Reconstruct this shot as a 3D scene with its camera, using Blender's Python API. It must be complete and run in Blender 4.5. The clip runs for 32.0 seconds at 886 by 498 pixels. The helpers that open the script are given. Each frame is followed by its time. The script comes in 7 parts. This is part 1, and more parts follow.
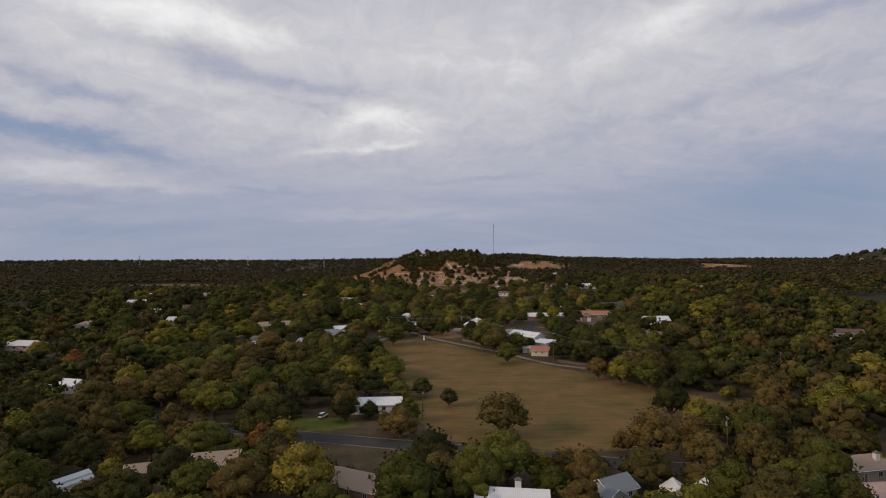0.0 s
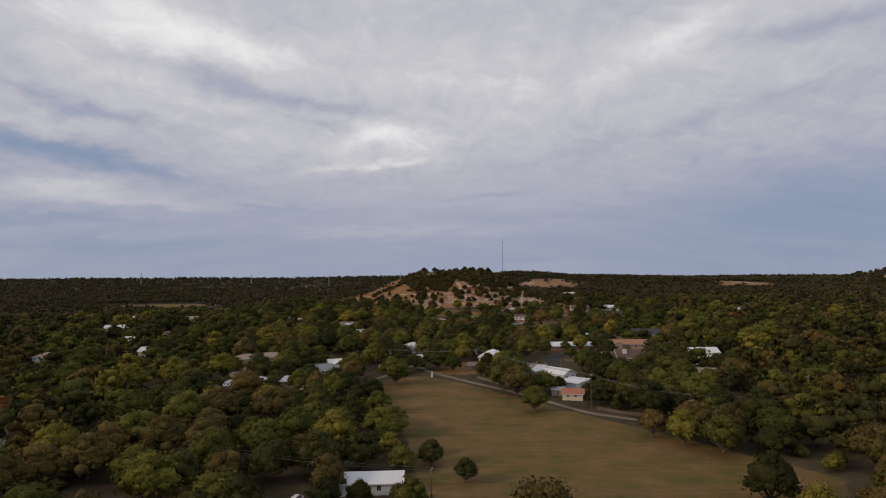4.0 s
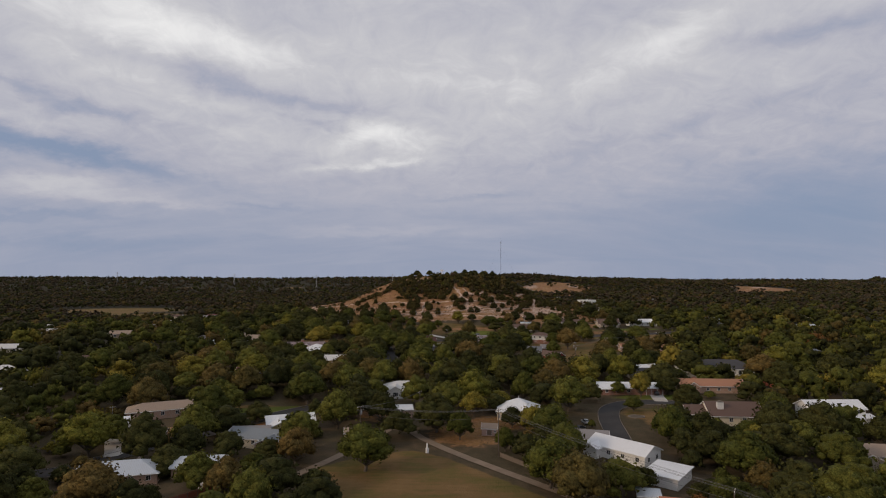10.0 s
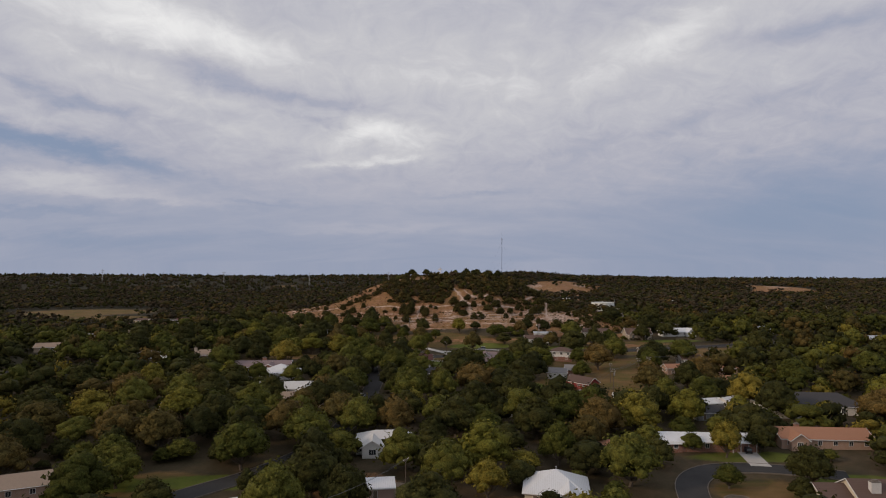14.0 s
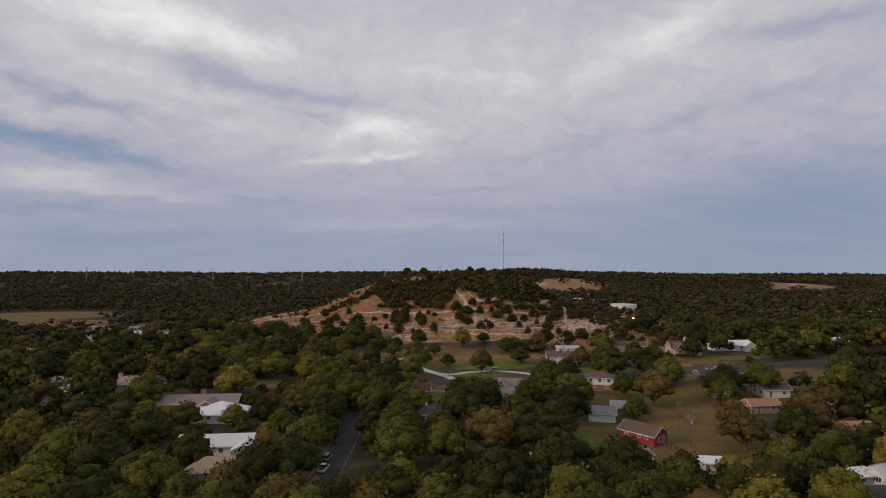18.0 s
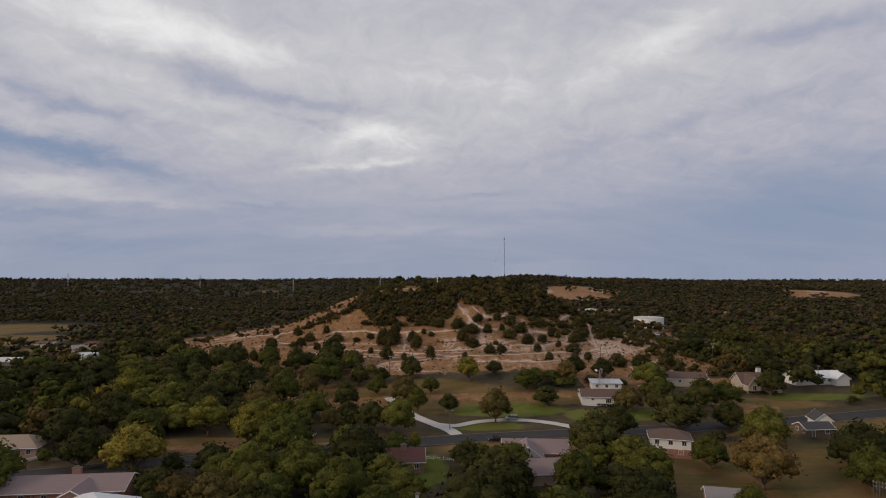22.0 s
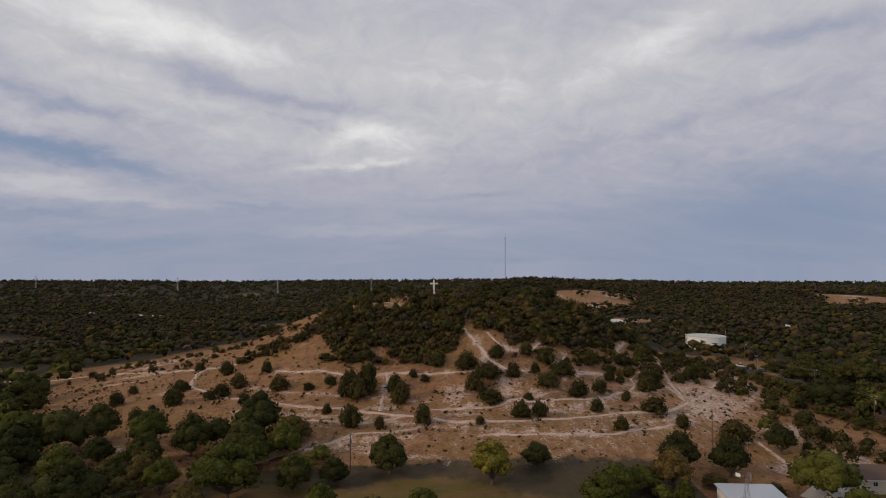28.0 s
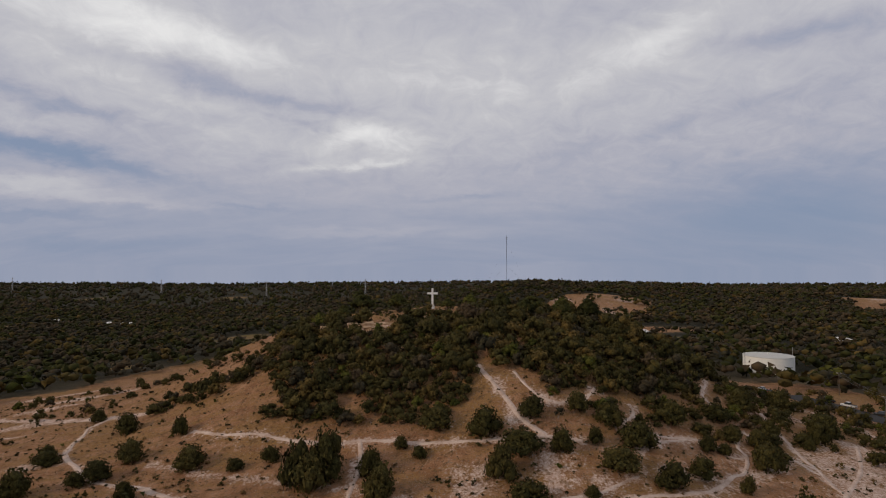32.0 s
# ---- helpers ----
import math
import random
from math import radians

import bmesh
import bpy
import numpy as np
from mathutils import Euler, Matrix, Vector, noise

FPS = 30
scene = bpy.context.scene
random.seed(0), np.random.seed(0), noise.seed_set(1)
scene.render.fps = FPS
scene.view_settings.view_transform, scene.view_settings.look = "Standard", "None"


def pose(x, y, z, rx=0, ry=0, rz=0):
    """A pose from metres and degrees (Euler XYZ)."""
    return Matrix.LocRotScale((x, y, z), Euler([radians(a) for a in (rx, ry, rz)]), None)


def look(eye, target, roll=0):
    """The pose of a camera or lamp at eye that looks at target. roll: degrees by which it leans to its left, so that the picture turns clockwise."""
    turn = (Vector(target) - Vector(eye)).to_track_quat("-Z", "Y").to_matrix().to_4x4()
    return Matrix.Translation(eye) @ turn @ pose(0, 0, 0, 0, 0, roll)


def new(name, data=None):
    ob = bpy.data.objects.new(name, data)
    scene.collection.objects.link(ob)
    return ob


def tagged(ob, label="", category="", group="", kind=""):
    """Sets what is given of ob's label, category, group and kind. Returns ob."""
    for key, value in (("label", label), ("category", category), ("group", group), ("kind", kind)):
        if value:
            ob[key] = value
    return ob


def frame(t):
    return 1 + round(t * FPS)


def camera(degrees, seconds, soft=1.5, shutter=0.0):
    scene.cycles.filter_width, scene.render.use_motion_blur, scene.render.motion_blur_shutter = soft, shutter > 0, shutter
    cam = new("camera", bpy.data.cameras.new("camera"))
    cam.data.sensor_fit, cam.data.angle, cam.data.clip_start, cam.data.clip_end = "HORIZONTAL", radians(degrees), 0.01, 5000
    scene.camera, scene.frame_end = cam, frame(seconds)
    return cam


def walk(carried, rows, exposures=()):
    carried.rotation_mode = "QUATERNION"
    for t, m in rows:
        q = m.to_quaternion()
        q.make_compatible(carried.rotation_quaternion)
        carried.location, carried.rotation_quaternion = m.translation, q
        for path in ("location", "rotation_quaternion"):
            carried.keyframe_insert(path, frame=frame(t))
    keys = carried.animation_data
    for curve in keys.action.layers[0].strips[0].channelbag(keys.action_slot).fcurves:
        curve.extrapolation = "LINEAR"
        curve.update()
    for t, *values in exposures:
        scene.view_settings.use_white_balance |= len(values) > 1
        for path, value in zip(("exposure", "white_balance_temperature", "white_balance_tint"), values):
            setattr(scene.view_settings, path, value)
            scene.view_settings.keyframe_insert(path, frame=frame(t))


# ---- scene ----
cam = camera(73.0, 32.0, soft=1.05)
PATH = [
    (0.0, pose(6.30, -0.90, 57.55, 90.026, 0.281, 0.046)),
    (0.5, pose(5.84, 4.02, 57.63, 90.998, 0.169, 0.219)),
    (1.0, pose(5.41, 9.20, 57.77, 91.028, 0.112, 0.517)),
    (1.5, pose(5.07, 14.86, 57.97, 91.131, 0.090, 0.602)),
    (2.0, pose(4.82, 21.13, 58.25, 91.235, 0.101, 0.595)),
    (2.5, pose(4.61, 27.91, 58.59, 91.383, 0.167, 0.608)),
    (3.0, pose(4.45, 35.11, 58.97, 91.463, 0.283, 0.655)),
    (3.5, pose(4.33, 42.73, 59.34, 91.542, 0.370, 0.697)),
    (5.5, pose(3.82, 77.28, 60.69, 91.810, 0.366, 0.794)),
    (6.0, pose(3.62, 86.49, 60.90, 91.842, 0.300, 0.767)),
    (6.5, pose(3.34, 95.93, 61.08, 91.884, 0.291, 0.675)),
    (7.0, pose(2.98, 105.55, 61.23, 91.915, 0.266, 0.623)),
    (7.5, pose(2.55, 115.29, 61.35, 91.904, 0.235, 0.525)),
    (8.0, pose(2.03, 125.12, 61.46, 91.781, 0.180, 0.422)),
    (8.5, pose(1.44, 134.93, 61.57, 91.745, 0.117, 0.340)),
    (9.0, pose(0.83, 144.72, 61.71, 91.703, 0.066, 0.257)),
    (9.5, pose(0.26, 154.52, 61.91, 91.674, -0.001, 0.183)),
    (10.0, pose(-0.22, 164.40, 62.16, 91.672, -0.106, 0.124)),
    (10.5, pose(-0.63, 174.29, 62.43, 91.686, -0.191, 0.056)),
    (11.0, pose(-0.86, 184.10, 62.65, 91.634, -0.215, 0.002)),
    (11.5, pose(-0.90, 194.04, 62.82, 91.627, -0.206, -0.039)),
    (12.0, pose(-0.80, 203.96, 62.93, 91.607, -0.210, -0.043)),
    (12.5, pose(-0.67, 213.76, 63.01, 91.619, -0.235, -0.033)),
    (13.0, pose(-0.52, 223.52, 63.08, 91.500, -0.200, -0.006)),
    (13.5, pose(-0.36, 233.32, 63.17, 91.434, -0.176, 0.007)),
    (14.0, pose(-0.27, 243.16, 63.30, 91.403, -0.193, -0.014)),
    (14.5, pose(-0.25, 252.94, 63.48, 91.423, -0.153, -0.019)),
    (15.0, pose(-0.25, 262.78, 63.69, 91.389, -0.128, -0.018)),
    (15.5, pose(-0.28, 272.66, 63.90, 91.361, -0.135, -0.027)),
    (17.5, pose(-1.10, 312.40, 64.46, 91.251, -0.068, -0.157)),
    (18.0, pose(-1.24, 322.41, 64.57, 91.011, -0.061, -0.146)),
    (18.5, pose(-1.31, 332.39, 64.66, 90.868, -0.038, -0.178)),
    (19.0, pose(-1.28, 342.34, 64.73, 90.948, 0.009, -0.204)),
    (19.5, pose(-1.25, 352.17, 64.78, 91.162, 0.014, -0.228)),
    (20.0, pose(-1.24, 361.83, 64.81, 91.261, -0.001, -0.262)),
    (20.5, pose(-1.26, 371.32, 64.84, 91.416, 0.009, -0.286)),
    (21.0, pose(-1.31, 380.86, 64.90, 91.477, -0.014, -0.295)),
    (21.5, pose(-1.41, 390.47, 64.96, 91.499, -0.006, -0.319)),
    (22.0, pose(-1.60, 400.09, 65.04, 91.586, -0.001, -0.360)),
    (22.5, pose(-1.88, 409.70, 65.13, 91.902, -0.042, -0.414)),
    (23.0, pose(-2.14, 419.41, 65.22, 91.817, -0.090, -0.459)),
    (23.5, pose(-2.28, 429.20, 65.31, 91.794, -0.083, -0.493)),
    (24.0, pose(-2.21, 439.12, 65.43, 91.824, -0.060, -0.526)),
    (24.5, pose(-2.08, 449.05, 65.57, 91.782, -0.005, -0.593)),
    (25.0, pose(-2.00, 458.89, 65.73, 91.696, 0.018, -0.617)),
    (25.5, pose(-2.00, 468.74, 65.91, 91.716, 0.007, -0.625)),
    (27.5, pose(-2.33, 507.98, 66.73, 91.654, 0.078, -0.777)),
    (28.0, pose(-2.52, 517.57, 66.93, 91.625, -0.047, -0.790)),
    (28.5, pose(-2.66, 527.22, 67.11, 91.603, -0.155, -0.817)),
    (29.0, pose(-2.74, 536.99, 67.26, 91.589, -0.210, -0.872)),
    (29.5, pose(-2.77, 546.81, 67.41, 91.638, -0.188, -0.914)),
    (30.0, pose(-2.83, 556.70, 67.54, 91.668, -0.147, -0.941)),
    (30.5, pose(-2.90, 566.58, 67.67, 91.692, -0.122, -0.964)),
    (31.0, pose(-3.01, 576.37, 67.83, 91.708, -0.067, -1.018)),
    (31.5, pose(-3.10, 586.10, 68.02, 91.734, -0.057, -1.016)),
    (32.0, pose(-3.22, 595.74, 68.22, 91.729, 0.003, -1.057)),
]
walk(cam, PATH, [(0.0, 0.06), (3.0, 0.02), (6.0, -0.01), (20.0, -0.02), (32.0, -0.08)])

# ---- world and sun ----
SUN_AZ, SUN_EL = radians(248), radians(24)


def sky_world():
    w = bpy.data.worlds.new("sky")
    scene.world = w
    w.use_nodes = True
    nt = w.node_tree
    nt.nodes.clear()
    N, L = nt.nodes.new, nt.links.new

    def math_node(op, a, b=None, c=None, clamp=False):
        n = N("ShaderNodeMath")
        n.operation, n.use_clamp = op, clamp
        for i, v in enumerate((a, b, c)):
            if v is None:
                continue
            if isinstance(v, (int, float)):
                n.inputs[i].default_value = v
            else:
                L(v, n.inputs[i])
        return n.outputs[0]

    def mix(f, a, b):
        n = N("ShaderNodeMix")
        n.data_type = "RGBA"
        for i, v in ((0, f), (6, a), (7, b)):
            if isinstance(v, (int, float)):
                n.inputs[i].default_value = v
            elif isinstance(v, tuple):
                n.inputs[i].default_value = (*v, 1)
            else:
                L(v, n.inputs[i])
        return n.outputs[2]

    co = N("ShaderNodeTexCoord").outputs["Generated"]
    sep = N("ShaderNodeSeparateXYZ")
    L(co, sep.inputs[0])
    x, y, z = sep.outputs
    up = math_node("MAXIMUM", z, 0.0)
    az = math_node("ARCTAN2", x, y)
    el = math_node("ARCSINE", up)
    # cloud deck: the direction laid onto a high plane
    den = math_node("ADD", up, 0.32)
    comb = N("ShaderNodeCombineXYZ")
    L(math_node("DIVIDE", x, den), comb.inputs[0])
    L(math_node("DIVIDE", y, den), comb.inputs[1])

    def clouds(scale, detail, rough, stretch, turn, dist=0.0, off=0.0):
        m = N("ShaderNodeMapping")
        m.inputs["Scale"].default_value = stretch
        m.inputs["Rotation"].default_value = (0, 0, radians(turn))
        m.inputs["Location"].default_value = (off, off * 0.7, off * 0.3)
        L(comb.outputs[0], m.inputs[0])
        n = N("ShaderNodeTexNoise")
        n.inputs["Scale"].default_value = scale
        n.inputs["Detail"].default_value = detail
        n.inputs["Roughness"].default_value = rough
        n.inputs["Distortion"].default_value = dist
        L(m.outputs[0], n.inputs[0])
        return n.outputs[0]

    def smooth(v, a, b):
        n = N("ShaderNodeMapRange")
        n.interpolation_type = "SMOOTHSTEP"
        n.inputs[1].default_value, n.inputs[2].default_value = a, b
        L(v, n.inputs[0])
        return n.outputs[0]

    def lobe(a0, e0, sa, se, tilt=0.0):
        """A soft spot at azimuth a0 and elevation e0, in degrees."""
        da = math_node("SUBTRACT", az, radians(a0))
        de = math_node("SUBTRACT", math_node("SUBTRACT", el, radians(e0)), math_node("MULTIPLY", da, tilt))
        q = math_node("ADD", math_node("POWER", math_node("ABSOLUTE", math_node("DIVIDE", da, radians(sa))), 2.0),
                      math_node("POWER", math_node("ABSOLUTE", math_node("DIVIDE", de, radians(se))), 2.0))
        return math_node("EXPONENT", math_node("MULTIPLY", q, -1.0))

    sky = N("ShaderNodeTexSky")
    sky.sky_type, sky.sun_disc = "NISHITA", False
    sky.sun_elevation, sky.sun_rotation = SUN_EL, SUN_AZ
    sky.air_density, sky.dust_density = 1.0, 2.0
    blue = N("ShaderNodeMix")
    blue.data_type = "RGBA"
    blue.inputs[0].default_value = 0.85
    scaled = N("ShaderNodeVectorMath")
    scaled.operation = "SCALE"
    L(sky.outputs[0], scaled.inputs[0])
    scaled.inputs[3].default_value = 0.07
    L(scaled.outputs[0], blue.inputs[6])
    blue.inputs[7].default_value = (0.258, 0.332, 0.472, 1)
    low = blue.outputs[2]

    fan = clouds(1.6, 7.0, 0.58, (1.5, 0.75, 1), 4, 0.6, 3.1)
    band = clouds(3.0, 7.0, 0.60, (0.55, 1.7, 1), -3, 0.5, 7.7)
    wisp = clouds(9.0, 8.0, 0.66, (1.1, 0.9, 1), 10, 0.8, 1.3)
    warp_a = math_node("MULTIPLY", math_node("SUBTRACT", clouds(5.0, 5.0, 0.6, (1, 1, 1), 0, 0.0, 12.4), 0.5), 0.14)
    warp_e = math_node("MULTIPLY", math_node("SUBTRACT", clouds(5.0, 6.0, 0.62, (1, 1, 1), 0, 0.0, 21.9), 0.5), 0.060)
    az, el = math_node("ADD", az, warp_a), math_node("ADD", el, warp_e)
    # brighter deck overhead, thinning towards the horizon
    cover = math_node("ADD", 0.22, math_node("MULTIPLY", smooth(el, -0.02, 0.28), 0.36))
    high = smooth(el, 0.03, 0.22)
    for n, k, part_of in ((fan, 0.30, high), (band, 0.30, None), (wisp, 0.46, high)):
        swing = math_node("MULTIPLY", math_node("SUBTRACT", n, 0.5), k)
        cover = math_node("ADD", cover, swing if part_of is None else math_node("MULTIPLY", swing, part_of))
    # the light banks and the clear streaks between them
    for a0, e0, sa, se, tilt, k in SKY_LOBES:
        cover = math_node("ADD", cover, math_node("MULTIPLY", lobe(a0, e0, sa, se, tilt), k))
    ramp = N("ShaderNodeValToRGB")
    els = ramp.color_ramp.elements
    els[0].position, els[0].color = 0.0, (0.240, 0.300, 0.430, 1)
    els[1].position, els[1].color = 1.0, (0.820, 0.814, 0.815, 1)
    for p, c in ((0.22, (0.322, 0.354, 0.462, 1)), (0.45, (0.436, 0.441, 0.514, 1)), (0.70, (0.570, 0.567, 0.600, 1))):
        els.new(p).color = c
    L(cover, ramp.inputs[0])
    # a little of the clear sky shines through where the deck is thin
    col = mix(math_node("MULTIPLY", math_node("SUBTRACT", 1.0, smooth(cover, 0.0, 0.5)), 0.25), ramp.outputs[0], low)
    # below the horizon: dull ground light
    col = mix(smooth(z, -0.09, -0.055), (0.06, 0.06, 0.045), col)
    bg = N("ShaderNodeBackground")
    L(col, bg.inputs[0])
    bg.inputs[1].default_value = 1.0
    L(bg.outputs[0], N("ShaderNodeOutputWorld").inputs[0])


SKY_LOBES = [
    (-6.7, 12.3, 3.7, 1.4, -0.0, 0.34), (-6.9, 9.8, 5.3, 0.48, 0.1, 0.28), (-10.1, 10.6, 2.6, 1.6, 0, 0.1), (-3.2, 11.4, 3.2, 1.62, 0, 0.12), (-27.3, 20.1, 8.1, 2.31, -0.1, 0.34), (-18.2, 19.0, 5.9, 1.23, -0.1, 0.2),
    (-34.1, 17.5, 4.5, 2.69, 0, 0.1), (18.3, 18.3, 8.3, 1.85, 0.25, 0.18), (22.4, 20.7, 3.7, 1.2, 0.3, 0.2), (9.2, 16.8, 14.8, 3.74, 0.1, 0.09), (-4.3, 17.9, 16.1, 3.24, 0, 0.05), (-33.0, 6.5, 5.7, 0.59, -0.03, 0.26),
    (-27.3, 5.6, 7.7, 0.43, -0.03, 0.16), (-20.1, 11.6, 7.6, 0.91, -0.1, 0.14), (-22.9, 14.6, 6.0, 0.65, -0.15, 0.14), (-34.1, 11.4, 4.5, 0.45, -0.1, 0.1), (-19.7, 16.1, 12.0, 0.66, -0.16, -0.26), (-32.2, 13.3, 7.4, 0.59, -0.18, -0.26),
    (-32.2, 9.2, 8.5, 0.78, -0.18, -0.44), (-11.7, 13.3, 4.1, 0.32, -0.1, -0.12), (-35.9, 9.7, 2.8, 1.75, -0.2, -0.16), (31.6, 18.6, 5.9, 0.92, -0.0, -0.24), (27.5, 13.5, 8.1, 0.96, 0.2, -0.1), (14.9, 11.3, 6.6, 0.84, 0.2, -0.06),
    (34.3, 6.0, 9.6, 3.57, 0, -0.22), (26.2, 3.1, 13.1, 2.91, 0, -0.12), (34.3, 13.8, 4.4, 2.68, 0, -0.06), (-17.7, 5.4, 4.4, 0.26, -0.05, -0.12), (2.7, 6.5, 4.9, 0.32, 0.05, -0.1), (-34.1, 4.1, 5.9, 0.4, 0, -0.14),
    (-31.0, 1.8, 8.7, 0.65, 0, -0.1), (-6.4, 3.3, 9.6, 0.48, 0, 0.1), (-1.0, 7.2, 16.2, 1.84, 0, 0.06),
]
sky_world()
sun_data = bpy.data.lights.new("sun", "SUN")
sun_data.energy, sun_data.angle, sun_data.color = 1.5, radians(9), (1.0, 0.75, 0.53)
sun = new("sun", sun_data)
sun.matrix_world = look((math.sin(SUN_AZ) * math.cos(SUN_EL) * 100, math.cos(SUN_AZ) * math.cos(SUN_EL) * 100, math.sin(SUN_EL) * 100), (0, 0, 0))

# ---- relief of the land ----
HILL = (15.0, 832.0)


def sstep(v, a, b):
    s = np.clip((v - a) / (b - a), 0, 1)
    return s * s * (3 - 2 * s)


def height(x, y):
    """Height of the ground, for numbers or arrays."""
    x, y = np.asarray(x, float), np.asarray(y, float)
    z = np.interp(y, (-400, 0, 200, 300, 350, 400, 500, 600, 660, 720, 900, 1500, 2500, 5000), (-2, 0, 0.3, 2.4, 3.6, 5.6, 7.0, 9.8, 11.4, 12.5, 12.0, 3.0, -6.0, -40.0))
    # the valley on the west, beyond the houses
    z = z - 15.0 * sstep(-x, 120, 330) * sstep(y, 560, 800) * (1 - sstep(y, 1500, 2600))
    z = z + 0.012 * np.clip(x, 0, 300) * sstep(y, 300, 420) * (1 - sstep(y, 700, 900))
    # the hill
    dx, dy = x - HILL[0], y - HILL[1]
    dx = np.where(dx > 0, dx * 1.31, dx)
    ang = np.arctan2(dy, dx)
    r = np.hypot(dx, dy) * (1 + 0.05 * np.sin(3 * ang + 0.6) + 0.03 * np.sin(7 * ang + 2.0))
    r = r * np.where(dy > 0, 1.08, 1.0 - 0.045 * np.exp(-((x - 0) / 45.0) ** 2))
    add = np.interp(r, (0, 38, 50, 60, 80, 95, 110, 121, 136, 165, 205), (39.5, 38.6, 37.0, 34.5, 28.0, 20.5, 13.4, 10.0, 7.6, 3.6, 0.0))
    z = z + add
    # distant swells, the long ridge on the skyline and a nearer one on the east
    u = x / 1000.0
    ridge = 19.0 + 2.0 * np.sin(1.7 * u + 0.6) + 1.5 * np.sin(4.3 * u + 1.0) + 1.0 * np.sin(11.0 * u)
    ridge = ridge - 7.0 * sstep(u, 0.45, 1.2)
    z = z + ridge * np.exp(-((y - 2550 - 80 * np.sin(2.1 * u)) / 330.0) ** 2)
    z = z - 40.0 * sstep(y, 2700, 3300)
    east = sstep(x, -20, 190) * np.interp(x, (0, 170, 400, 650, 1000, 1600, 2500), (34, 35, 25, 14, 5, 3, 3)) + 1.5 * np.sin(14.0 * u) + 1.0 * np.sin(31.0 * u)
    z = z + np.clip(east, 0, 60) * np.where(y < 1700, np.exp(-((y - 1700) / 150.0) ** 2), np.exp(-((y - 1700) / 420.0) ** 2))
    z = z + 4.0 * np.sin(x / 170.0 + 1.0) * np.sin(y / 210.0) * sstep(y, 1000, 1500) * (1 - sstep(y, 1500, 1900))
    # low scraped hill north-east, and the hill with houses further east
    z = z + 13.0 * np.exp(-((x - 250) / 110.0) ** 2 - ((y - 1510) / 85.0) ** 2)
    z = z + 8.0 * np.exp(-((x - 860) / 220.0) ** 2 - ((y - 1850) / 200.0) ** 2)
    z = z + 8.0 * np.exp(-((x - 730) / 90.0) ** 2 - ((y - 1590) / 70.0) ** 2)
    z = z + 46.0 * np.exp(-((x - 1385) / 145.0) ** 2 - ((y - 1830) / 220.0) ** 2)
    z = z + 3.2 * np.exp(-((x - 160) / 26.0) ** 2 - ((y - 826) / 34.0) ** 2)
    return z


# ---- materials ----


def material(name, rough=0.8, metal=0.0, spec=0.3):
    m = bpy.data.materials.new(name)
    m.use_nodes = True
    b = m.node_tree.nodes["Principled BSDF"]
    b.inputs["Roughness"].default_value = rough
    b.inputs["Metallic"].default_value = metal
    b.inputs["Specular IOR Level"].default_value = spec
    return m, m.node_tree, b


def noise_tex(nt, scale, detail=4.0, rough=0.55, coord="Object", stretch=(1, 1, 1)):
    tc = nt.nodes.new("ShaderNodeTexCoord")
    mp = nt.nodes.new("ShaderNodeMapping")
    mp.inputs["Scale"].default_value = stretch
    n = nt.nodes.new("ShaderNodeTexNoise")
    n.inputs["Scale"].default_value, n.inputs["Detail"].default_value, n.inputs["Roughness"].default_value = scale, detail, rough
    nt.links.new(tc.outputs[coord], mp.inputs[0])
    nt.links.new(mp.outputs[0], n.inputs[0])
    return n.outputs[0]


def ramp(nt, fac, stops):
    r = nt.nodes.new("ShaderNodeValToRGB")
    e = r.color_ramp.elements
    e[0].position, e[0].color = stops[0][0], (*stops[0][1], 1)
    e[1].position, e[1].color = stops[-1][0], (*stops[-1][1], 1)
    for p, c in stops[1:-1]:
        e.new(p).color = (*c, 1)
    nt.links.new(fac, r.inputs[0])
    return r.outputs[0]


def mixc(nt, f, a, b, mode="MIX"):
    n = nt.nodes.new("ShaderNodeMix")
    n.data_type, n.blend_type = "RGBA", mode
    for i, v in ((0, f), (6, a), (7, b)):
        if isinstance(v, (int, float)):
            n.inputs[i].default_value = v
        elif isinstance(v, tuple):
            n.inputs[i].default_value = (*v, 1)
        else:
            nt.links.new(v, n.inputs[i])
    return n.outputs[2]


def mathn(nt, op, a, b=0.0, clamp=False):
    n = nt.nodes.new("ShaderNodeMath")
    n.operation, n.use_clamp = op, clamp
    for i, v in enumerate((a, b)):
        if isinstance(v, (int, float)):
            n.inputs[i].default_value = v
        else:
            nt.links.new(v, n.inputs[i])
    return n.outputs[0]


def bump(nt, b, fac, strength, dist):
    n = nt.nodes.new("ShaderNodeBump")
    n.inputs["Strength"].default_value, n.inputs["Distance"].default_value = strength, dist
    nt.links.new(fac, n.inputs["Height"])
    nt.links.new(n.outputs[0], b.inputs["Normal"])


def mottled(name, c1, c2, rough=0.8, metal=0.0, scale=0.6, fine=6.0, spec=0.3, bump_k=0.3, stretch=(1, 1, 1)):
    """A surface that varies at two scales: broad stains and fine grain."""
    m, nt, b = material(name, rough, metal, spec)
    big = noise_tex(nt, scale, 4.0, 0.6)
    small = noise_tex(nt, fine, 3.0, 0.6, stretch=stretch)
    f = mathn(nt, "ADD", mathn(nt, "MULTIPLY", big, 0.6), mathn(nt, "MULTIPLY", small, 0.4))
    nt.links.new(ramp(nt, f, [(0.32, c1), (0.68, c2)]), b.inputs["Base Color"])
    bump(nt, b, small, bump_k, 0.03)
    return m


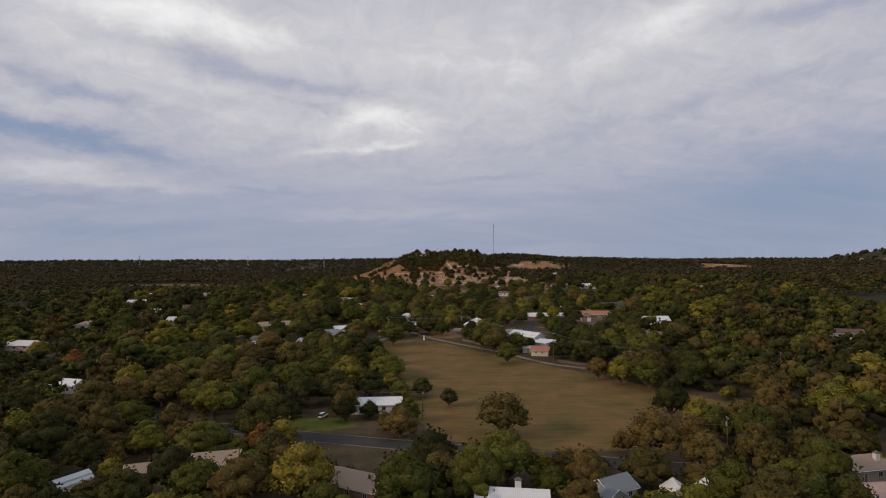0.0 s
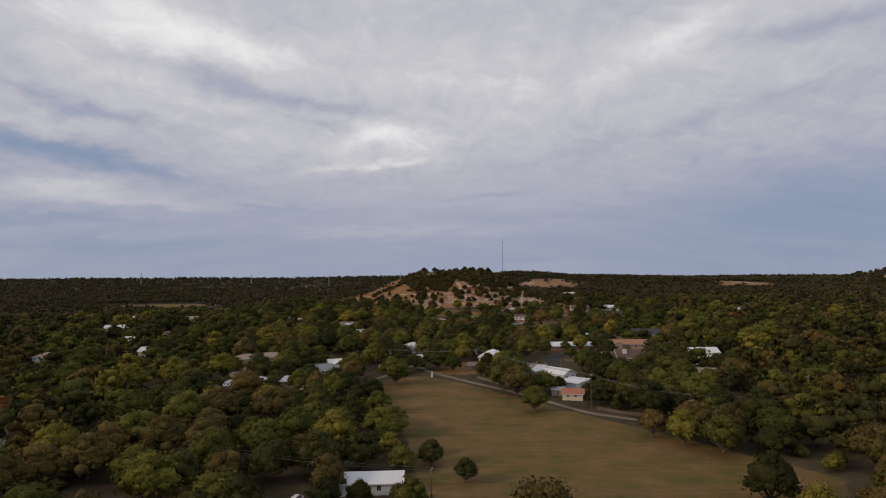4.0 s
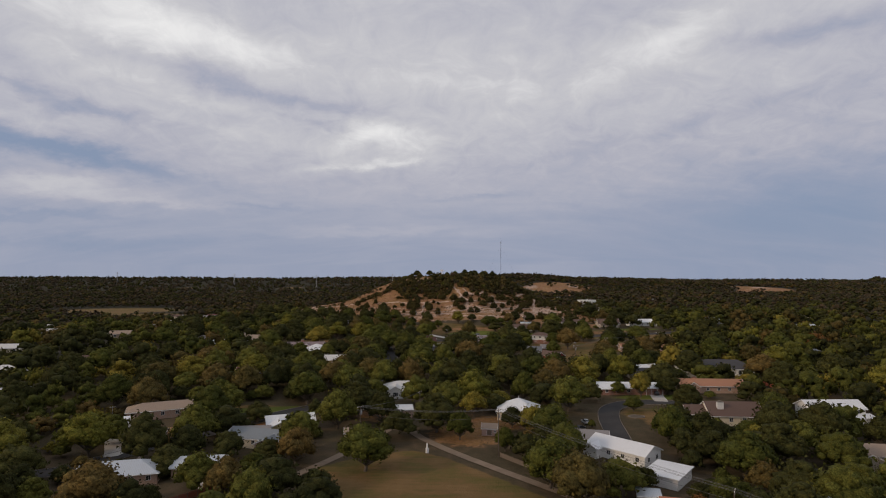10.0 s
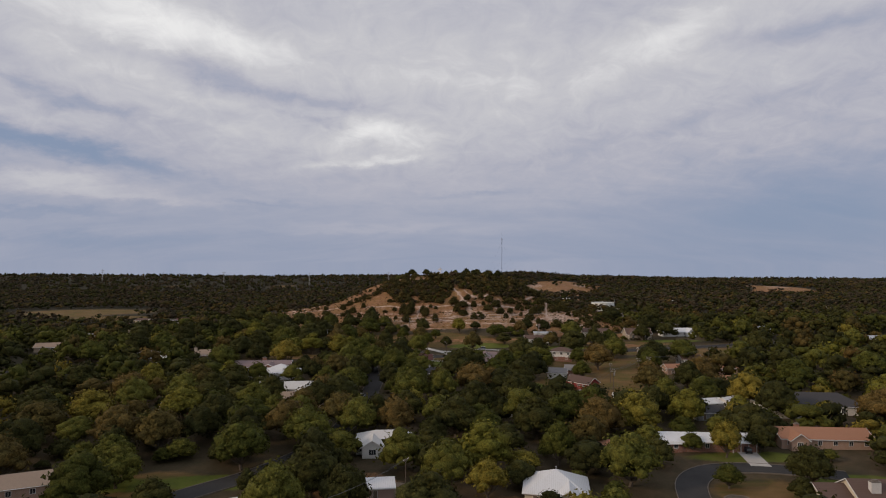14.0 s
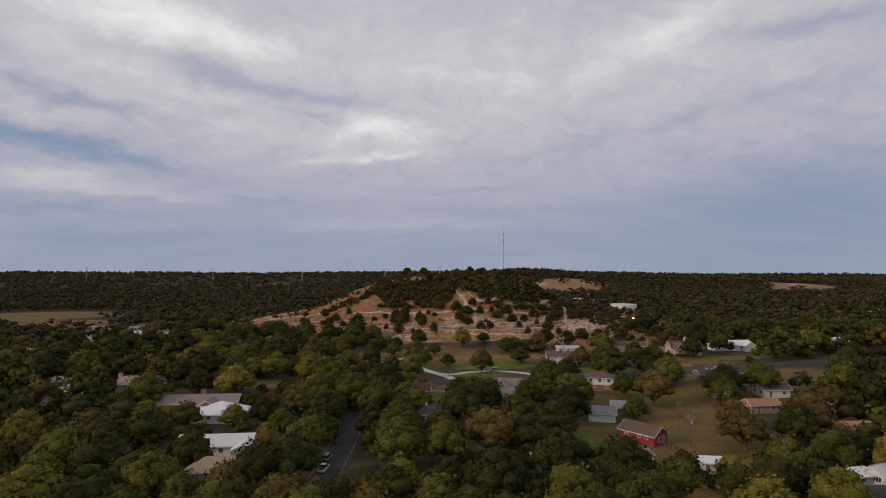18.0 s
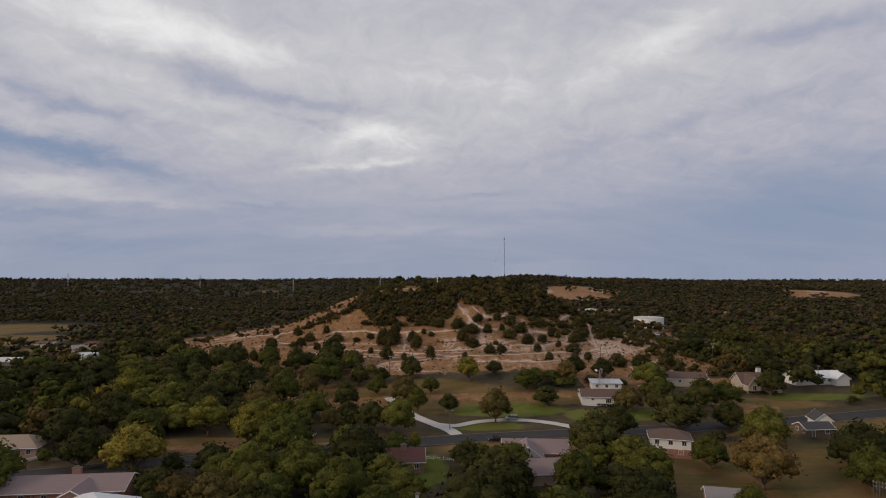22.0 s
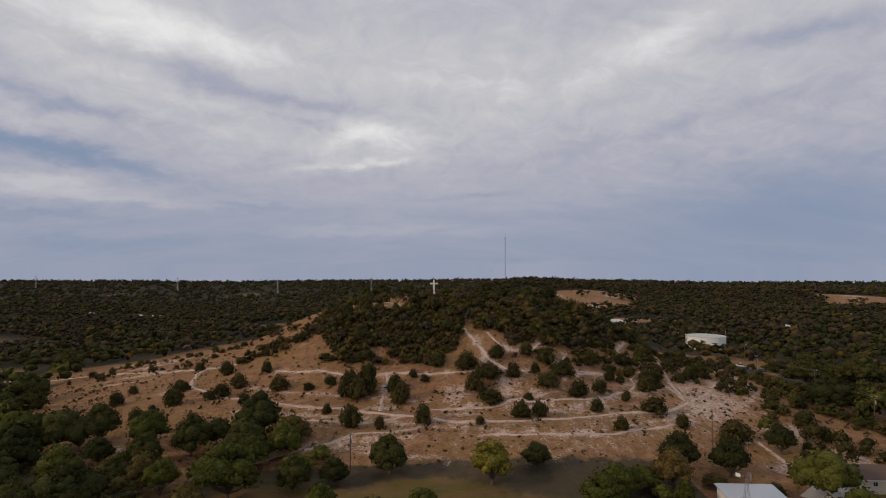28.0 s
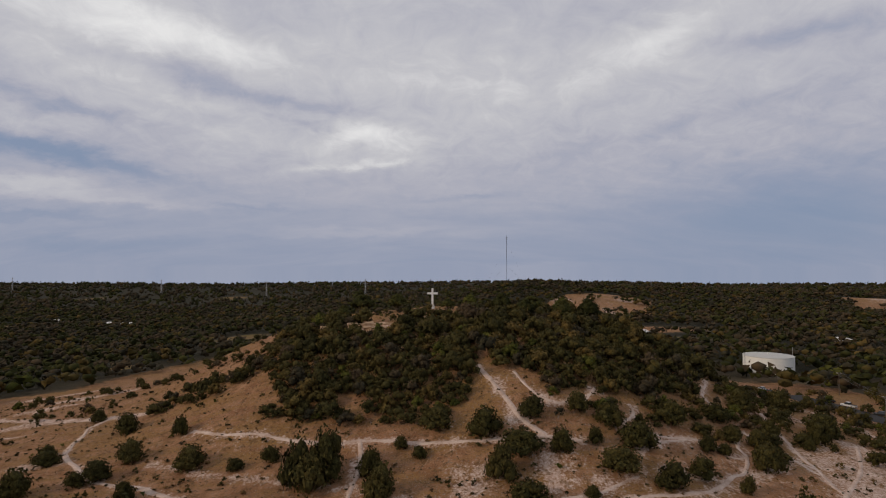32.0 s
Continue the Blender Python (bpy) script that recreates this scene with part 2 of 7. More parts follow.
def striped(name, c1, c2, pitch, axis, rough, metal=0.0, depth=0.03, spec=0.4, wear=(0.3, 0.3, 0.3), wear_k=0.25):
    """Ribs or boards across one axis, with stains over them."""
    m, nt, b = material(name, rough, metal, spec)
    tc = nt.nodes.new("ShaderNodeTexCoord")
    sep = nt.nodes.new("ShaderNodeSeparateXYZ")
    nt.links.new(tc.outputs["Object"], sep.inputs[0])
    v = mathn(nt, "PINGPONG", mathn(nt, "DIVIDE", sep.outputs["XYZ".index(axis)], pitch), 0.5)
    edge = mathn(nt, "GREATER_THAN", v, 0.42)
    big = noise_tex(nt, 0.5, 5.0, 0.65)
    small = noise_tex(nt, 5.0, 3.0, 0.6)
    col = mixc(nt, big, c1, c2)
    col = mixc(nt, mathn(nt, "MULTIPLY", edge, 0.35), col, tuple(q * 0.6 for q in c1))
    st = nt.nodes.new("ShaderNodeMapRange")
    st.inputs[1].default_value, st.inputs[2].default_value, st.inputs[4].default_value = 0.5, 0.8, wear_k * 3
    nt.links.new(mathn(nt, "MULTIPLY", mathn(nt, "ADD", big, small), 0.55), st.inputs[0])
    col = mixc(nt, st.outputs[0], col, wear)
    nt.links.new(col, b.inputs["Base Color"])
    bump(nt, b, mathn(nt, "ADD", edge, mathn(nt, "MULTIPLY", small, 0.3)), 0.5, depth)
    return m


def leaf_material(name, dark, mid, light, stuff=False, spread=(0.78, 1.26), grain=2.4, leaf_shade=(0.34, 0.80, 1.42)):
    m, nt, b = material(name, 0.85, 0.0, 0.06)
    if stuff:
        a = nt.nodes.new("ShaderNodeAttribute")
        a.attribute_name = "tint"
        col = a.outputs["Color"]
    else:
        oi = nt.nodes.new("ShaderNodeObjectInfo")
        col = ramp(nt, oi.outputs["Random"], [(0.0, dark), (0.5, mid), (1.0, light)])
    g = nt.nodes.new("ShaderNodeNewGeometry")
    isl = nt.nodes.new("ShaderNodeMapRange")
    isl.inputs[3].default_value, isl.inputs[4].default_value = spread
    nt.links.new(g.outputs["Random Per Island"], isl.inputs[0])
    k = nt.nodes.new("ShaderNodeVectorMath")
    k.operation = "SCALE"
    nt.links.new(col, k.inputs[0])
    nt.links.new(isl.outputs[0], k.inputs[3])
    n = noise_tex(nt, 0.8, 3.0, 0.6)
    warm = mixc(nt, 1.0, k.outputs[0], (1.14, 1.0, 0.85), "MULTIPLY")
    col = mixc(nt, ramp(nt, n, [(0.35, (0, 0, 0)), (0.7, (1, 1, 1))]), k.outputs[0], warm)
    # noise paints leaf texture and the shaded dark gaps between leaves into the colour
    gap_noise = noise_tex(nt, grain, 5.0, 0.75)
    col = mixc(nt, 1.0, col, ramp(nt, gap_noise, [(0.36, (leaf_shade[0],) * 3), (0.5, (leaf_shade[1],) * 3), (0.64, (leaf_shade[2], leaf_shade[2] * 0.97, leaf_shade[2] * 0.88))]), "MULTIPLY")
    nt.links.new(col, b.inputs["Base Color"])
    bump(nt, b, gap_noise, 0.9, 0.35)
    return m


LEAF_TONES = {
    "green": ((0.052, 0.062, 0.015), (0.072, 0.083, 0.019), (0.106, 0.113, 0.026)),
    "dark": ((0.031, 0.036, 0.013), (0.043, 0.047, 0.015), (0.059, 0.063, 0.020)),
    "yellow": ((0.116, 0.122, 0.023), (0.148, 0.142, 0.028), (0.193, 0.162, 0.033)),
    "olive": ((0.071, 0.063, 0.022), (0.093, 0.078, 0.027), (0.123, 0.090, 0.032)),
    "rust": ((0.150, 0.078, 0.026), (0.200, 0.090, 0.030), (0.165, 0.084, 0.030)),
    "juniper": ((0.042, 0.042, 0.016), (0.056, 0.054, 0.019), (0.077, 0.069, 0.025)),
    # cedar green with the greyish blue of distance haze mixed into it
    "cedar_haze": ((0.044, 0.044, 0.029), (0.058, 0.052, 0.033), (0.085, 0.065, 0.041)),
}
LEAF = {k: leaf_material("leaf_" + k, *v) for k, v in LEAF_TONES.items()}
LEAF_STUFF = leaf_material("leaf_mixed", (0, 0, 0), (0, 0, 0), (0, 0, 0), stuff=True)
LEAF_FAR = leaf_material("leaf_far", (0, 0, 0), (0, 0, 0), (0, 0, 0), stuff=True, spread=(0.8, 1.15), grain=0.25, leaf_shade=(0.5, 0.70, 0.92))
BARK = mottled("bark", (0.07, 0.055, 0.04), (0.15, 0.125, 0.10), 0.9, scale=1.5, fine=9)


def ground_material():
    m, nt, b = material("soil_and_grass", 0.95, 0.0, 0.1)
    a = nt.nodes.new("ShaderNodeVertexColor")
    a.layer_name = "zone"
    sep = nt.nodes.new("ShaderNodeSeparateColor")
    nt.links.new(a.outputs["Color"], sep.inputs[0])
    big = noise_tex(nt, 0.035, 6.0, 0.6)
    mid = noise_tex(nt, 0.25, 6.0, 0.65)
    fine = noise_tex(nt, 1.6, 5.0, 0.7)
    streak = noise_tex(nt, 0.18, 6.0, 0.7, stretch=(0.35, 2.6, 1))

    gully = noise_tex(nt, 0.16, 5.0, 0.7, stretch=(2.2, 0.8, 1))

    def edge(v, n, k=0.9):
        r = nt.nodes.new("ShaderNodeMapRange")
        r.interpolation_type = "SMOOTHSTEP"
        r.inputs[1].default_value, r.inputs[2].default_value = 0.38, 0.62
        nt.links.new(mathn(nt, "ADD", v, mathn(nt, "MULTIPLY", mathn(nt, "SUBTRACT", n, 0.5), k)), r.inputs[0])
        return r.outputs[0]

    f = mathn(nt, "ADD", mathn(nt, "MULTIPLY", big, 0.5), mathn(nt, "MULTIPLY", mid, 0.5))
    base = ramp(nt, f, [(0.3, (0.046, 0.042, 0.022)), (0.5, (0.076, 0.060, 0.036)), (0.7, (0.125, 0.088, 0.056))])
    patch = noise_tex(nt, 0.075, 5.0, 0.65)
    field = ramp(nt, mathn(nt, "ADD", mathn(nt, "MULTIPLY", patch, 0.6), mathn(nt, "MULTIPLY", streak, 0.4)),
                 [(0.36, (0.080, 0.078, 0.020)), (0.45, (0.128, 0.098, 0.032)), (0.53, (0.172, 0.106, 0.045)), (0.66, (0.220, 0.136, 0.064))])
    field = mixc(nt, mathn(nt, "MULTIPLY", fine, 0.35), field, (0.115, 0.092, 0.04))
    grit = noise_tex(nt, 2.6, 5.0, 0.8)
    clump = noise_tex(nt, 0.7, 3.0, 0.6)
    dirt = ramp(nt, mathn(nt, "ADD", mathn(nt, "MULTIPLY", mid, 0.5), mathn(nt, "MULTIPLY", fine, 0.5)),
                [(0.34, (0.140, 0.068, 0.034)), (0.45, (0.235, 0.118, 0.058)), (0.55, (0.330, 0.178, 0.096)), (0.68, (0.450, 0.290, 0.190))])
    gold = ramp(nt, mathn(nt, "ADD", mathn(nt, "MULTIPLY", fine, 0.5), mathn(nt, "MULTIPLY", grit, 0.5)), [(0.40, (0.130, 0.072, 0.024)), (0.50, (0.250, 0.138, 0.048)), (0.60, (0.350, 0.205, 0.085))])
    dirt = mixc(nt, ramp(nt, mathn(nt, "ADD", mathn(nt, "MULTIPLY", big, 0.45), mathn(nt, "MULTIPLY", streak, 0.55)), [(0.45, (0, 0, 0)), (0.55, (0.85, 0.85, 0.85))]), dirt, gold)
    dirt = mixc(nt, ramp(nt, clump, [(0.56, (0, 0, 0)), (0.62, (0.7, 0.7, 0.7))]), dirt, (0.120, 0.070, 0.030))
    dirt = mixc(nt, ramp(nt, fine, [(0.54, (0, 0, 0)), (0.60, (0.8, 0.8, 0.8))]), dirt, (0.075, 0.050, 0.025))
    dirt = mixc(nt, ramp(nt, grit, [(0.36, (0.75, 0.75, 0.75)), (0.43, (0, 0, 0))]), dirt, (0.450, 0.330, 0.250))
    pale = ramp(nt, mathn(nt, "ADD", mathn(nt, "MULTIPLY", mid, 0.3), mathn(nt, "ADD", mathn(nt, "MULTIPLY", fine, 0.35), mathn(nt, "MULTIPLY", grit, 0.35))),
                [(0.38, (0.230, 0.130, 0.082)), (0.47, (0.430, 0.300, 0.230)), (0.58, (0.640, 0.520, 0.440))])
    pale = mixc(nt, ramp(nt, clump, [(0.58, (0, 0, 0)), (0.64, (0.6, 0.6, 0.6))]), pale, (0.200, 0.120, 0.070))
    lawn = ramp(nt, f, [(0.35, (0.080, 0.096, 0.022)), (0.5, (0.118, 0.140, 0.026)), (0.64, (0.150, 0.122, 0.046))])
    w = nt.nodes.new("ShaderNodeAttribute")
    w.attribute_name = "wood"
    # ground colour darkened to canopy tone, standing in for the dark between crowns
    canopy_dark = ramp(nt, f, [(0.35, (0.022, 0.022, 0.013)), (0.65, (0.046, 0.040, 0.025))])
    base = mixc(nt, w.outputs["Fac"], base, canopy_dark)
    col = mixc(nt, edge(a.outputs["Alpha"], mid, 0.5), base, field)
    col = mixc(nt, edge(sep.outputs[1], mid, 0.5), col, lawn)
    col = mixc(nt, edge(sep.outputs[0], mid, 0.8), col, dirt)
    col = mixc(nt, edge(mathn(nt, "SUBTRACT", sep.outputs[2], 0.06), mathn(nt, "ADD", mathn(nt, "MULTIPLY", fine, 0.55), mathn(nt, "MULTIPLY", gully, 0.45)), 1.5), col, pale)
    nt.links.new(col, b.inputs["Base Color"])
    bump(nt, b, mathn(nt, "ADD", mathn(nt, "ADD", fine, mid), mathn(nt, "MULTIPLY", grit, 0.5)), 0.8, 0.35)
    return m


GROUND = ground_material()
ASPHALT = mottled("asphalt", (0.040, 0.040, 0.041), (0.068, 0.066, 0.065), 1.0, scale=0.12, fine=3.0, spec=0.05)
CONCRETE = mottled("concrete", (0.40, 0.385, 0.36), (0.52, 0.50, 0.47), 0.85, scale=0.25, fine=2.5)
KERB = mottled("kerb_concrete", (0.135, 0.115, 0.095), (0.20, 0.175, 0.15), 0.9, scale=0.5)
TRAIL = mottled("trodden_pale_soil", (0.34, 0.235, 0.175), (0.62, 0.50, 0.425), 0.95, scale=0.35, fine=2.2, spec=0.1, bump_k=0.6)
TRACK = mottled("gravel_track", (0.165, 0.122, 0.085), (0.245, 0.190, 0.140), 0.95, scale=0.3, fine=3.0)
WHITE_METAL = striped("white_metal_roof", (0.62, 0.64, 0.66), (0.72, 0.74, 0.76), 0.45, "X", 0.45, 0.0, wear=(0.50, 0.50, 0.49))
GREY_METAL = striped("galvanised_metal_roof", (0.42, 0.46, 0.50), (0.54, 0.58, 0.62), 0.45, "X", 0.4, 0.3, wear=(0.36, 0.36, 0.36))
RUST_METAL = striped("rusty_metal_roof", (0.36, 0.21, 0.17), (0.44, 0.30, 0.25), 0.5, "X", 0.6, 0.1, wear=(0.5, 0.47, 0.43))
SHINGLE = {}
for key, lo, hi in (("brown", (0.105, 0.068, 0.055), (0.150, 0.105, 0.088)), ("orange", (0.30, 0.150, 0.090), (0.40, 0.215, 0.140)),
                    ("tan", (0.27, 0.205, 0.155), (0.36, 0.285, 0.225)), ("dark", (0.050, 0.050, 0.055), (0.085, 0.083, 0.086)),
                    ("grey", (0.19, 0.18, 0.18), (0.28, 0.27, 0.265)), ("mauve", (0.20, 0.150, 0.150), (0.275, 0.215, 0.215)),
                    ("maroon", (0.115, 0.050, 0.045), (0.165, 0.080, 0.072)), ("blue_grey", (0.17, 0.195, 0.215), (0.23, 0.255, 0.275)),
                    ("pale", (0.52, 0.52, 0.51), (0.64, 0.64, 0.63)), ("red_tile", (0.33, 0.135, 0.085), (0.42, 0.19, 0.12))):
    SHINGLE[key] = striped("shingle_" + key, lo, hi, 0.42, "Y", 0.9, 0.0, 0.02, 0.2, wear=tuple(q * 0.75 for q in lo), wear_k=0.15)
SIDING = {}
for key, lo, hi in (("white", (0.66, 0.66, 0.64), (0.78, 0.78, 0.76)), ("cream", (0.60, 0.53, 0.40), (0.70, 0.63, 0.49)),
                    ("tan", (0.36, 0.29, 0.22), (0.45, 0.37, 0.29)), ("red", (0.235, 0.035, 0.035), (0.30, 0.055, 0.050)),
                    ("pink", (0.40, 0.27, 0.23), (0.48, 0.34, 0.29)), ("grey", (0.30, 0.31, 0.32), (0.38, 0.39, 0.40)),
                    ("yellow", (0.52, 0.41, 0.20), (0.60, 0.49, 0.27)), ("brown", (0.13, 0.095, 0.07), (0.18, 0.135, 0.10))):
    SIDING[key] = striped("siding_" + key, lo, hi, 0.22, "Z", 0.75, 0.0, 0.012, 0.3, wear=tuple(q * 0.8 for q in lo), wear_k=0.12)


def brick_material(name, c1, c2, mortar):
    m, nt, b = material(name, 0.9, 0.0, 0.2)
    tc = nt.nodes.new("ShaderNodeTexCoord")
    sep = nt.nodes.new("ShaderNodeSeparateXYZ")
    nt.links.new(tc.outputs["Object"], sep.inputs[0])
    cb = nt.nodes.new("ShaderNodeCombineXYZ")
    nt.links.new(mathn(nt, "ADD", sep.outputs[0], sep.outputs[1]), cb.inputs[0])
    nt.links.new(sep.outputs[2], cb.inputs[1])
    br = nt.nodes.new("ShaderNodeTexBrick")
    nt.links.new(cb.outputs[0], br.inputs[0])
    br.inputs["Color1"].default_value, br.inputs["Color2"].default_value, br.inputs["Mortar"].default_value = (*c1, 1), (*c2, 1), (*mortar, 1)
    br.inputs["Scale"].default_value, br.inputs["Brick Width"].default_value, br.inputs["Row Height"].default_value = 1.0, 0.22, 0.075
    br.inputs["Mortar Size"].default_value = 0.008
    n = noise_tex(nt, 0.9, 4.0, 0.6)
    nt.links.new(mixc(nt, mathn(nt, "MULTIPLY", n, 0.5), br.outputs[0], tuple(q * 0.6 for q in c1)), b.inputs["Base Color"])
    bump(nt, b, br.outputs[1], -0.4, 0.01)
    return m


BRICK = {"red": brick_material("brick_red", (0.27, 0.115, 0.080), (0.34, 0.165, 0.115), (0.36, 0.32, 0.28)),
         "tan": brick_material("brick_tan", (0.40, 0.25, 0.18), (0.47, 0.31, 0.23), (0.45, 0.40, 0.35)),
         "stone": brick_material("limestone", (0.40, 0.34, 0.27), (0.52, 0.45, 0.37), (0.42, 0.38, 0.33)),
         "white": brick_material("brick_white", (0.68, 0.67, 0.64), (0.78, 0.77, 0.74), (0.6, 0.59, 0.57))}
TRIM = mottled("white_trim", (0.66, 0.66, 0.65), (0.76, 0.76, 0.75), 0.6)
WOOD = mottled("weathered_wood", (0.13, 0.10, 0.075), (0.22, 0.175, 0.135), 0.9, scale=1.0, fine=8, stretch=(1, 1, 0.15))
RED_WOOD = mottled("stained_red_wood", (0.25, 0.075, 0.045), (0.33, 0.115, 0.070), 0.85, scale=1.0, fine=8, stretch=(1, 1, 0.15))
POLE_WOOD = mottled("pole_wood", (0.085, 0.065, 0.05), (0.15, 0.12, 0.095), 0.9, scale=1.0, fine=7, stretch=(1, 1, 0.1))
STEEL = mottled("dull_steel", (0.32, 0.33, 0.34), (0.44, 0.45, 0.46), 0.5, 0.6)
DARK_METAL = mottled("dark_metal", (0.03, 0.03, 0.032), (0.06, 0.06, 0.062), 0.5, 0.5)
WIRE = mottled("wire", (0.10, 0.10, 0.10), (0.16, 0.16, 0.16), 0.6, 0.3)
RUBBER = mottled("rubber", (0.018, 0.018, 0.018), (0.03, 0.03, 0.03), 0.85)
TANK_PAINT = mottled("tank_paint", (0.70, 0.71, 0.67), (0.80, 0.81, 0.77), 0.55, scale=0.15, fine=1.0)
ROCK = mottled("limestone_ledge", (0.26, 0.165, 0.095), (0.52, 0.37, 0.235), 0.9, scale=0.4, fine=2.0, bump_k=0.8)
GLASS, _nt, _b = material("window_glass", 0.08, 0.0, 0.6)
_b.inputs["Base Color"].default_value = (0.03, 0.035, 0.04, 1)


def paint(name, c, rough=0.35, metal=0.3):
    m = mottled(name, tuple(q * 0.92 for q in c), c, rough, metal, scale=0.8, fine=4.0, spec=0.5, bump_k=0.02)
    return m


CAR_WHITE, CAR_BLACK, CAR_SILVER, CAR_RED = paint("car_white", (0.72, 0.72, 0.72)), paint("car_black", (0.02, 0.02, 0.022)), paint("car_silver", (0.38, 0.40, 0.41)), paint("car_red", (0.25, 0.02, 0.02))

# ---- builders ----


def thing(name, m, label, category, group="", kind=""):
    e = new(name)
    e.matrix_basis = m
    return tagged(e, label, category, group, kind)


def part(name, bm, mat, parent, label=""):
    me = bpy.data.meshes.new(name)
    bm.to_mesh(me)
    bm.free()
    me.materials.append(mat)
    ob = new(name, me)
    ob.parent = parent
    if label:
        ob["label"] = label
    return ob


def box(bm, x0, y0, z0, x1, y1, z1, m=None):
    vs = [bm.verts.new((x, y, z)) for z in (z0, z1) for x, y in ((x0, y0), (x1, y0), (x1, y1), (x0, y1))]
    if m is not None:
        for v in vs:
            v.co = m @ v.co
    for f in ((3, 2, 1, 0), (4, 5, 6, 7), (0, 1, 5, 4), (1, 2, 6, 5), (2, 3, 7, 6), (3, 0, 4, 7)):
        bm.faces.new([vs[i] for i in f])
    return vs


def boxes(*bs):
    bm = bmesh.new()
    for b in bs:
        box(bm, *b)
    return bm


def tube(bm, a, b, r0, r1, n=8, cap=True):
    a, b = Vector(a), Vector(b)
    q = (b - a).to_track_quat("Z", "Y")
    rings = []
    for p, r in ((a, r0), (b, r1)):
        rings.append([bm.verts.new(p + q @ Vector((math.cos(i * math.tau / n) * r, math.sin(i * math.tau / n) * r, 0))) for i in range(n)])
    for i in range(n):
        bm.faces.new((rings[0][i], rings[0][(i + 1) % n], rings[1][(i + 1) % n], rings[1][i]))
    if cap:
        bm.faces.new(rings[0][::-1])
        bm.faces.new(rings[1])


def slab(bm, pts, t):
    """A plate: a polygon with thickness t upwards."""
    lo = [bm.verts.new(p) for p in pts]
    hi = [bm.verts.new((p[0], p[1], p[2] + t)) for p in pts]
    bm.faces.new(lo[::-1])
    bm.faces.new(hi)
    n = len(pts)
    for i in range(n):
        bm.faces.new((lo[i], lo[(i + 1) % n], hi[(i + 1) % n], hi[i]))


def gz(x, y):
    return float(height(x, y))


# ---- ground sheet ----
def grid_steps(lo, hi, parts):
    out = []
    for a, b, s in parts:
        out += list(np.arange(a, b, s))
    return np.array([v for v in out if lo <= v <= hi] + [hi])


GX = grid_steps(-4500, 4500, ((-4500, -1800, 150), (-1800, -600, 50), (-600, -240, 15), (-240, -130, 3.5), (-130, 130, 1.5), (130, 240, 3.0), (240, 360, 7.0), (360, 640, 15), (640, 840, 20), (840, 1800, 50), (1800, 4500, 150)))
GY = grid_steps(-700, 4900, ((-700, 60, 60), (60, 150, 6), (150, 670, 2.4), (670, 860, 1.5), (860, 1000, 4), (1000, 1300, 20), (1300, 1620, 8), (1620, 2000, 22), (2000, 3600, 60), (3600, 4900, 150)))


def poly_mask(X, Y, pts, soft):
    """1 inside a polygon, falling off over soft metres."""
    inside = np.zeros(X.shape, bool)
    dist = np.full(X.shape, 1e9)
    n = len(pts)
    for i in range(n):
        (x0, y0), (x1, y1) = pts[i], pts[(i + 1) % n]
        if y0 != y1:
            cross = ((Y > y0) != (Y > y1)) & (X < (x1 - x0) * (Y - y0) / (y1 - y0) + x0)
            inside ^= cross
        dist = np.minimum(dist, seg_dist(X, Y, x0, y0, x1, y1))
    return np.clip(0.5 + np.where(inside, dist, -dist) / (2 * soft), 0, 1)


def seg_dist(X, Y, x0, y0, x1, y1):
    dx, dy = x1 - x0, y1 - y0
    t = np.clip(((X - x0) * dx + (Y - y0) * dy) / (dx * dx + dy * dy + 1e-9), 0, 1)
    return np.hypot(X - x0 - t * dx, Y - y0 - t * dy)


def line_dist(X, Y, pts):
    d = np.full(np.shape(X), 1e9)
    for (x0, y0), (x1, y1) in zip(pts[:-1], pts[1:]):
        d = np.minimum(d, seg_dist(X, Y, x0, y0, x1, y1))
    return d


FIELD = [(-38, 340), (-24, 352), (-10, 356), (0, 350), (14, 334), (38, 306), (62, 276), (82, 254), (98, 234), (112, 218), (96, 190), (66, 170), (40, 168), (6, 179), (-3, 200), (-10, 250), (-22, 300)]
CREEK_ROAD = [(-300, 230), (-160, 214), (-80, 196), (-34, 182), (-5, 174), (36, 163), (80, 152), (160, 136), (300, 116)]
ALLEY = [(-66, 306), (-50, 324), (-36, 345), (-22, 372), (-15, 388), (-11, 402)]
ALLEY_EAST = [(-15, 388), (-11, 374), (-2, 360), (15, 340), (24, 330), (38, 314), (48, 299), (58, 286), (70, 278), (92, 262)]
CUL_DE_SAC = [(54, 340), (57, 356), (59, 372), (61, 388), (65, 401), (73, 409), (84, 411), (98, 408), (108, 404)]
STREET_WEST = [(-300, 296), (-180, 318), (-117, 334), (-104, 346), (-92, 362), (-78, 376), (-66, 392), (-50, 410), (-38, 436), (-33, 470), (-32, 524), (-36, 545), (-40, 572)]
MAIN_STREET = [(-330, 520), (-200, 546), (-131, 558), (-86, 570), (-35, 583), (3, 592), (44, 597), (82, 601), (120, 607), (170, 618), (260, 640), (400, 672)]
DRIVE = [(-22, 644), (-17, 633), (-11, 620), (-4, 610), (2, 602), (4, 597)]
DRIVE_LOOP = [(-3, 609), (4, 607), (11, 611), (20, 613), (30, 612), (38, 608), (44, 603), (47, 599)]
EAST_ROAD = [(110, 606), (106, 618), (101, 630), (97, 642)]
TANK_ROAD = [(157, 772), (151, 788), (146, 801), (142, 814), (138, 830), (134, 848)]
FOOT_ROAD = [(-240, 852), (-190, 826), (-164, 812), (-125, 790), (-99, 782), (-88, 778)]
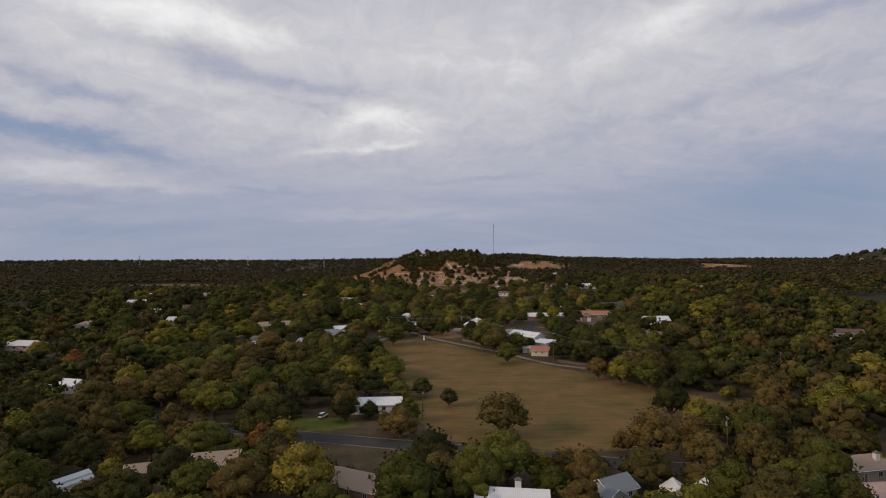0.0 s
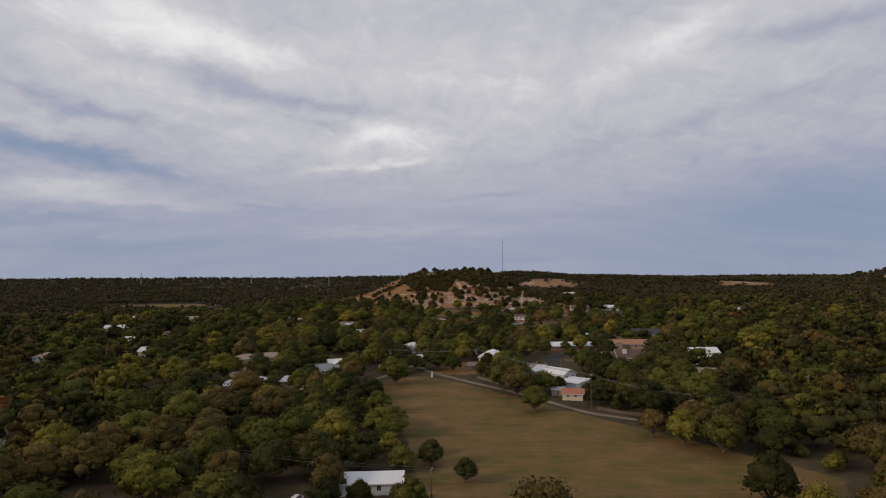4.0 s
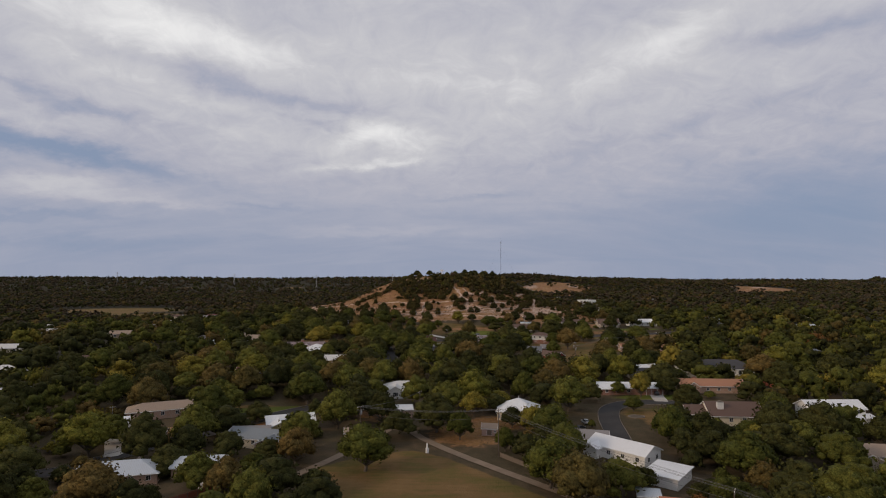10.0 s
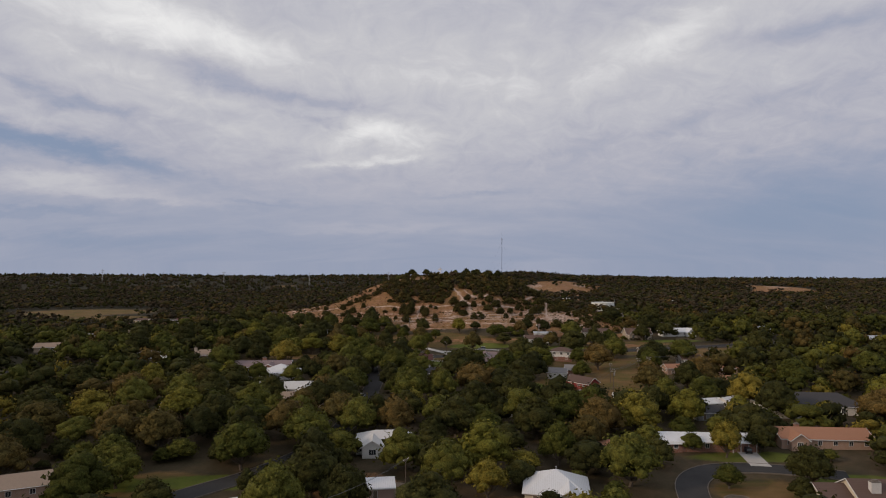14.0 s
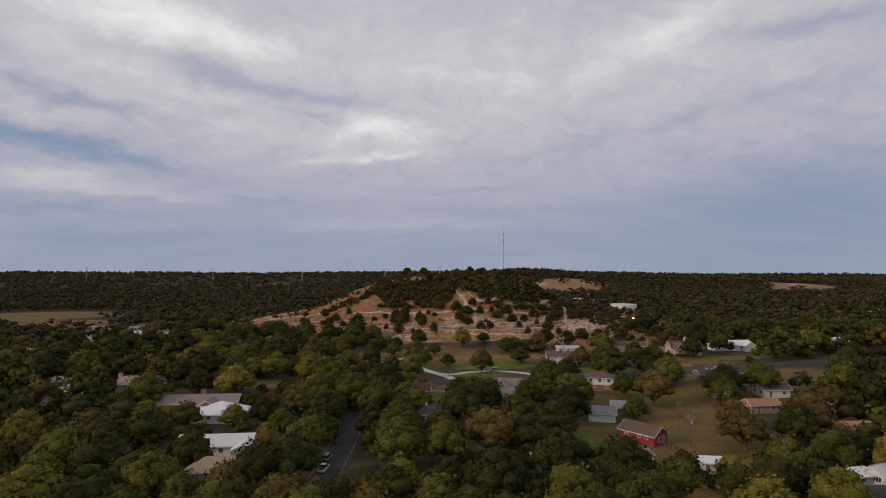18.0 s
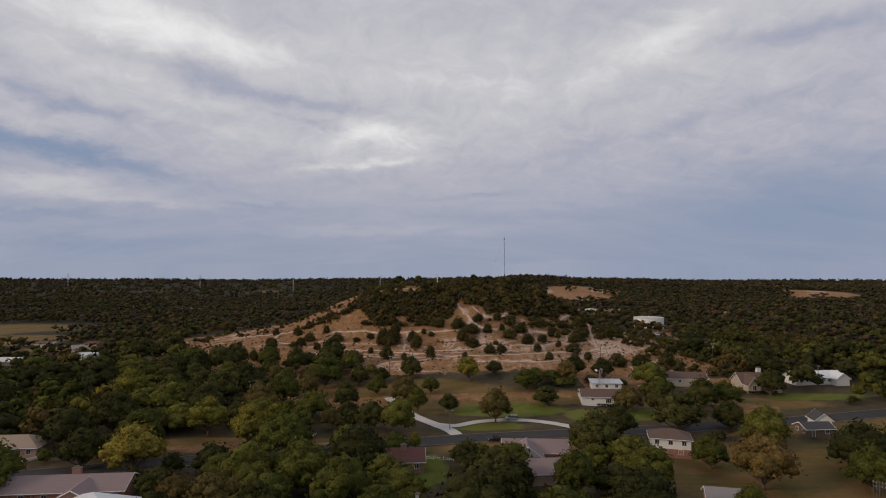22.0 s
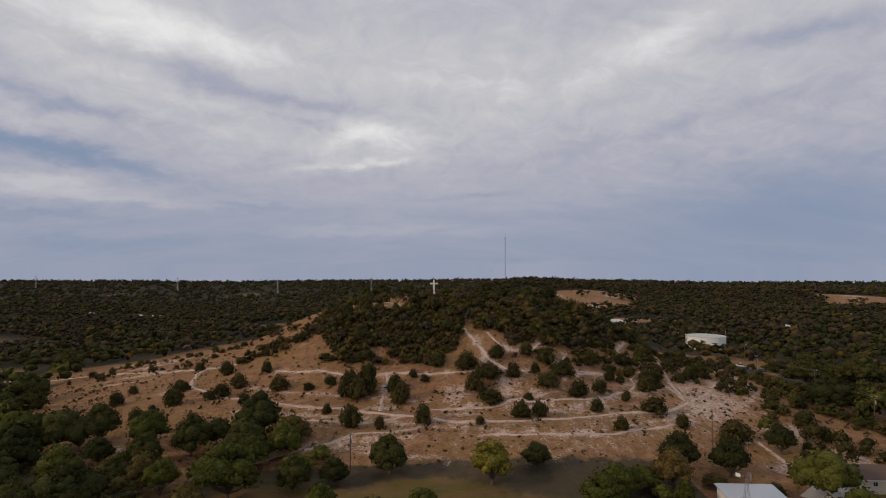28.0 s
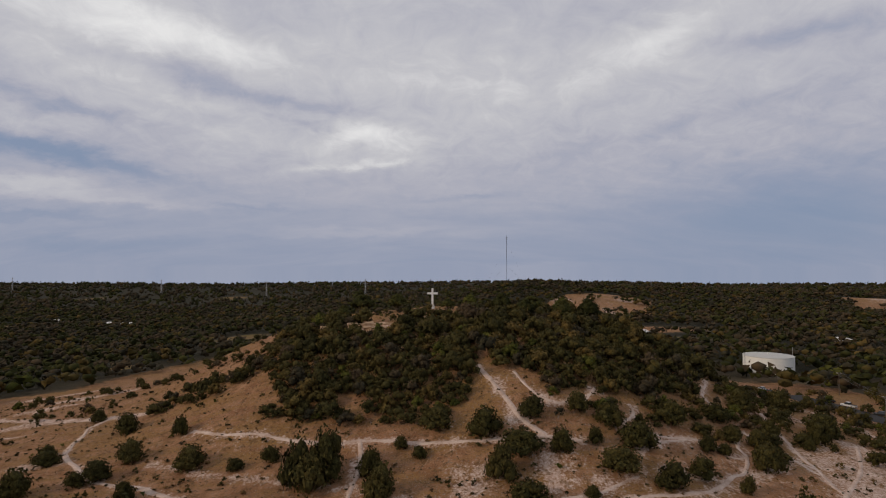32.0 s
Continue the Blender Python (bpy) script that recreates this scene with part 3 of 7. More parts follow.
HILL_TRACKS = [
    ((-101, 767), (-98, 755), (-95, 749), (-87, 740), (-79, 732), (-73, 729), (-65, 726), (-57, 721), (-47, 717), (-36, 714), (-26, 710), (-18, 707), (-11, 705), (-4, 702), (3, 699), (9, 698), (21, 697), (34, 698), (47, 702), (59, 706), (68, 708), (73, 711), (79, 716), (83, 720)),
    ((-64, 751), (-56, 746), (-46, 743), (-36, 739), (-26, 736), (-20, 736), (-7, 733), (2, 731), (10, 730), (22, 729), (30, 728)),
    ((-20, 736), (-19, 731), (-19, 725), (-20, 720), (-20, 715), (-20, 709)),
    ((-5, 709), (2, 709), (10, 709), (19, 709), (22, 711), (29, 710), (37, 712), (49, 715), (56, 719), (61, 724), (65, 727), (70, 735), (70, 739), (72, 743)),
    ((42, 727), (45, 730), (51, 734), (60, 739)), ((44, 734), (48, 735), (52, 736), (60, 739)), ((40, 735), (44, 739), (46, 742), (46, 745)),
    ((95, 783), (91, 774), (90, 764), (87, 754), (87, 746), (85, 737), (85, 732), (83, 724), (83, 720)),
    ((9, 757), (11, 751), (14, 744), (16, 739), (18, 734), (22, 729)), ((18, 752), (20, 747), (23, 742), (27, 739)),
    ((79, 776), (77, 771), (72, 762), (74, 757)), ((22, 711), (29, 713), (39, 719)), ((83, 720), (96, 734), (108, 752)),
    ((-11, 705), (-18, 703), (-29, 703), (-41, 706), (-53, 707)), ((11, 690), (28, 689), (46, 690), (70, 700)),
    ((-49, 688), (-37, 687), (-25, 694), (-16, 694), (-4, 699)), ((-101, 767), (-103, 775), (-101, 784)), ((91, 691), (91, 680), (90, 672)),
    ((81, 741), (84, 730)), ((76, 748), (79, 740), (85, 733)), ((60, 739), (66, 734), (70, 735)), ((27, 739), (34, 742), (38, 748)),
]
TRAIL_WIDTH = (1.7, 1.1, 1.5, 1.3, 0.8, 0.7, 0.7, 1.3, 1.8, 1.0, 0.9, 0.8, 1.4, 0.9, 1.4, 1.3, 1.2, 1.2, 0.8, 0.8, 0.7, 0.8)
SCRAPE_EAST = [(600, 1420), (680, 1400), (800, 1490), (815, 1600), (720, 1610), (640, 1500)]
SCRAPE = [(150, 1350), (215, 1312), (262, 1330), (300, 1420), (340, 1530), (262, 1545), (205, 1530), (142, 1440)]
PALE_AREAS = [(-132, 788, 36, 5), (-136, 776, 26, 2.5), (5, 717, 8, 7), (22, 717, 5, 6), (90, 722, 11, 16), (89, 736, 8, 11), (86, 709, 8, 8), (34, 705, 13, 3), (8, 704, 13, 2.5), (-19, 713, 9, 5), (43, 708, 8, 2.5), (17, 736, 6, 6), (24, 741, 5, 4), (76, 733, 5, 5), (13, 746, 2.5, 5), (88, 716, 16, 14), (100, 735, 14, 18), (108, 748, 10, 14), (104, 700, 14, 14), (112, 682, 10, 8), (98, 724, 12, 14), (96, 672, 20, 9), (74, 706, 12, 7), (5, 722, 9, 5), (22, 721, 8, 6), (38, 747, 4, 4), (-20, 727, 3, 6), (95, 738, 12, 12), (92, 728, 14, 12), (53, 723, 8, 5), (86, 759, 4, 6), (-100, 745, 12, 5), (-20, 690, 22, 4),
              (38, 689, 20, 4), (-21, 789, 8, 3), (50, 712, 10, 3), (-70, 700, 10, 4), (-95, 690, 8, 5), (14, 747, 2.5, 5), (190, 1480, 26, 40), (236, 1400, 16, 50), (285, 1480, 30, 30), (750, 1590, 44, 26), (730, 1560, 20, 14), (1330, 1690, 40, 24), (-130, 825, 30, 6), (-165, 866, 45, 7), (-140, 812, 20, 6)]
DIRT_AREAS = [(-140, 786, 44, 16), (124, 776, 18, 22), (750, 1590, 66, 56), (1330, 1690, 80, 50), (-35, 640, 22, 20), (-64, 642, 26, 12), (-50, 585, 40, 6), (100, 700, 34, 30), (122, 664, 24, 14), (112, 624, 14, 8), (172, 812, 16, 22), (8, 372, 14, 14), (18, 384, 12, 10), (-22, 398, 12, 12), (-64, 384, 18, 8),
              (-96, 372, 16, 8), (180, 1180, 90, 40), (-160, 830, 60, 24), (-168, 862, 60, 24), (40, 676, 46, 12)]
DRY_AREAS = [(-212, 698, 18, 14), (-238, 770, 22, 16), (-262, 838, 20, 14), (78, 394, 11, 9), (-484, 1474, 26, 40), (-169, 1124, 24, 30), (-789, 2017, 34, 50), (-480, 2032, 44, 46), (188, 1087, 40, 20), (-189, 964, 16, 12), (-476, 1000, 40, 26), (-379, 932, 40, 26), (-494, 1040, 70, 40), (85, 562, 34, 24), (125, 598, 44, 10), (20, 586, 46, 7), (-62, 588, 56, 8), (112, 630, 40, 10), (-5, 655, 24, 12), (40, 640, 30, 10), (-40, 655, 22, 12), (160, 592, 34, 22), (115, 632, 26, 9), (62, 512, 22, 32), (88, 520, 18, 40), (-24, 632, 20, 22), (6, 640, 34, 20), (-490, 1075, 95, 60), (-400, 965, 60, 44), (-300, 890, 46, 34), (85, 388, 14, 16), (-75, 400, 20, 10),
             (-110, 560, 30, 5), (-95, 1080, 70, 30), (-640, 1400, 120, 40), (110, 560, 26, 26), (520, 1250, 120, 30)]
LAWN_AREAS = [(24, 625, 24, 9), (52, 618, 9, 9), (72, 618, 24, 8), (14, 606, 16, 5), (-6, 566, 8, 14), (42, 508, 7, 16), (150, 640, 24, 6), (-35, 196, 14, 8), (90, 420, 20, 5), (108, 400, 16, 6), (-60, 402, 18, 6), (-60, 150, 12, 6), (-90, 400, 20, 6)]


def ellipse_mask(X, Y, rows):
    v = np.zeros(np.shape(X))
    for x, y, a, b in rows:
        q = np.hypot((X - x) / a, (Y - y) / b)
        v = np.maximum(v, np.clip(1.0 - (q - 0.35) / 1.1, 0, 1))
    return v


def hill_radius(X, Y):
    dx, dy = X - HILL[0], Y - HILL[1]
    return np.hypot(np.where(dx > 0, dx * 1.15, dx), np.where(dy > 0, dy * 0.8, dy))


def build_ground():
    X, Y = np.meshgrid(GX, GY)
    Z = height(X, Y)
    r = hill_radius(X, Y)
    near = (np.abs(X) < 260) & (Y > 660) & (Y < 860)
    ripple = np.zeros(X.shape)
    idx = np.argwhere(near)
    for i, j in idx:
        x, y = X[i, j], Y[i, j]
        ripple[i, j] = 0.5 * noise.noise((x * 0.11, y * 0.11, 0)) + 0.3 * noise.noise((x * 0.31, y * 0.31, 5))
    # cut terraces along the foot of the hill
    terr = np.sin((Z - 17.0) * 2.3) * 0.35 * sstep(X, -70, -20) * (1 - sstep(X, 70, 100)) * sstep(Y, 682, 692) * (1 - sstep(Y, 715, 735))
    Zg = Z + ripple * (1 - sstep(r, 170, 210)) + terr
    dirt = np.maximum(1 - sstep(r, 175, 215), ellipse_mask(X, Y, DIRT_AREAS))
    dirt = np.maximum(dirt, np.maximum(poly_mask(X, Y, SCRAPE, 8.0), poly_mask(X, Y, SCRAPE_EAST, 12.0)))
    dirt *= 1 - 0.9 * (sstep(X, 150, 166) * (1 - sstep(Y, 800, 830)))
    dirt *= np.where(r < 60, 0.75, 1.0) * (1 - 0.8 * sstep(Y, 860, 900) * (r < 260) * (X > -60))
    dirt *= 1 - 0.95 * (1 - sstep(Y, 668, 682)) * (r < 260) * (np.abs(X) < 60) * (Y > 645)
    pale = np.maximum(ellipse_mask(X, Y, PALE_AREAS) * 0.62, (0.33 + 0.07 * sstep(X, -40, 60) + 0.07 * (1 - sstep(Y, 704, 738))) * (1 - sstep(r, 150, 190)) * sstep(r, 70, 95) * (Y < HILL[1]))
    pale = np.maximum(pale, 0.42 * np.maximum(poly_mask(X, Y, SCRAPE, 8.0), poly_mask(X, Y, SCRAPE_EAST, 12.0)))
    for t in HILL_TRACKS:
        pale = np.maximum(pale, np.clip(1.1 - line_dist(X, Y, t) / 3.2, 0, 1) * 0.62)
    pale = np.maximum(pale, np.clip(1.1 - line_dist(X, Y, FOOT_ROAD) / 4.0, 0, 1) * 0.8)
    band = np.clip(np.sin(Zg * 2.0 + 0.6) - 0.35, 0, 1) * sstep(r, 95, 120) * (1 - sstep(r, 150, 175)) * (Y < HILL[1])
    pale = np.maximum(pale, band * 0.95 * (X > -70))
    pale = np.maximum(pale, ellipse_mask(X, Y, [(-21, 790, 9, 4)]))
    dry = np.maximum(poly_mask(X, Y, FIELD, 2.5), ellipse_mask(X, Y, DRY_AREAS))
    lawn = ellipse_mask(X, Y, LAWN_AREAS)
    # where the ground is painted in the dark canopy tone
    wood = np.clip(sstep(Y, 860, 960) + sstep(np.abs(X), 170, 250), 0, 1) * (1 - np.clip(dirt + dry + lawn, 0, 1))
    me = bpy.data.meshes.new("ground")
    ny, nx = X.shape
    verts = np.stack([X, Y, Zg], -1).reshape(-1, 3)
    i = np.arange(ny * nx).reshape(ny, nx)
    quads = np.stack([i[:-1, :-1], i[:-1, 1:], i[1:, 1:], i[1:, :-1]], -1).reshape(-1, 4)
    me.from_pydata(verts.tolist(), [], quads.tolist())
    col = me.color_attributes.new("zone", "FLOAT_COLOR", "POINT")
    col.data.foreach_set("color", np.stack([dirt, lawn, pale, dry], -1).reshape(-1).astype(np.float32))
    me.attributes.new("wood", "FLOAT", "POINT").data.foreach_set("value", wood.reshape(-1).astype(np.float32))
    me.polygons.foreach_set("use_smooth", [True] * len(me.polygons))
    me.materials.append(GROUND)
    g = tagged(new("ground", me), "dry Texas hill-country ground with brown grass and pale bare soil", "ground", kind="structure")
    return g, X, Y, Zg


ground, _X, _Y, GROUND_Z = build_ground()


def surf(x, y):
    """Height of the built sheet."""
    i = int(np.clip(np.searchsorted(GY, y) - 1, 0, len(GY) - 2))
    j = int(np.clip(np.searchsorted(GX, x) - 1, 0, len(GX) - 2))
    u, v = (x - GX[j]) / (GX[j + 1] - GX[j]), (y - GY[i]) / (GY[i + 1] - GY[i])
    return float((GROUND_Z[i, j] * (1 - u) + GROUND_Z[i, j + 1] * u) * (1 - v) + (GROUND_Z[i + 1, j] * (1 - u) + GROUND_Z[i + 1, j + 1] * u) * v)


def resample(pts, step):
    """Points at even steps along a smoothed line."""
    p = [Vector((*q, 0)) for q in pts]
    fine = []
    for i in range(len(p) - 1):
        a, b, c, d = p[max(i - 1, 0)], p[i], p[i + 1], p[min(i + 2, len(p) - 1)]
        n = max(2, int((c - b).length / step))
        for k in range(n):
            t = k / n
            fine.append(0.5 * ((2 * b) + (c - a) * t + (2 * a - 5 * b + 4 * c - d) * t * t + (3 * b - a - 3 * c + d) * t ** 3))
    fine.append(p[-1])
    return fine


def ribbon(name, pts, width, mat, label, category="road", lift=0.10, kerb=False, step=2.5):
    line = resample(pts, step)
    bm = bmesh.new()
    rows = []
    for i, c in enumerate(line):
        d = (line[min(i + 1, len(line) - 1)] - line[max(i - 1, 0)]).normalized()
        n = Vector((-d.y, d.x, 0))
        cols = 5
        row = []
        zs = [surf(*(c + n * width * (k / (cols - 1) - 0.5)).xy) for k in range(cols)]
        for k in range(cols):
            q = c + n * width * (k / (cols - 1) - 0.5)
            row.append(bm.verts.new((q.x, q.y, max(zs[k], (zs[k] + max(zs)) / 2) + lift)))
        rows.append((row, n))
    for (a, _), (b, _) in zip(rows[:-1], rows[1:]):
        for k in range(4):
            f = bm.faces.new((a[k], b[k], b[k + 1], a[k + 1]))
            f.smooth = True
    bm.normal_update()
    me = bpy.data.meshes.new(name)
    bm.to_mesh(me)
    me.materials.append(mat)
    ob = tagged(new(name, me), label, category, kind="structure")
    if kerb:
        for side in (0, 4):
            kb = bmesh.new()
            prev = None
            for row, n in rows:
                s = 1 if side else -1
                p = row[side].co
                q = [kb.verts.new(p + n * s * o + Vector((0, 0, h))) for o, h in ((0.0, -0.12), (0.0, 0.13), (0.18, 0.14), (0.2, -0.2))]
                if prev:
                    for k in range(3):
                        kb.faces.new((prev[k], q[k], q[k + 1], prev[k + 1]))
                prev = q
            part("kerb", kb, KERB, ob)
    bm.free()
    return ob


ribbon("road_creek", CREEK_ROAD, 8.0, ASPHALT, "dark asphalt residential street with pale kerbs beside the dry field", kerb=True)
ribbon("road_west", STREET_WEST, 7.5, ASPHALT, "dark asphalt side street curving between houses", kerb=True)
ribbon("road_main", MAIN_STREET, 8.5, ASPHALT, "grey asphalt street at the foot of the hill", kerb=True)
ribbon("road_cul_de_sac", CUL_DE_SAC, 7.6, ASPHALT, "dark asphalt lane bending round a front yard", kerb=True)
ribbon("driveway_carport", [(89, 412), (91, 424)], 5.5, CONCRETE, "pale concrete drive to an open carport", "driveway", 0.14)
ribbon("driveway_garage", [(-62, 324), (-66, 331)], 5.0, CONCRETE, "pale concrete pad before a garage", "driveway", 0.14)
ribbon("driveway_west", [(-111, 368), (-104, 356), (-101, 350)], 7.0, CONCRETE, "pale concrete drive to a white garage", "driveway", 0.12)
ribbon("driveway_cream", [(-44, 148), (-50, 153)], 7.0, CONCRETE, "pale concrete yard beside a cream house", "driveway", 0.12)
ribbon("driveway_east", EAST_ROAD, 3.6, ASPHALT, "narrow dark asphalt drive beside the green lawn", "driveway")
ribbon("road_tank", TANK_ROAD, 10.0, ASPHALT, "grey asphalt parking road below the water tank")
ribbon("track_alley", ALLEY, 3.0, TRACK, "pale gravel alley along the field edge", "track")
ribbon("track_alley_east", ALLEY_EAST, 3.0, TRACK, "winding pale gravel track along the field", "track", 0.13)


def trail(pts, width, seed):
    """A trodden path: a strip with ragged edges that lies on the slope."""
    line = resample(pts, 1.2)
    rng = random.Random(seed)
    bm = bmesh.new()
    prev = None
    wa = wb = width / 2
    for i, c in enumerate(line):
        d = (line[min(i + 1, len(line) - 1)] - line[max(i - 1, 0)]).normalized()
        n = Vector((-d.y, d.x, 0))
        wa = 0.6 * wa + 0.4 * width * rng.uniform(0.15, 0.85)
        wb = 0.6 * wb + 0.4 * width * rng.uniform(0.15, 0.85)
        row = []
        for o in (-wa - 0.15, -wa, 0.0, wb, wb + 0.15):
            q = c + n * o
            row.append(bm.verts.new((q.x, q.y, surf(q.x, q.y) + (0.10 if -wa <= o <= wb else -0.15))))
        if prev:
            for k in range(4):
                bm.faces.new((prev[k], row[k], row[k + 1], prev[k + 1])).smooth = True
        prev = row
    bmesh.ops.recalc_face_normals(bm, faces=bm.faces[:])
    if sum(f.normal.z for f in bm.faces) < 0:
        bmesh.ops.reverse_faces(bm, faces=bm.faces[:])
    me = bpy.data.meshes.new("trail")
    bm.to_mesh(me)
    bm.free()
    me.materials.append(TRAIL)
    tagged(new("trail", me), "narrow pale footpath worn into the bare hillside", "trail", kind="structure")


for i, (pts, width) in enumerate(zip(HILL_TRACKS, TRAIL_WIDTH)):
    trail(pts, width * 0.62, i)
ribbon("track_scrape", [(176, 1465), (190, 1420), (212, 1370), (232, 1330)], 9.0, TRACK, "pale dirt road climbing a scraped orange slope", "track", 0.3, step=8.0)
ribbon("driveway_garage_east", [(85, 655), (91, 660), (97, 664)], 7.0, CONCRETE, "pale concrete apron before the cream garage", "driveway", 0.13)
ribbon("driveway", DRIVE, 4.2, CONCRETE, "pale concrete driveway running up to the trees", "driveway", 0.14)
ribbon("driveway_loop", DRIVE_LOOP, 3.8, CONCRETE, "pale concrete loop driveway", "driveway", 0.12)

# ---- houses ----
CLEAR = [(178, 899, 13), (-25, 164, 12), (-8, 161, 10), (14, 158, 9), (-25, 176, 7), (-10, 170, 7), (42, 160, 6), (52, 156, 5), (-30, 193, 7), (-20, 196, 6)]          # (x, y, radius) kept free of scattered trees


def window(parent, m, w, h, frame_mat=TRIM, bars=1):
    """A window on a wall; m puts its sill's middle on the wall, local -y outwards."""
    bm = bmesh.new()
    t = 0.09
    for b in ((-w / 2 - t, -0.07, -t, w / 2 + t, 0.0, 0), (-w / 2 - t, -0.07, h, w / 2 + t, 0.0, h + t), (-w / 2 - t, -0.07, 0, -w / 2, 0.0, h), (w / 2, -0.07, 0, w / 2 + t, 0.0, h)):
        box(bm, *b, m)
    for k in range(bars):
        x = -w / 2 + w * (k + 1) / (bars + 1)
        box(bm, x - 0.03, -0.06, 0, x + 0.03, 0.0, h, m)
    win = part("window", bm, frame_mat, parent)
    bm = bmesh.new()
    box(bm, -w / 2, -0.03, 0, w / 2, -0.005, h, m)
    part("pane", bm, GLASS, win, "dark window pane")
    return win


def side_matrix(side, w, d):
    return {"S": pose(0, -d / 2, 0), "N": pose(0, d / 2, 0, 0, 0, 180), "E": pose(w / 2, 0, 0, 0, 0, 90), "W": pose(-w / 2, 0, 0, 0, 0, -90)}[side]


def shell(parent, w, d, h, roof, rise, wall, roof_mat, over=0.55, at=(0, 0), turn=0, z0=0.0, trim=TRIM, gable_mat=None):
    """Walls and a roof, about a point of the house's own frame."""
    M = pose(at[0], at[1], z0, 0, 0, turn)

    def tf(bm):
        bm.transform(M)
        return bm

    bm = bmesh.new()
    base = -1.6 if z0 == 0 else 0
    th = 0.2
    for b in ((-w / 2, -d / 2, base, w / 2, -d / 2 + th, h), (-w / 2, d / 2 - th, base, w / 2, d / 2, h), (-w / 2, -d / 2 + th, base, -w / 2 + th, d / 2 - th, h), (w / 2 - th, -d / 2 + th, base, w / 2, d / 2 - th, h)):
        box(bm, *b)
    part("wall", tf(bm), wall, parent)
    t = 0.16
    ov = over
    drop = rise / (d / 2) * ov
    if roof == "gable":
        for s in (-1, 1):
            bm = bmesh.new()
            e, r = (s * (d / 2 + ov), h - drop), (0, h + rise)
            pts = [(-w / 2 - ov, e[0], e[1]), (w / 2 + ov, e[0], e[1]), (w / 2 + ov, r[0], r[1]), (-w / 2 - ov, r[0], r[1])]
            slab(bm, pts if s < 0 else pts[::-1], t)
            rf = part("roof", tf(bm), roof_mat, parent)
            bm = boxes((-w / 2 - ov, e[0] - 0.04, e[1] - 0.12, w / 2 + ov, e[0] + 0.04, e[1] + 0.10))
            part("fascia", tf(bm), trim, rf)
        for s in (-1, 1):
            bm = bmesh.new()
            x = s * (w / 2 - 0.1)
            q = [bm.verts.new(p) for p in ((x - 0.1, -d / 2, h), (x - 0.1, d / 2, h), (x - 0.1, 0, h + rise), (x + 0.1, -d / 2, h), (x + 0.1, d / 2, h), (x + 0.1, 0, h + rise))]
            for f in ((0, 1, 2), (3, 5, 4), (0, 3, 4, 1), (1, 4, 5, 2), (2, 5, 3, 0)):
                bm.faces.new([q[i] for i in f])
            part("gable", tf(bm), gable_mat or wall, parent)
            bm = bmesh.new()
            for sy in (-1, 1):
                a = Vector((s * (w / 2 + ov), sy * (d / 2 + ov), h - drop + 0.02))
                b = Vector((s * (w / 2 + ov), 0, h + rise + 0.02))
                q = [bm.verts.new(p + Vector((dx, 0, dz))) for p in (a, b) for dx, dz in ((-0.03, -0.1), (0.03, -0.1), (0.03, 0.16), (-0.03, 0.16))]
                for f in ((0, 1, 5, 4), (1, 2, 6, 5), (2, 3, 7, 6), (3, 0, 4, 7), (0, 3, 2, 1), (4, 5, 6, 7)):
                    bm.faces.new([q[i] for i in f])
            part("bargeboard", tf(bm), trim, parent)
    elif roof in ("hip", "pyramid"):
        rl = max(0.0, w / 2 - d / 2) if roof == "hip" else 0.0
        z1 = h - rise * ov / (d / 2)
        c = [(-w / 2 - ov, -d / 2 - ov, z1), (w / 2 + ov, -d / 2 - ov, z1), (w / 2 + ov, d / 2 + ov, z1), (-w / 2 - ov, d / 2 + ov, z1)]
        a, b = (-rl, 0, h + rise), (rl, 0, h + rise)
        faces = ((c[0], c[1], b, a), (c[2], c[3], a, b), (c[1], c[2], b), (c[3], c[0], a)) if rl > 0 else ((c[0], c[1], a), (c[2], c[3], a), (c[1], c[2], a), (c[3], c[0], a))
        for f in faces:
            bm = bmesh.new()
            slab(bm, list(f), t)
            part("roof", tf(bm), roof_mat, parent)
        bm = bmesh.new()
        for i in range(4):
            p, q = Vector(c[i]), Vector(c[(i + 1) % 4])
            tube(bm, p, q, 0.10, 0.10, 4)
        part("fascia", tf(bm), trim, parent)
    else:
        zl, zr = h, h + rise
        bm = bmesh.new()
        slab(bm, [(-w / 2 - ov, -d / 2 - ov, zl), (w / 2 + ov, -d / 2 - ov, zl), (w / 2 + ov, d / 2 + ov, zr), (-w / 2 - ov, d / 2 + ov, zr)], t)
        rf = part("roof", tf(bm), roof_mat, parent)
        bm = boxes((-w / 2 - ov, -d / 2 - ov - 0.05, zl - 0.15, w / 2 + ov, -d / 2 - ov + 0.02, zl + 0.12))
        part("fascia", tf(bm), trim, rf)


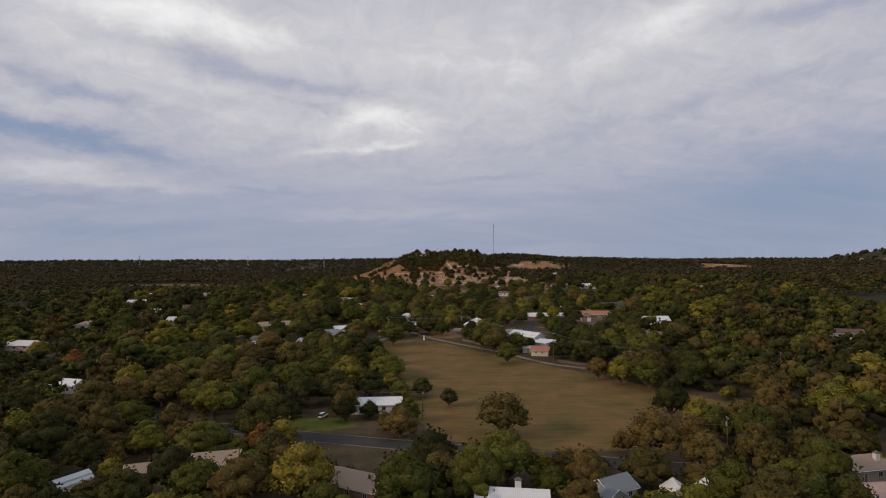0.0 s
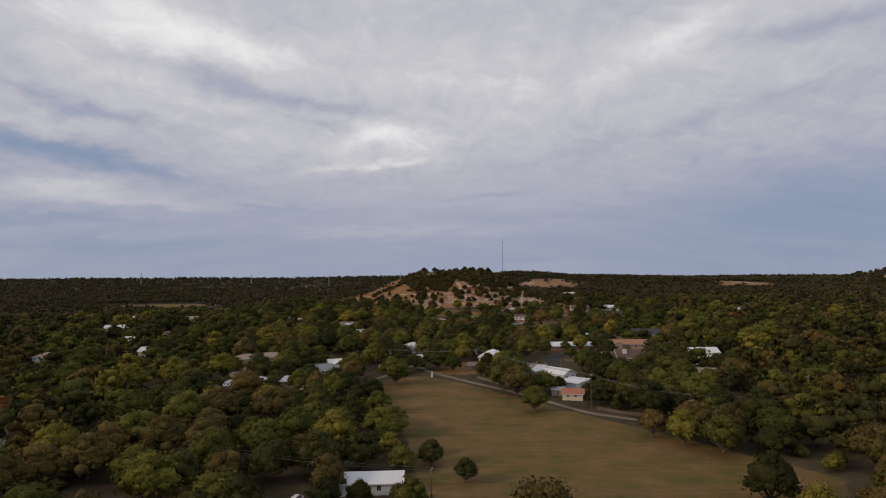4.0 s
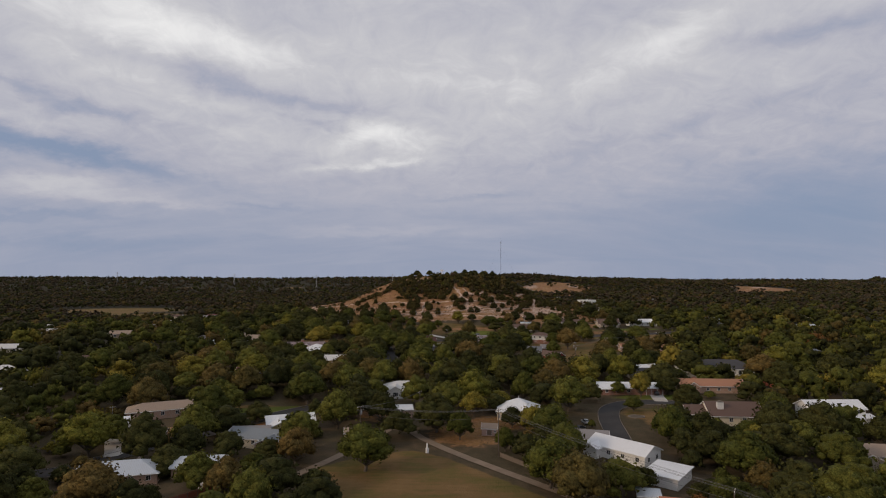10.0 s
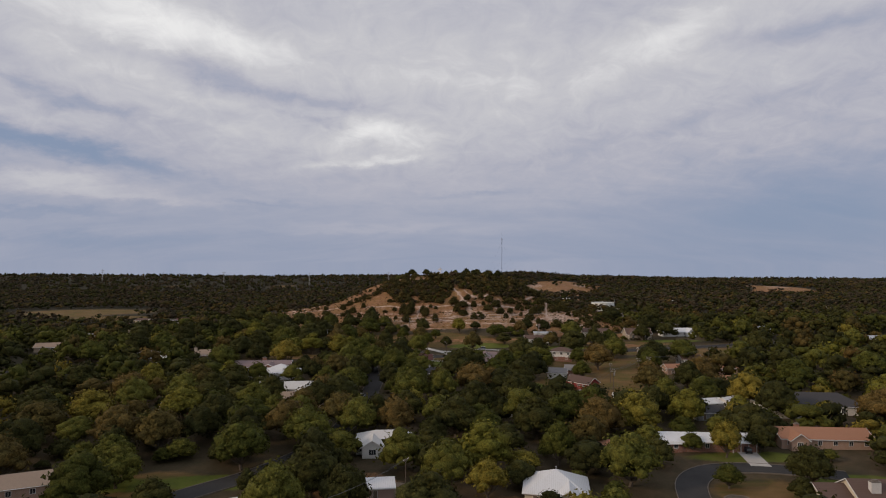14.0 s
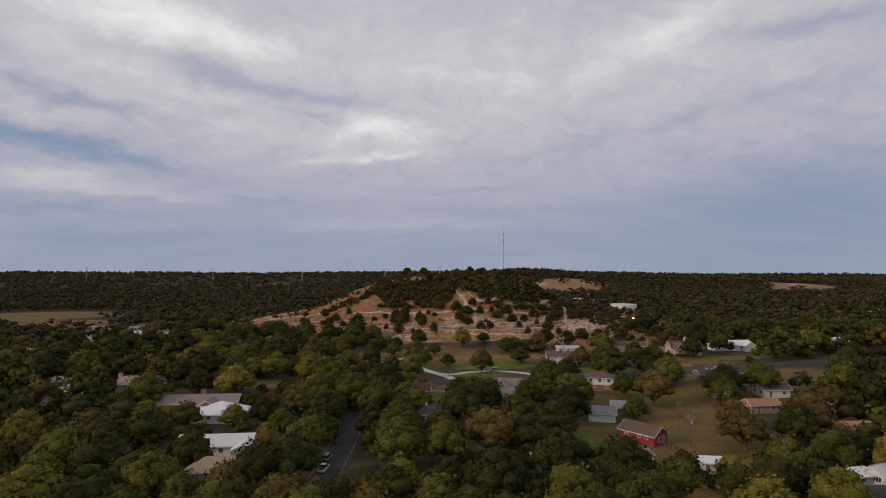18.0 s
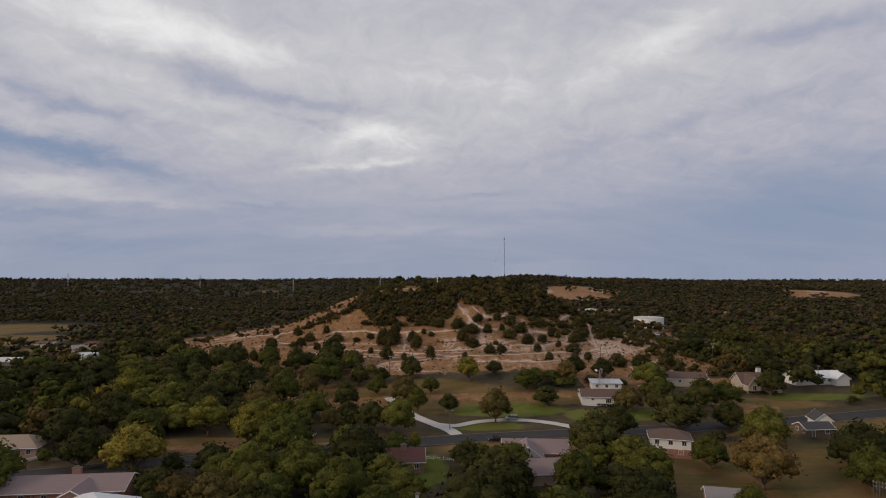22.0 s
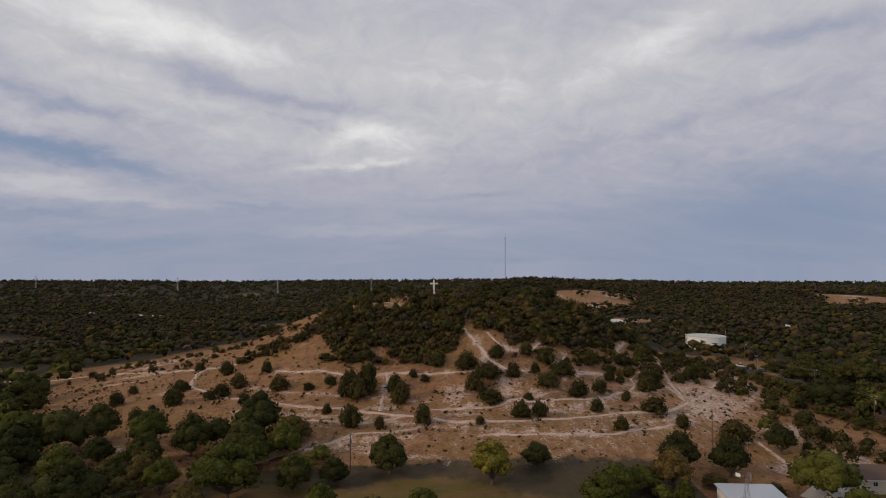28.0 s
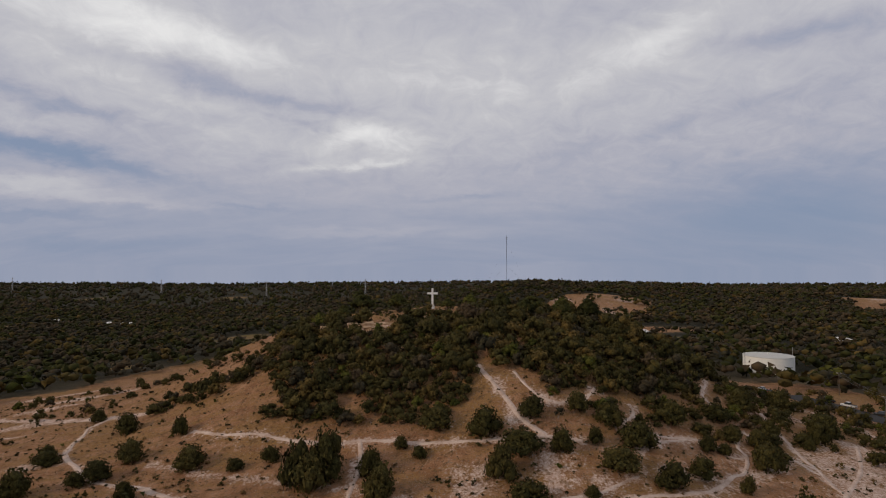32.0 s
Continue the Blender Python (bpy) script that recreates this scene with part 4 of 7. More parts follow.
def openings(parent, w, d, items, at=(0, 0), turn=0, frame_mat=TRIM, door_mat=None):
    """items: (side, place along it, width, height, sill, kind)."""
    M = pose(at[0], at[1], 0, 0, 0, turn)
    for side, u, ww, hh, sill, kind in items:
        m = M @ side_matrix(side, w, d) @ pose(u, 0, sill)
        if kind == "window":
            window(parent, m, ww, hh, frame_mat, 1 if ww < 1.6 else 2)
        else:
            bm = bmesh.new()
            box(bm, -ww / 2, -0.05, 0, ww / 2, -0.005, hh, m)
            dr = part("garage_door" if kind == "garage" else "door", bm, door_mat or (TRIM if kind == "garage" else WOOD), parent)
            bm = bmesh.new()
            if kind == "garage":
                for k in range(1, 4):
                    box(bm, -ww / 2, -0.07, hh * k / 4 - 0.02, ww / 2, -0.04, hh * k / 4 + 0.02, m)
                part("panel_joint", bm, STEEL, dr)
            else:
                for b in ((-ww / 2 - 0.1, -0.08, 0, -ww / 2, -0.0, hh + 0.1), (ww / 2, -0.08, 0, ww / 2 + 0.1, -0.0, hh + 0.1), (-ww / 2, -0.08, hh, ww / 2, -0.0, hh + 0.1)):
                    box(bm, *b, m)
                part("door_frame", bm, frame_mat, dr)


def chimney(parent, x, y, z, h, w, d, mat, at=(0, 0), turn=0):
    M = pose(at[0], at[1], 0, 0, 0, turn)
    bm = boxes((x - w / 2, y - d / 2, 0, x + w / 2, y + d / 2, z + h))
    bm.transform(M)
    c = part("chimney", bm, mat, parent)
    bm = boxes((x - w / 2 - 0.1, y - d / 2 - 0.1, z + h, x + w / 2 + 0.1, y + d / 2 + 0.1, z + h + 0.15), (x - w / 4, y - d / 4, z + h + 0.15, x + w / 4, y + d / 4, z + h + 0.5))
    bm.transform(M)
    part("chimney_cap", bm, KERB, c)


def row_of_windows(side, length, n, ww=1.1, hh=1.2, sill=0.95, shift=0.0):
    return [(side, shift + length * ((k + 0.5) / n - 0.5), ww, hh, sill, "window") for k in range(n)]


def house(x, y, turn, w, d, h, roof, rise, wall, roof_mat, label, items=None, chim=(), over=0.55, name="house", category="house", clear=None, trim=TRIM, gable_mat=None, dz=0.0):
    """A house with its floor on the ground; turn in degrees, its front facing local -y."""
    a = radians(turn)
    zs = [gz(x + math.cos(a) * u - math.sin(a) * v, y + math.sin(a) * u + math.cos(a) * v) for u in (-w / 2, w / 2) for v in (-d / 2, d / 2)]
    e = thing(name, pose(x, y, sum(zs) / 4 + 0.25 + dz, 0, 0, turn), label, category)
    shell(e, w, d, h, roof, rise, wall, roof_mat, over, trim=trim, gable_mat=gable_mat)
    if items is None:
        n = max(2, int(w / 4))
        items = row_of_windows("S", w, n)[1:] + [("S", -w / 2 + w / n / 2, 1.0, 2.1, 0.0, "door")] + row_of_windows("E", d, 2) + row_of_windows("W", d, 2)
    openings(e, w, d, items)
    for c in chim:
        chimney(e, *c)
    r = clear if clear is not None else max(w, d) * 0.36
    CLEAR.append((x, y - (4 if clear else 2), r * 0.92))
    return e


S, R, BK = SIDING, SHINGLE, BRICK
WINS = row_of_windows

# homes by the creek road
e = house(21, 129, -8, 15, 9, 3.0, "gable", 2.2, S["white"], WHITE_METAL, "white house with ribbed white metal roof and white chimney", clear=9, chim=[(1.2, 1.2, 4.0, 2.6, 1.4, 1.0, BK["white"])])
e = house(45, 137, 30, 8, 7, 2.8, "gable", 1.9, S["grey"], R["blue_grey"], "small cottage with blue-grey shingle gable roof", name="cottage", clear=7)
shell(e, 4, 5, 2.6, "gable", 1.4, S["grey"], R["blue_grey"], 0.4, at=(-3.5, -3.0), turn=90)
for xx, lab in ((58.5, "cream garden shed with steep gable and pale roof"), (66.0, "cream twin shed with boarded gable front")):
    house(xx, 134, 84, 5.5, 5.2, 2.4, "gable", 1.8, S["cream"], R["pale"], lab, [("W", 0, 1.2, 1.9, 0.0, "door")], name="shed", category="shed", over=0.35, clear=5)
house(112, 150, 12, 13, 9, 3.0, "hip", 1.9, S["tan"], R["tan"], "beige ranch house with tan hip roof and white chimney", clear=9, chim=[(1.5, -2.0, 3.6, 2.2, 1.3, 1.0, BK["white"])])
house(103, 133, 6, 13, 8, 2.8, "gable", 1.3, S["tan"], RUST_METAL, "low building with rust-streaked red metal roof", name="outbuilding", category="building", clear=8)
e = house(-83, 142, 62, 8.0, 4.6, 2.3, "gable", 1.0, S["cream"], GREY_METAL, "cream barn-shaped storage shed with curved metal roof", [("W", 0.6, 1.5, 1.9, 0.0, "door"), ("S", 1.0, 0.6, 0.7, 1.0, "window")], name="storage_shed", category="shed", over=0.2, clear=8)
shell(e, 8.0, 2.6, 0.1, "gable", 0.5, S["cream"], GREY_METAL, 0.25, z0=3.0)
house(-53, 155, 14, 11, 8, 2.9, "gable", 1.8, S["cream"], R["tan"], "cream house with tan roof half hidden by trees", clear=6)
house(-70, 149, 20, 6, 5, 2.5, "gable", 1.3, S["tan"], R["tan"], "tan garden shed under trees", name="shed", category="shed")
house(-14, 140, -28, 15, 9, 3.0, "gable", 1.9, BK["red"], R["tan"], "red brick house with tan roof and white eaves", clear=7)
house(-19, 211, 4, 20, 8, 2.9, "gable", 1.6, S["white"], WHITE_METAL, "white house with white metal roof beside parked car")
house(-146, 241, -14, 14, 9, 2.9, "gable", 1.7, S["white"], WHITE_METAL, "pale house with white metal roof among trees")
house(-152, 307, -6, 14, 10, 3.0, "hip", 1.8, BK["red"], R["brown"], "brick ranch house with brown hip roof")
house(-155, 332, 8, 17, 9, 3.0, "gable", 1.8, BK["red"], R["orange"], "brick house with orange-brown gable roof and dark porch", [("E", 0, 2.4, 2.2, 0.0, "garage"), ("S", -3, 1.4, 1.3, 0.9, "window"), ("S", 3, 1.4, 1.3, 0.9, "window")])
house(-98, 305, 24, 9, 7, 2.6, "hip", 1.5, S["white"], R["orange"], "small white house with orange-tan roof", name="cottage")

# homes round the alley and the cul-de-sac
e = house(56, 309, -12, 8.5, 6.5, 2.7, "gable", 1.4, S["cream"], R["red_tile"], "cream garage with terracotta-coloured shingle roof", [("W", 0, 2.6, 2.2, 0.0, "garage"), ("S", 1.2, 0.9, 0.9, 1.1, "window"), ("S", -1.8, 0.9, 0.9, 1.1, "window")], name="garage", category="garage", clear=8)
house(51, 316, -12, 5.5, 4.5, 2.4, "shed", 0.4, S["tan"], GREY_METAL, "small tan shed with sloping metal roof", [("S", 0, 1.0, 1.9, 0.0, "door")], name="shed", category="shed", over=0.3, clear=5)
e = house(55, 350, -47, 19, 9.6, 3.1, "gable", 2.0, S["white"], WHITE_METAL, "long white house with broad white metal roof", WINS("S", 19, 4) + WINS("E", 9.6, 2), clear=12)
shell(e, 5, 5, 2.7, "gable", 1.2, S["white"], WHITE_METAL, 0.4, at=(-7.0, -5.5), turn=90)
e = house(61.5, 331, -40, 9.0, 11.0, 2.6, "shed", 0.5, S["white"], WHITE_METAL, "white lean-to carport with pale metal roof", [("S", -1.0, 5.5, 2.1, 0.0, "garage")], name="carport", category="carport", clear=7)
e = house(104.5, 385, -3, 18.5, 12, 3.1, "gable", 3.6, S["cream"], R["brown"], "cream house with dark brown shingle roof and white chimney", WINS("S", 18.5, 4, 1.2, 1.3) + WINS("E", 12, 2), chim=[(-5.0, -3.0, 3.6, 3.6, 2.2, 1.2, BK["white"])], clear=11)
shell(e, 7, 9, 2.9, "gable", 2.2, S["cream"], R["brown"], 0.5, at=(-12.7, 1.5))
e = house(117, 431, -4, 27, 10, 2.9, "gable", 2.1, BK["tan"], R["orange"], "long brick ranch house with orange-tan shingle roof", WINS("S", 27, 6) + WINS("E", 10, 2), chim=[(-6.5, 0.5, 4.2, 1.6, 1.4, 1.0, BK["red"])], clear=12)
shell(e, 6, 5, 2.9, "gable", 1.8, BK["tan"], R["orange"], 0.5, at=(-9, -4.0), turn=90)
openings(e, 6, 5, [("W", 0, 1.6, 1.3, 0.8, "window")], at=(-9, -4.0), turn=90)
e = house(137, 471, -6, 36, 13, 3.2, "hip", 3.4, BK["white"], R["dark"], "large house with dark charcoal roof and two white chimneys", WINS("S", 36, 7, 1.3, 1.8, 0.5), chim=[(-12.5, 1.0, 4.6, 3.2, 1.6, 1.2, BK["white"]), (-12.0, -8.5, 2.6, 3.0, 1.6, 1.2, BK["white"])], clear=16)
shell(e, 11, 10, 3.1, "gable", 2.6, BK["white"], R["dark"], 0.8, at=(-11.5, -6.5), turn=90)
e = house(81, 429, -3, 28, 9, 2.8, "gable", 1.5, BK["red"], WHITE_METAL, "low brick house with pale metal roof and open carport", WINS("S", 14, 3, shift=-6), clear=11)
for k in range(4):
    part("carport_post", boxes((6 + k * 2.3, -5.0, -0.5, 6.15 + k * 2.3, -4.85, 2.7)), TRIM, e)
e = house(140, 384, 2, 20, 9, 5.2, "gable", 2.2, S["white"], WHITE_METAL, "tall white two-storey house with white metal roof", WINS("S", 20, 4, 1.0, 1.3, 3.6) + WINS("S", 20, 3, 1.0, 1.2, 0.9), clear=10)
shell(e, 20, 3.6, 2.6, "shed", 0.7, S["white"], WHITE_METAL, 0.3, at=(1.5, -6.4))
e = house(128, 346, -8, 22, 10, 2.9, "hip", 2.0, BK["stone"], R["tan"], "stone ranch house with pale tan hip roof", clear=11)
shell(e, 8, 7, 2.8, "gable", 1.6, BK["stone"], R["tan"], 0.5, at=(-5, -6), turn=90)
e = house(-105, 395, 24, 29, 10, 2.9, "hip", 1.9, BK["tan"], R["tan"], "long tan brick building with wide brown hip roof", WINS("S", 20, 4, shift=5), clear=14)
e = house(-117, 374, 20, 13, 9, 2.8, "gable", 1.7, S["white"], WHITE_METAL, "white garage house with white metal roof", [("E", 0, 3.0, 2.2, 0.0, "garage")], clear=8)
e = house(-55, 379, 20, 16, 9, 2.8, "gable", 1.7, S["yellow"], WHITE_METAL, "pale yellow house with white metal roof", clear=9)
shell(e, 7, 7, 2.7, "gable", 1.5, S["yellow"], WHITE_METAL, 0.5, at=(-4, -6), turn=90)
e = house(-60, 362, -14, 20, 10, 2.8, "gable", 1.9, S["cream"], R["blue_grey"], "house with wide blue-grey shingle roof", clear=10)
shell(e, 6, 6, 2.6, "gable", 1.3, S["pink"], R["blue_grey"], 0.5, at=(6, -6), turn=90)
e = house(-90, 331, 14, 22, 11, 2.8, "hip", 2.2, BK["tan"], GREY_METAL, "house with broad grey metal hip roof and brick flue", chim=[(5, 1, 3.4, 1.6, 0.7, 0.7, BK["tan"])], clear=11)
e = house(-70, 337, 8, 13, 9, 2.8, "gable", 1.6, BK["tan"], GREY_METAL, "tan brick garage with pale metal gable roof", [("S", 2.5, 4.5, 2.3, 0.0, "garage"), ("S", -3.5, 1.2, 1.1, 0.9, "window")], clear=8)
house(-64, 366, 6, 11, 7, 2.8, "gable", 1.5, S["cream"], R["grey"], "cream house with grey shingle roof", clear=7)
house(-99, 364, 10, 12, 8, 2.8, "hip", 1.5, BK["tan"], R["tan"], "tan brick house with low hip roof", clear=7)
house(-16, 394, 8, 7, 5, 2.5, "shed", 0.7, S["pink"], WHITE_METAL, "little pinkish shed with white sloping roof", [("S", -1, 1.0, 1.9, 0.0, "door"), ("E", 0, 0.9, 0.9, 1.0, "window")], name="shed", category="shed", clear=6)
house(-31, 367, 6, 5, 4.2, 2.3, "gable", 1.2, S["cream"], R["tan"], "cream garden shed with tan gable roof", [("S", 0, 1.0, 1.9, 0.0, "door")], name="shed", category="shed", over=0.3, clear=6)
house(15.5, 372, -8, 5.2, 4.0, 2.2, "gable", 1.2, S["pink"], R["tan"], "pink boarded shed with double doors and white trim", [("S", 0, 1.6, 1.8, 0.0, "door"), ("S", 1.9, 0.5, 0.6, 1.0, "window")], name="shed", category="shed", over=0.25, clear=6)
e = house(-18, 430, 4, 17, 11, 3.0, "hip", 2.4, S["white"], R["pale"], "white clapboard house with pale roof and dark shutters", WINS("S", 17, 5, 1.0, 1.4, 0.7), clear=11)
shell(e, 7, 6, 3.0, "gable", 1.8, S["white"], R["pale"], 0.5, at=(-3.5, -5.5), turn=90)
openings(e, 7, 6, [("W", 0, 2.0, 1.5, 0.7, "window")], at=(-3.5, -5.5), turn=90)
e = house(28, 393, -10, 15, 13, 2.9, "pyramid", 3.6, S["cream"], WHITE_METAL, "cream house with white pyramid roof and finial", clear=10)
shell(e, 6, 6, 2.9, "gable", 2.0, S["cream"], WHITE_METAL, 0.5, at=(3, -6.5), turn=90)
openings(e, 6, 6, [("W", 0, 1.0, 1.4, 0.9, "window")], at=(3, -6.5), turn=90)
bm = bmesh.new()
tube(bm, (0, 0, 6.4), (0, 0, 7.1), 0.12, 0.05)
bmesh.ops.create_uvsphere(bm, u_segments=8, v_segments=6, radius=0.22, matrix=pose(0, 0, 7.2))
part("finial", bm, STEEL, e)
house(45, 362, -14, 16, 9, 2.8, "gable", 1.6, S["tan"], R["grey"], "house with grey shingle roof by the cul-de-sac", clear=8)
house(50, 421, -24, 14, 9, 2.8, "pyramid", 2.0, BK["tan"], R["orange"], "brick house with tan-orange pyramid roof under trees", clear=7)
house(68, 428, 0, 8, 7, 2.6, "gable", 1.3, BK["red"], WHITE_METAL, "brick annex with pale metal roof", name="annex", category="building", clear=5)

# homes between the cul-de-sac and the main street
e = house(-66, 503, 6, 25, 10, 2.9, "gable", 2.0, S["white"], R["pale"], "long white house with pale grey roof", WINS("S", 25, 5), clear=12)
shell(e, 8, 7, 2.8, "gable", 1.7, S["white"], R["pale"], 0.5, at=(7.5, -6), turn=90)
openings(e, 8, 7, [("W", 0, 3.0, 2.1, 0.0, "garage")], at=(7.5, -6), turn=90)
e = house(-58, 483, 4, 20, 9, 2.8, "hip", 2.3, S["tan"], R["tan"], "house with pinkish-tan hip roof by the side street", clear=10)
e = house(-93, 549, 5, 31, 10, 2.9, "gable", 2.2, BK["red"], R["mauve"], "long brick house with mauve-brown shingle roof", WINS("S", 31, 6), chim=[(2, 1.0, 4.6, 1.8, 2.0, 1.0, BK["red"])], clear=14)
shell(e, 8, 7, 2.9, "gable", 1.9, BK["red"], R["mauve"], 0.5, at=(6, -6), turn=90)
openings(e, 8, 7, [("W", 0, 1.8, 1.5, 0.6, "window")], at=(6, -6), turn=90)
e = house(-79, 536, -4, 17, 12, 2.8, "pyramid", 3.2, S["white"], WHITE_METAL, "house with bright white pyramid metal roof", clear=9)
shell(e, 11, 7, 2.7, "gable", 1.4, S["white"], WHITE_METAL, 0.5, at=(-9, -1))
e = house(-130, 580, 6, 22, 10, 2.9, "hip", 2.3, BK["tan"], R["tan"], "tan brick house with tan hip roof and chimney", chim=[(-8.5, 1.0, 3.6, 2.6, 1.5, 1.2, BK["stone"])], clear=11)
house(-167, 584, 4, 11, 7, 2.7, "hip", 1.4, S["white"], R["grey"], "small white house with grey hip roof", clear=7)
house(-152, 572, 4, 9, 5, 2.4, "shed", 0.4, S["white"], WHITE_METAL, "open white carport with flat metal roof", [], name="carport", category="carport", clear=6)
house(-95, 468, 10, 18, 9, 2.8, "gable", 1.8, BK["red"], R["maroon"], "brick house with dull maroon roof under trees", clear=7)
e = house(62, 511, -50, 12, 7.5, 3.0, "gable", 2.1, S["red"], R["brown"], "red barn-like workshop with brown shingle roof and white trim", [("E", -0.6, 1.2, 1.5, 0.5, "window"), ("E", 1.8, 1.0, 2.1, 0.0, "door"), ("S", -3.5, 1.0, 2.0, 0.0, "door"), ("S", 1.0, 0.9, 0.7, 1.5, "window"), ("S", 3.4, 0.9, 0.7, 1.5, "window")], name="workshop", category="workshop", clear=13)
house(57, 493, 4, 3.0, 3.0, 2.3, "pyramid", 1.3, S["white"], R["grey"], "tiny white playhouse with pointed grey roof", [("S", 0, 0.8, 0.8, 1.0, "window")], name="playhouse", category="playhouse", over=0.4, clear=6)
house(72, 485, -8, 6.8, 4.6, 2.5, "gable", 1.1, S["white"], WHITE_METAL, "white garden shed with white metal roof", [("S", 0.5, 0.9, 0.9, 1.0, "window"), ("S", -1.8, 1.0, 1.9, 0.0, "door")], name="shed", category="shed", over=0.4, clear=7)
e = house(55, 533, -14, 9, 6.5, 2.8, "gable", 1.7, S["white"], R["grey"], "white garage with grey roof", [("W", 0, 1.2, 1.2, 0.9, "window"), ("S", 1.5, 2.2, 2.0, 0.0, "garage")], name="garage", category="garage", clear=8)
house(64, 540, -14, 7, 6, 2.7, "gable", 1.7, BK["red"], R["grey"], "brick outbuilding with grey gable roof", [], name="outbuilding", category="building", clear=6)
e = house(66, 577, -16, 11, 8, 5.2, "hip", 1.7, S["white"], R["brown"], "two-storey white and brick house with brown hip roof", WINS("S", 11, 3, 1.1, 1.2, 3.4) + WINS("W", 8, 2, 1.0, 1.2, 3.4) + WINS("S", 11, 2, 1.2, 1.3, 0.8), clear=9)
part("brick_base", boxes((-5.56, -4.06, -1.2, 5.56, 4.06, 2.2)), BK["red"], e)
e = house(26, 575, -4, 18, 10, 2.9, "gable", 2.2, BK["red"], R["mauve"], "brick house with grey-brown roof and white front gables", WINS("N", 18, 3), clear=11)
shell(e, 8, 8, 2.9, "gable", 2.9, BK["red"], R["mauve"], 0.6, at=(-2.5, -6), turn=90, gable_mat=S["white"])
e2 = house(27, 559, 4, 15, 9, 2.8, "gable", 2.3, BK["tan"], R["mauve"], "brick cottage with wide white gable end", WINS("E", 9, 2), clear=9, gable_mat=S["white"], name="cottage")
e = house(-14, 568, 4, 16, 9, 2.9, "gable", 2.3, BK["red"], R["maroon"], "red brick house with dark maroon shingle roof and chimney", chim=[(2.5, -0.8, 4.6, 1.6, 1.6, 1.0, BK["red"])], clear=10)
house(-5, 535, 2, 10, 8, 2.8, "hip", 2.0, S["tan"], R["dark"], "house with dark roof and white flue among trees", chim=[(-1.5, 1, 3.5, 2.0, 0.8, 0.8, BK["white"])], clear=6)
house(29, 467, -4, 9, 4.5, 2.5, "shed", 0.3, S["white"], WHITE_METAL, "white mobile home with flat white roof", name="mobile_home", category="mobile home", clear=6)
house(27, 490, 0, 6, 5, 2.4, "shed", 0.3, S["white"], WHITE_METAL, "white shed with flat pale roof", [], name="shed", category="shed", clear=4)
house(139, 540, 4, 10, 7, 2.8, "hip", 1.3, BK["tan"], R["orange"], "tan brick house with orange roof", clear=8)
house(115, 541, 6, 11, 6, 2.8, "gable", 1.5, BK["tan"], R["orange"], "orange brick house beside bare field", clear=7)
house(128, 512, 2, 11, 7, 2.8, "gable", 1.8, BK["red"], R["orange"], "brick house with orange-brown roof", clear=7)
house(101, 475, 12, 11, 6, 2.5, "gable", 1.2, S["white"], WHITE_METAL, "long white metal shed", name="shed", category="shed", clear=6)
house(111, 476, 30, 9, 6, 2.6, "gable", 1.5, S["white"], WHITE_METAL, "white metal garage with curved-looking roof", name="garage", category="garage", clear=6)
house(96, 462, 4, 11, 7, 2.7, "gable", 1.6, S["grey"], R["dark"], "grey outbuilding with dark roof", name="outbuilding", category="building", clear=5)

# homes along the main street, at the foot of the hill
e = house(61, 634, -6, 15, 8, 3.0, "gable", 2.0, S["white"], R["brown"], "white house with brown shingle roof and dark hedge", [("S", 2.5, 2.0, 1.5, 0.7, "window"), ("S", -3.4, 1.1, 0.6, 1.6, "window"), ("S", 5.6, 1.2, 1.3, 0.9, "window"), ("W", 0.5, 0.9, 0.8, 1.1, "window")], clear=12)
shell(e, 5, 6, 2.5, "shed", 0.5, S["white"], R["brown"], 0.3, at=(-5.0, 5.5))
e = house(68, 652, -4, 12, 6, 2.8, "shed", 0.5, S["white"], GREY_METAL, "white workshop with grey metal roof", WINS("S", 12, 3), name="workshop", category="workshop", clear=10)
e = house(133, 655, 2, 17, 9, 3.1, "gable", 3.4, BK["stone"], R["brown"], "stone cottage with steep brown roof and stone chimney", WINS("S", 17, 4, 1.0, 1.6, 0.8), chim=[(1.2, 0.5, 5.6, 2.8, 1.6, 1.2, BK["white"])], clear=11)
for px in (-5.5, 3.6):
    shell(e, 6, 5, 3.0, "gable", 3.2, BK["stone"], R["brown"], 0.4, at=(px, -5.5), turn=90)
    openings(e, 6, 5, [("W", 0, 1.5, 2.0, 0.7, "window")], at=(px, -5.5), turn=90)
e = house(163, 664, 6, 22, 8, 2.9, "gable", 2.2, S["white"], WHITE_METAL, "long white house with pale metal roof", WINS("S", 22, 5), clear=11)
shell(e, 7, 6, 2.9, "gable", 2.2, S["white"], WHITE_METAL, 0.5, at=(8, -4), turn=90)
e = house(131, 563, 4, 11, 8, 2.9, "gable", 1.7, S["white"], R["brown"], "brick house with white porch and brown roof", clear=8)
house(125, 600, 80, 6, 5, 2.9, "gable", 2.0, S["white"], R["dark"], "white gabled garage by the street", [("W", 0, 2.2, 2.1, 0.0, "garage")], name="garage", category="garage", clear=6)
house(118, 592, 4, 9, 6, 2.6, "gable", 1.3, S["brown"], R["dark"], "low brown outbuilding with dark roof", name="outbuilding", category="building", clear=6)
house(228, 673, 4, 14, 8, 2.9, "gable", 1.8, S["grey"], GREY_METAL, "house with bluish metal roof", clear=9)
house(211, 511, -4, 14, 9, 2.9, "hip", 2.0, S["grey"], R["blue_grey"], "house with blue-grey roof among trees", clear=9)
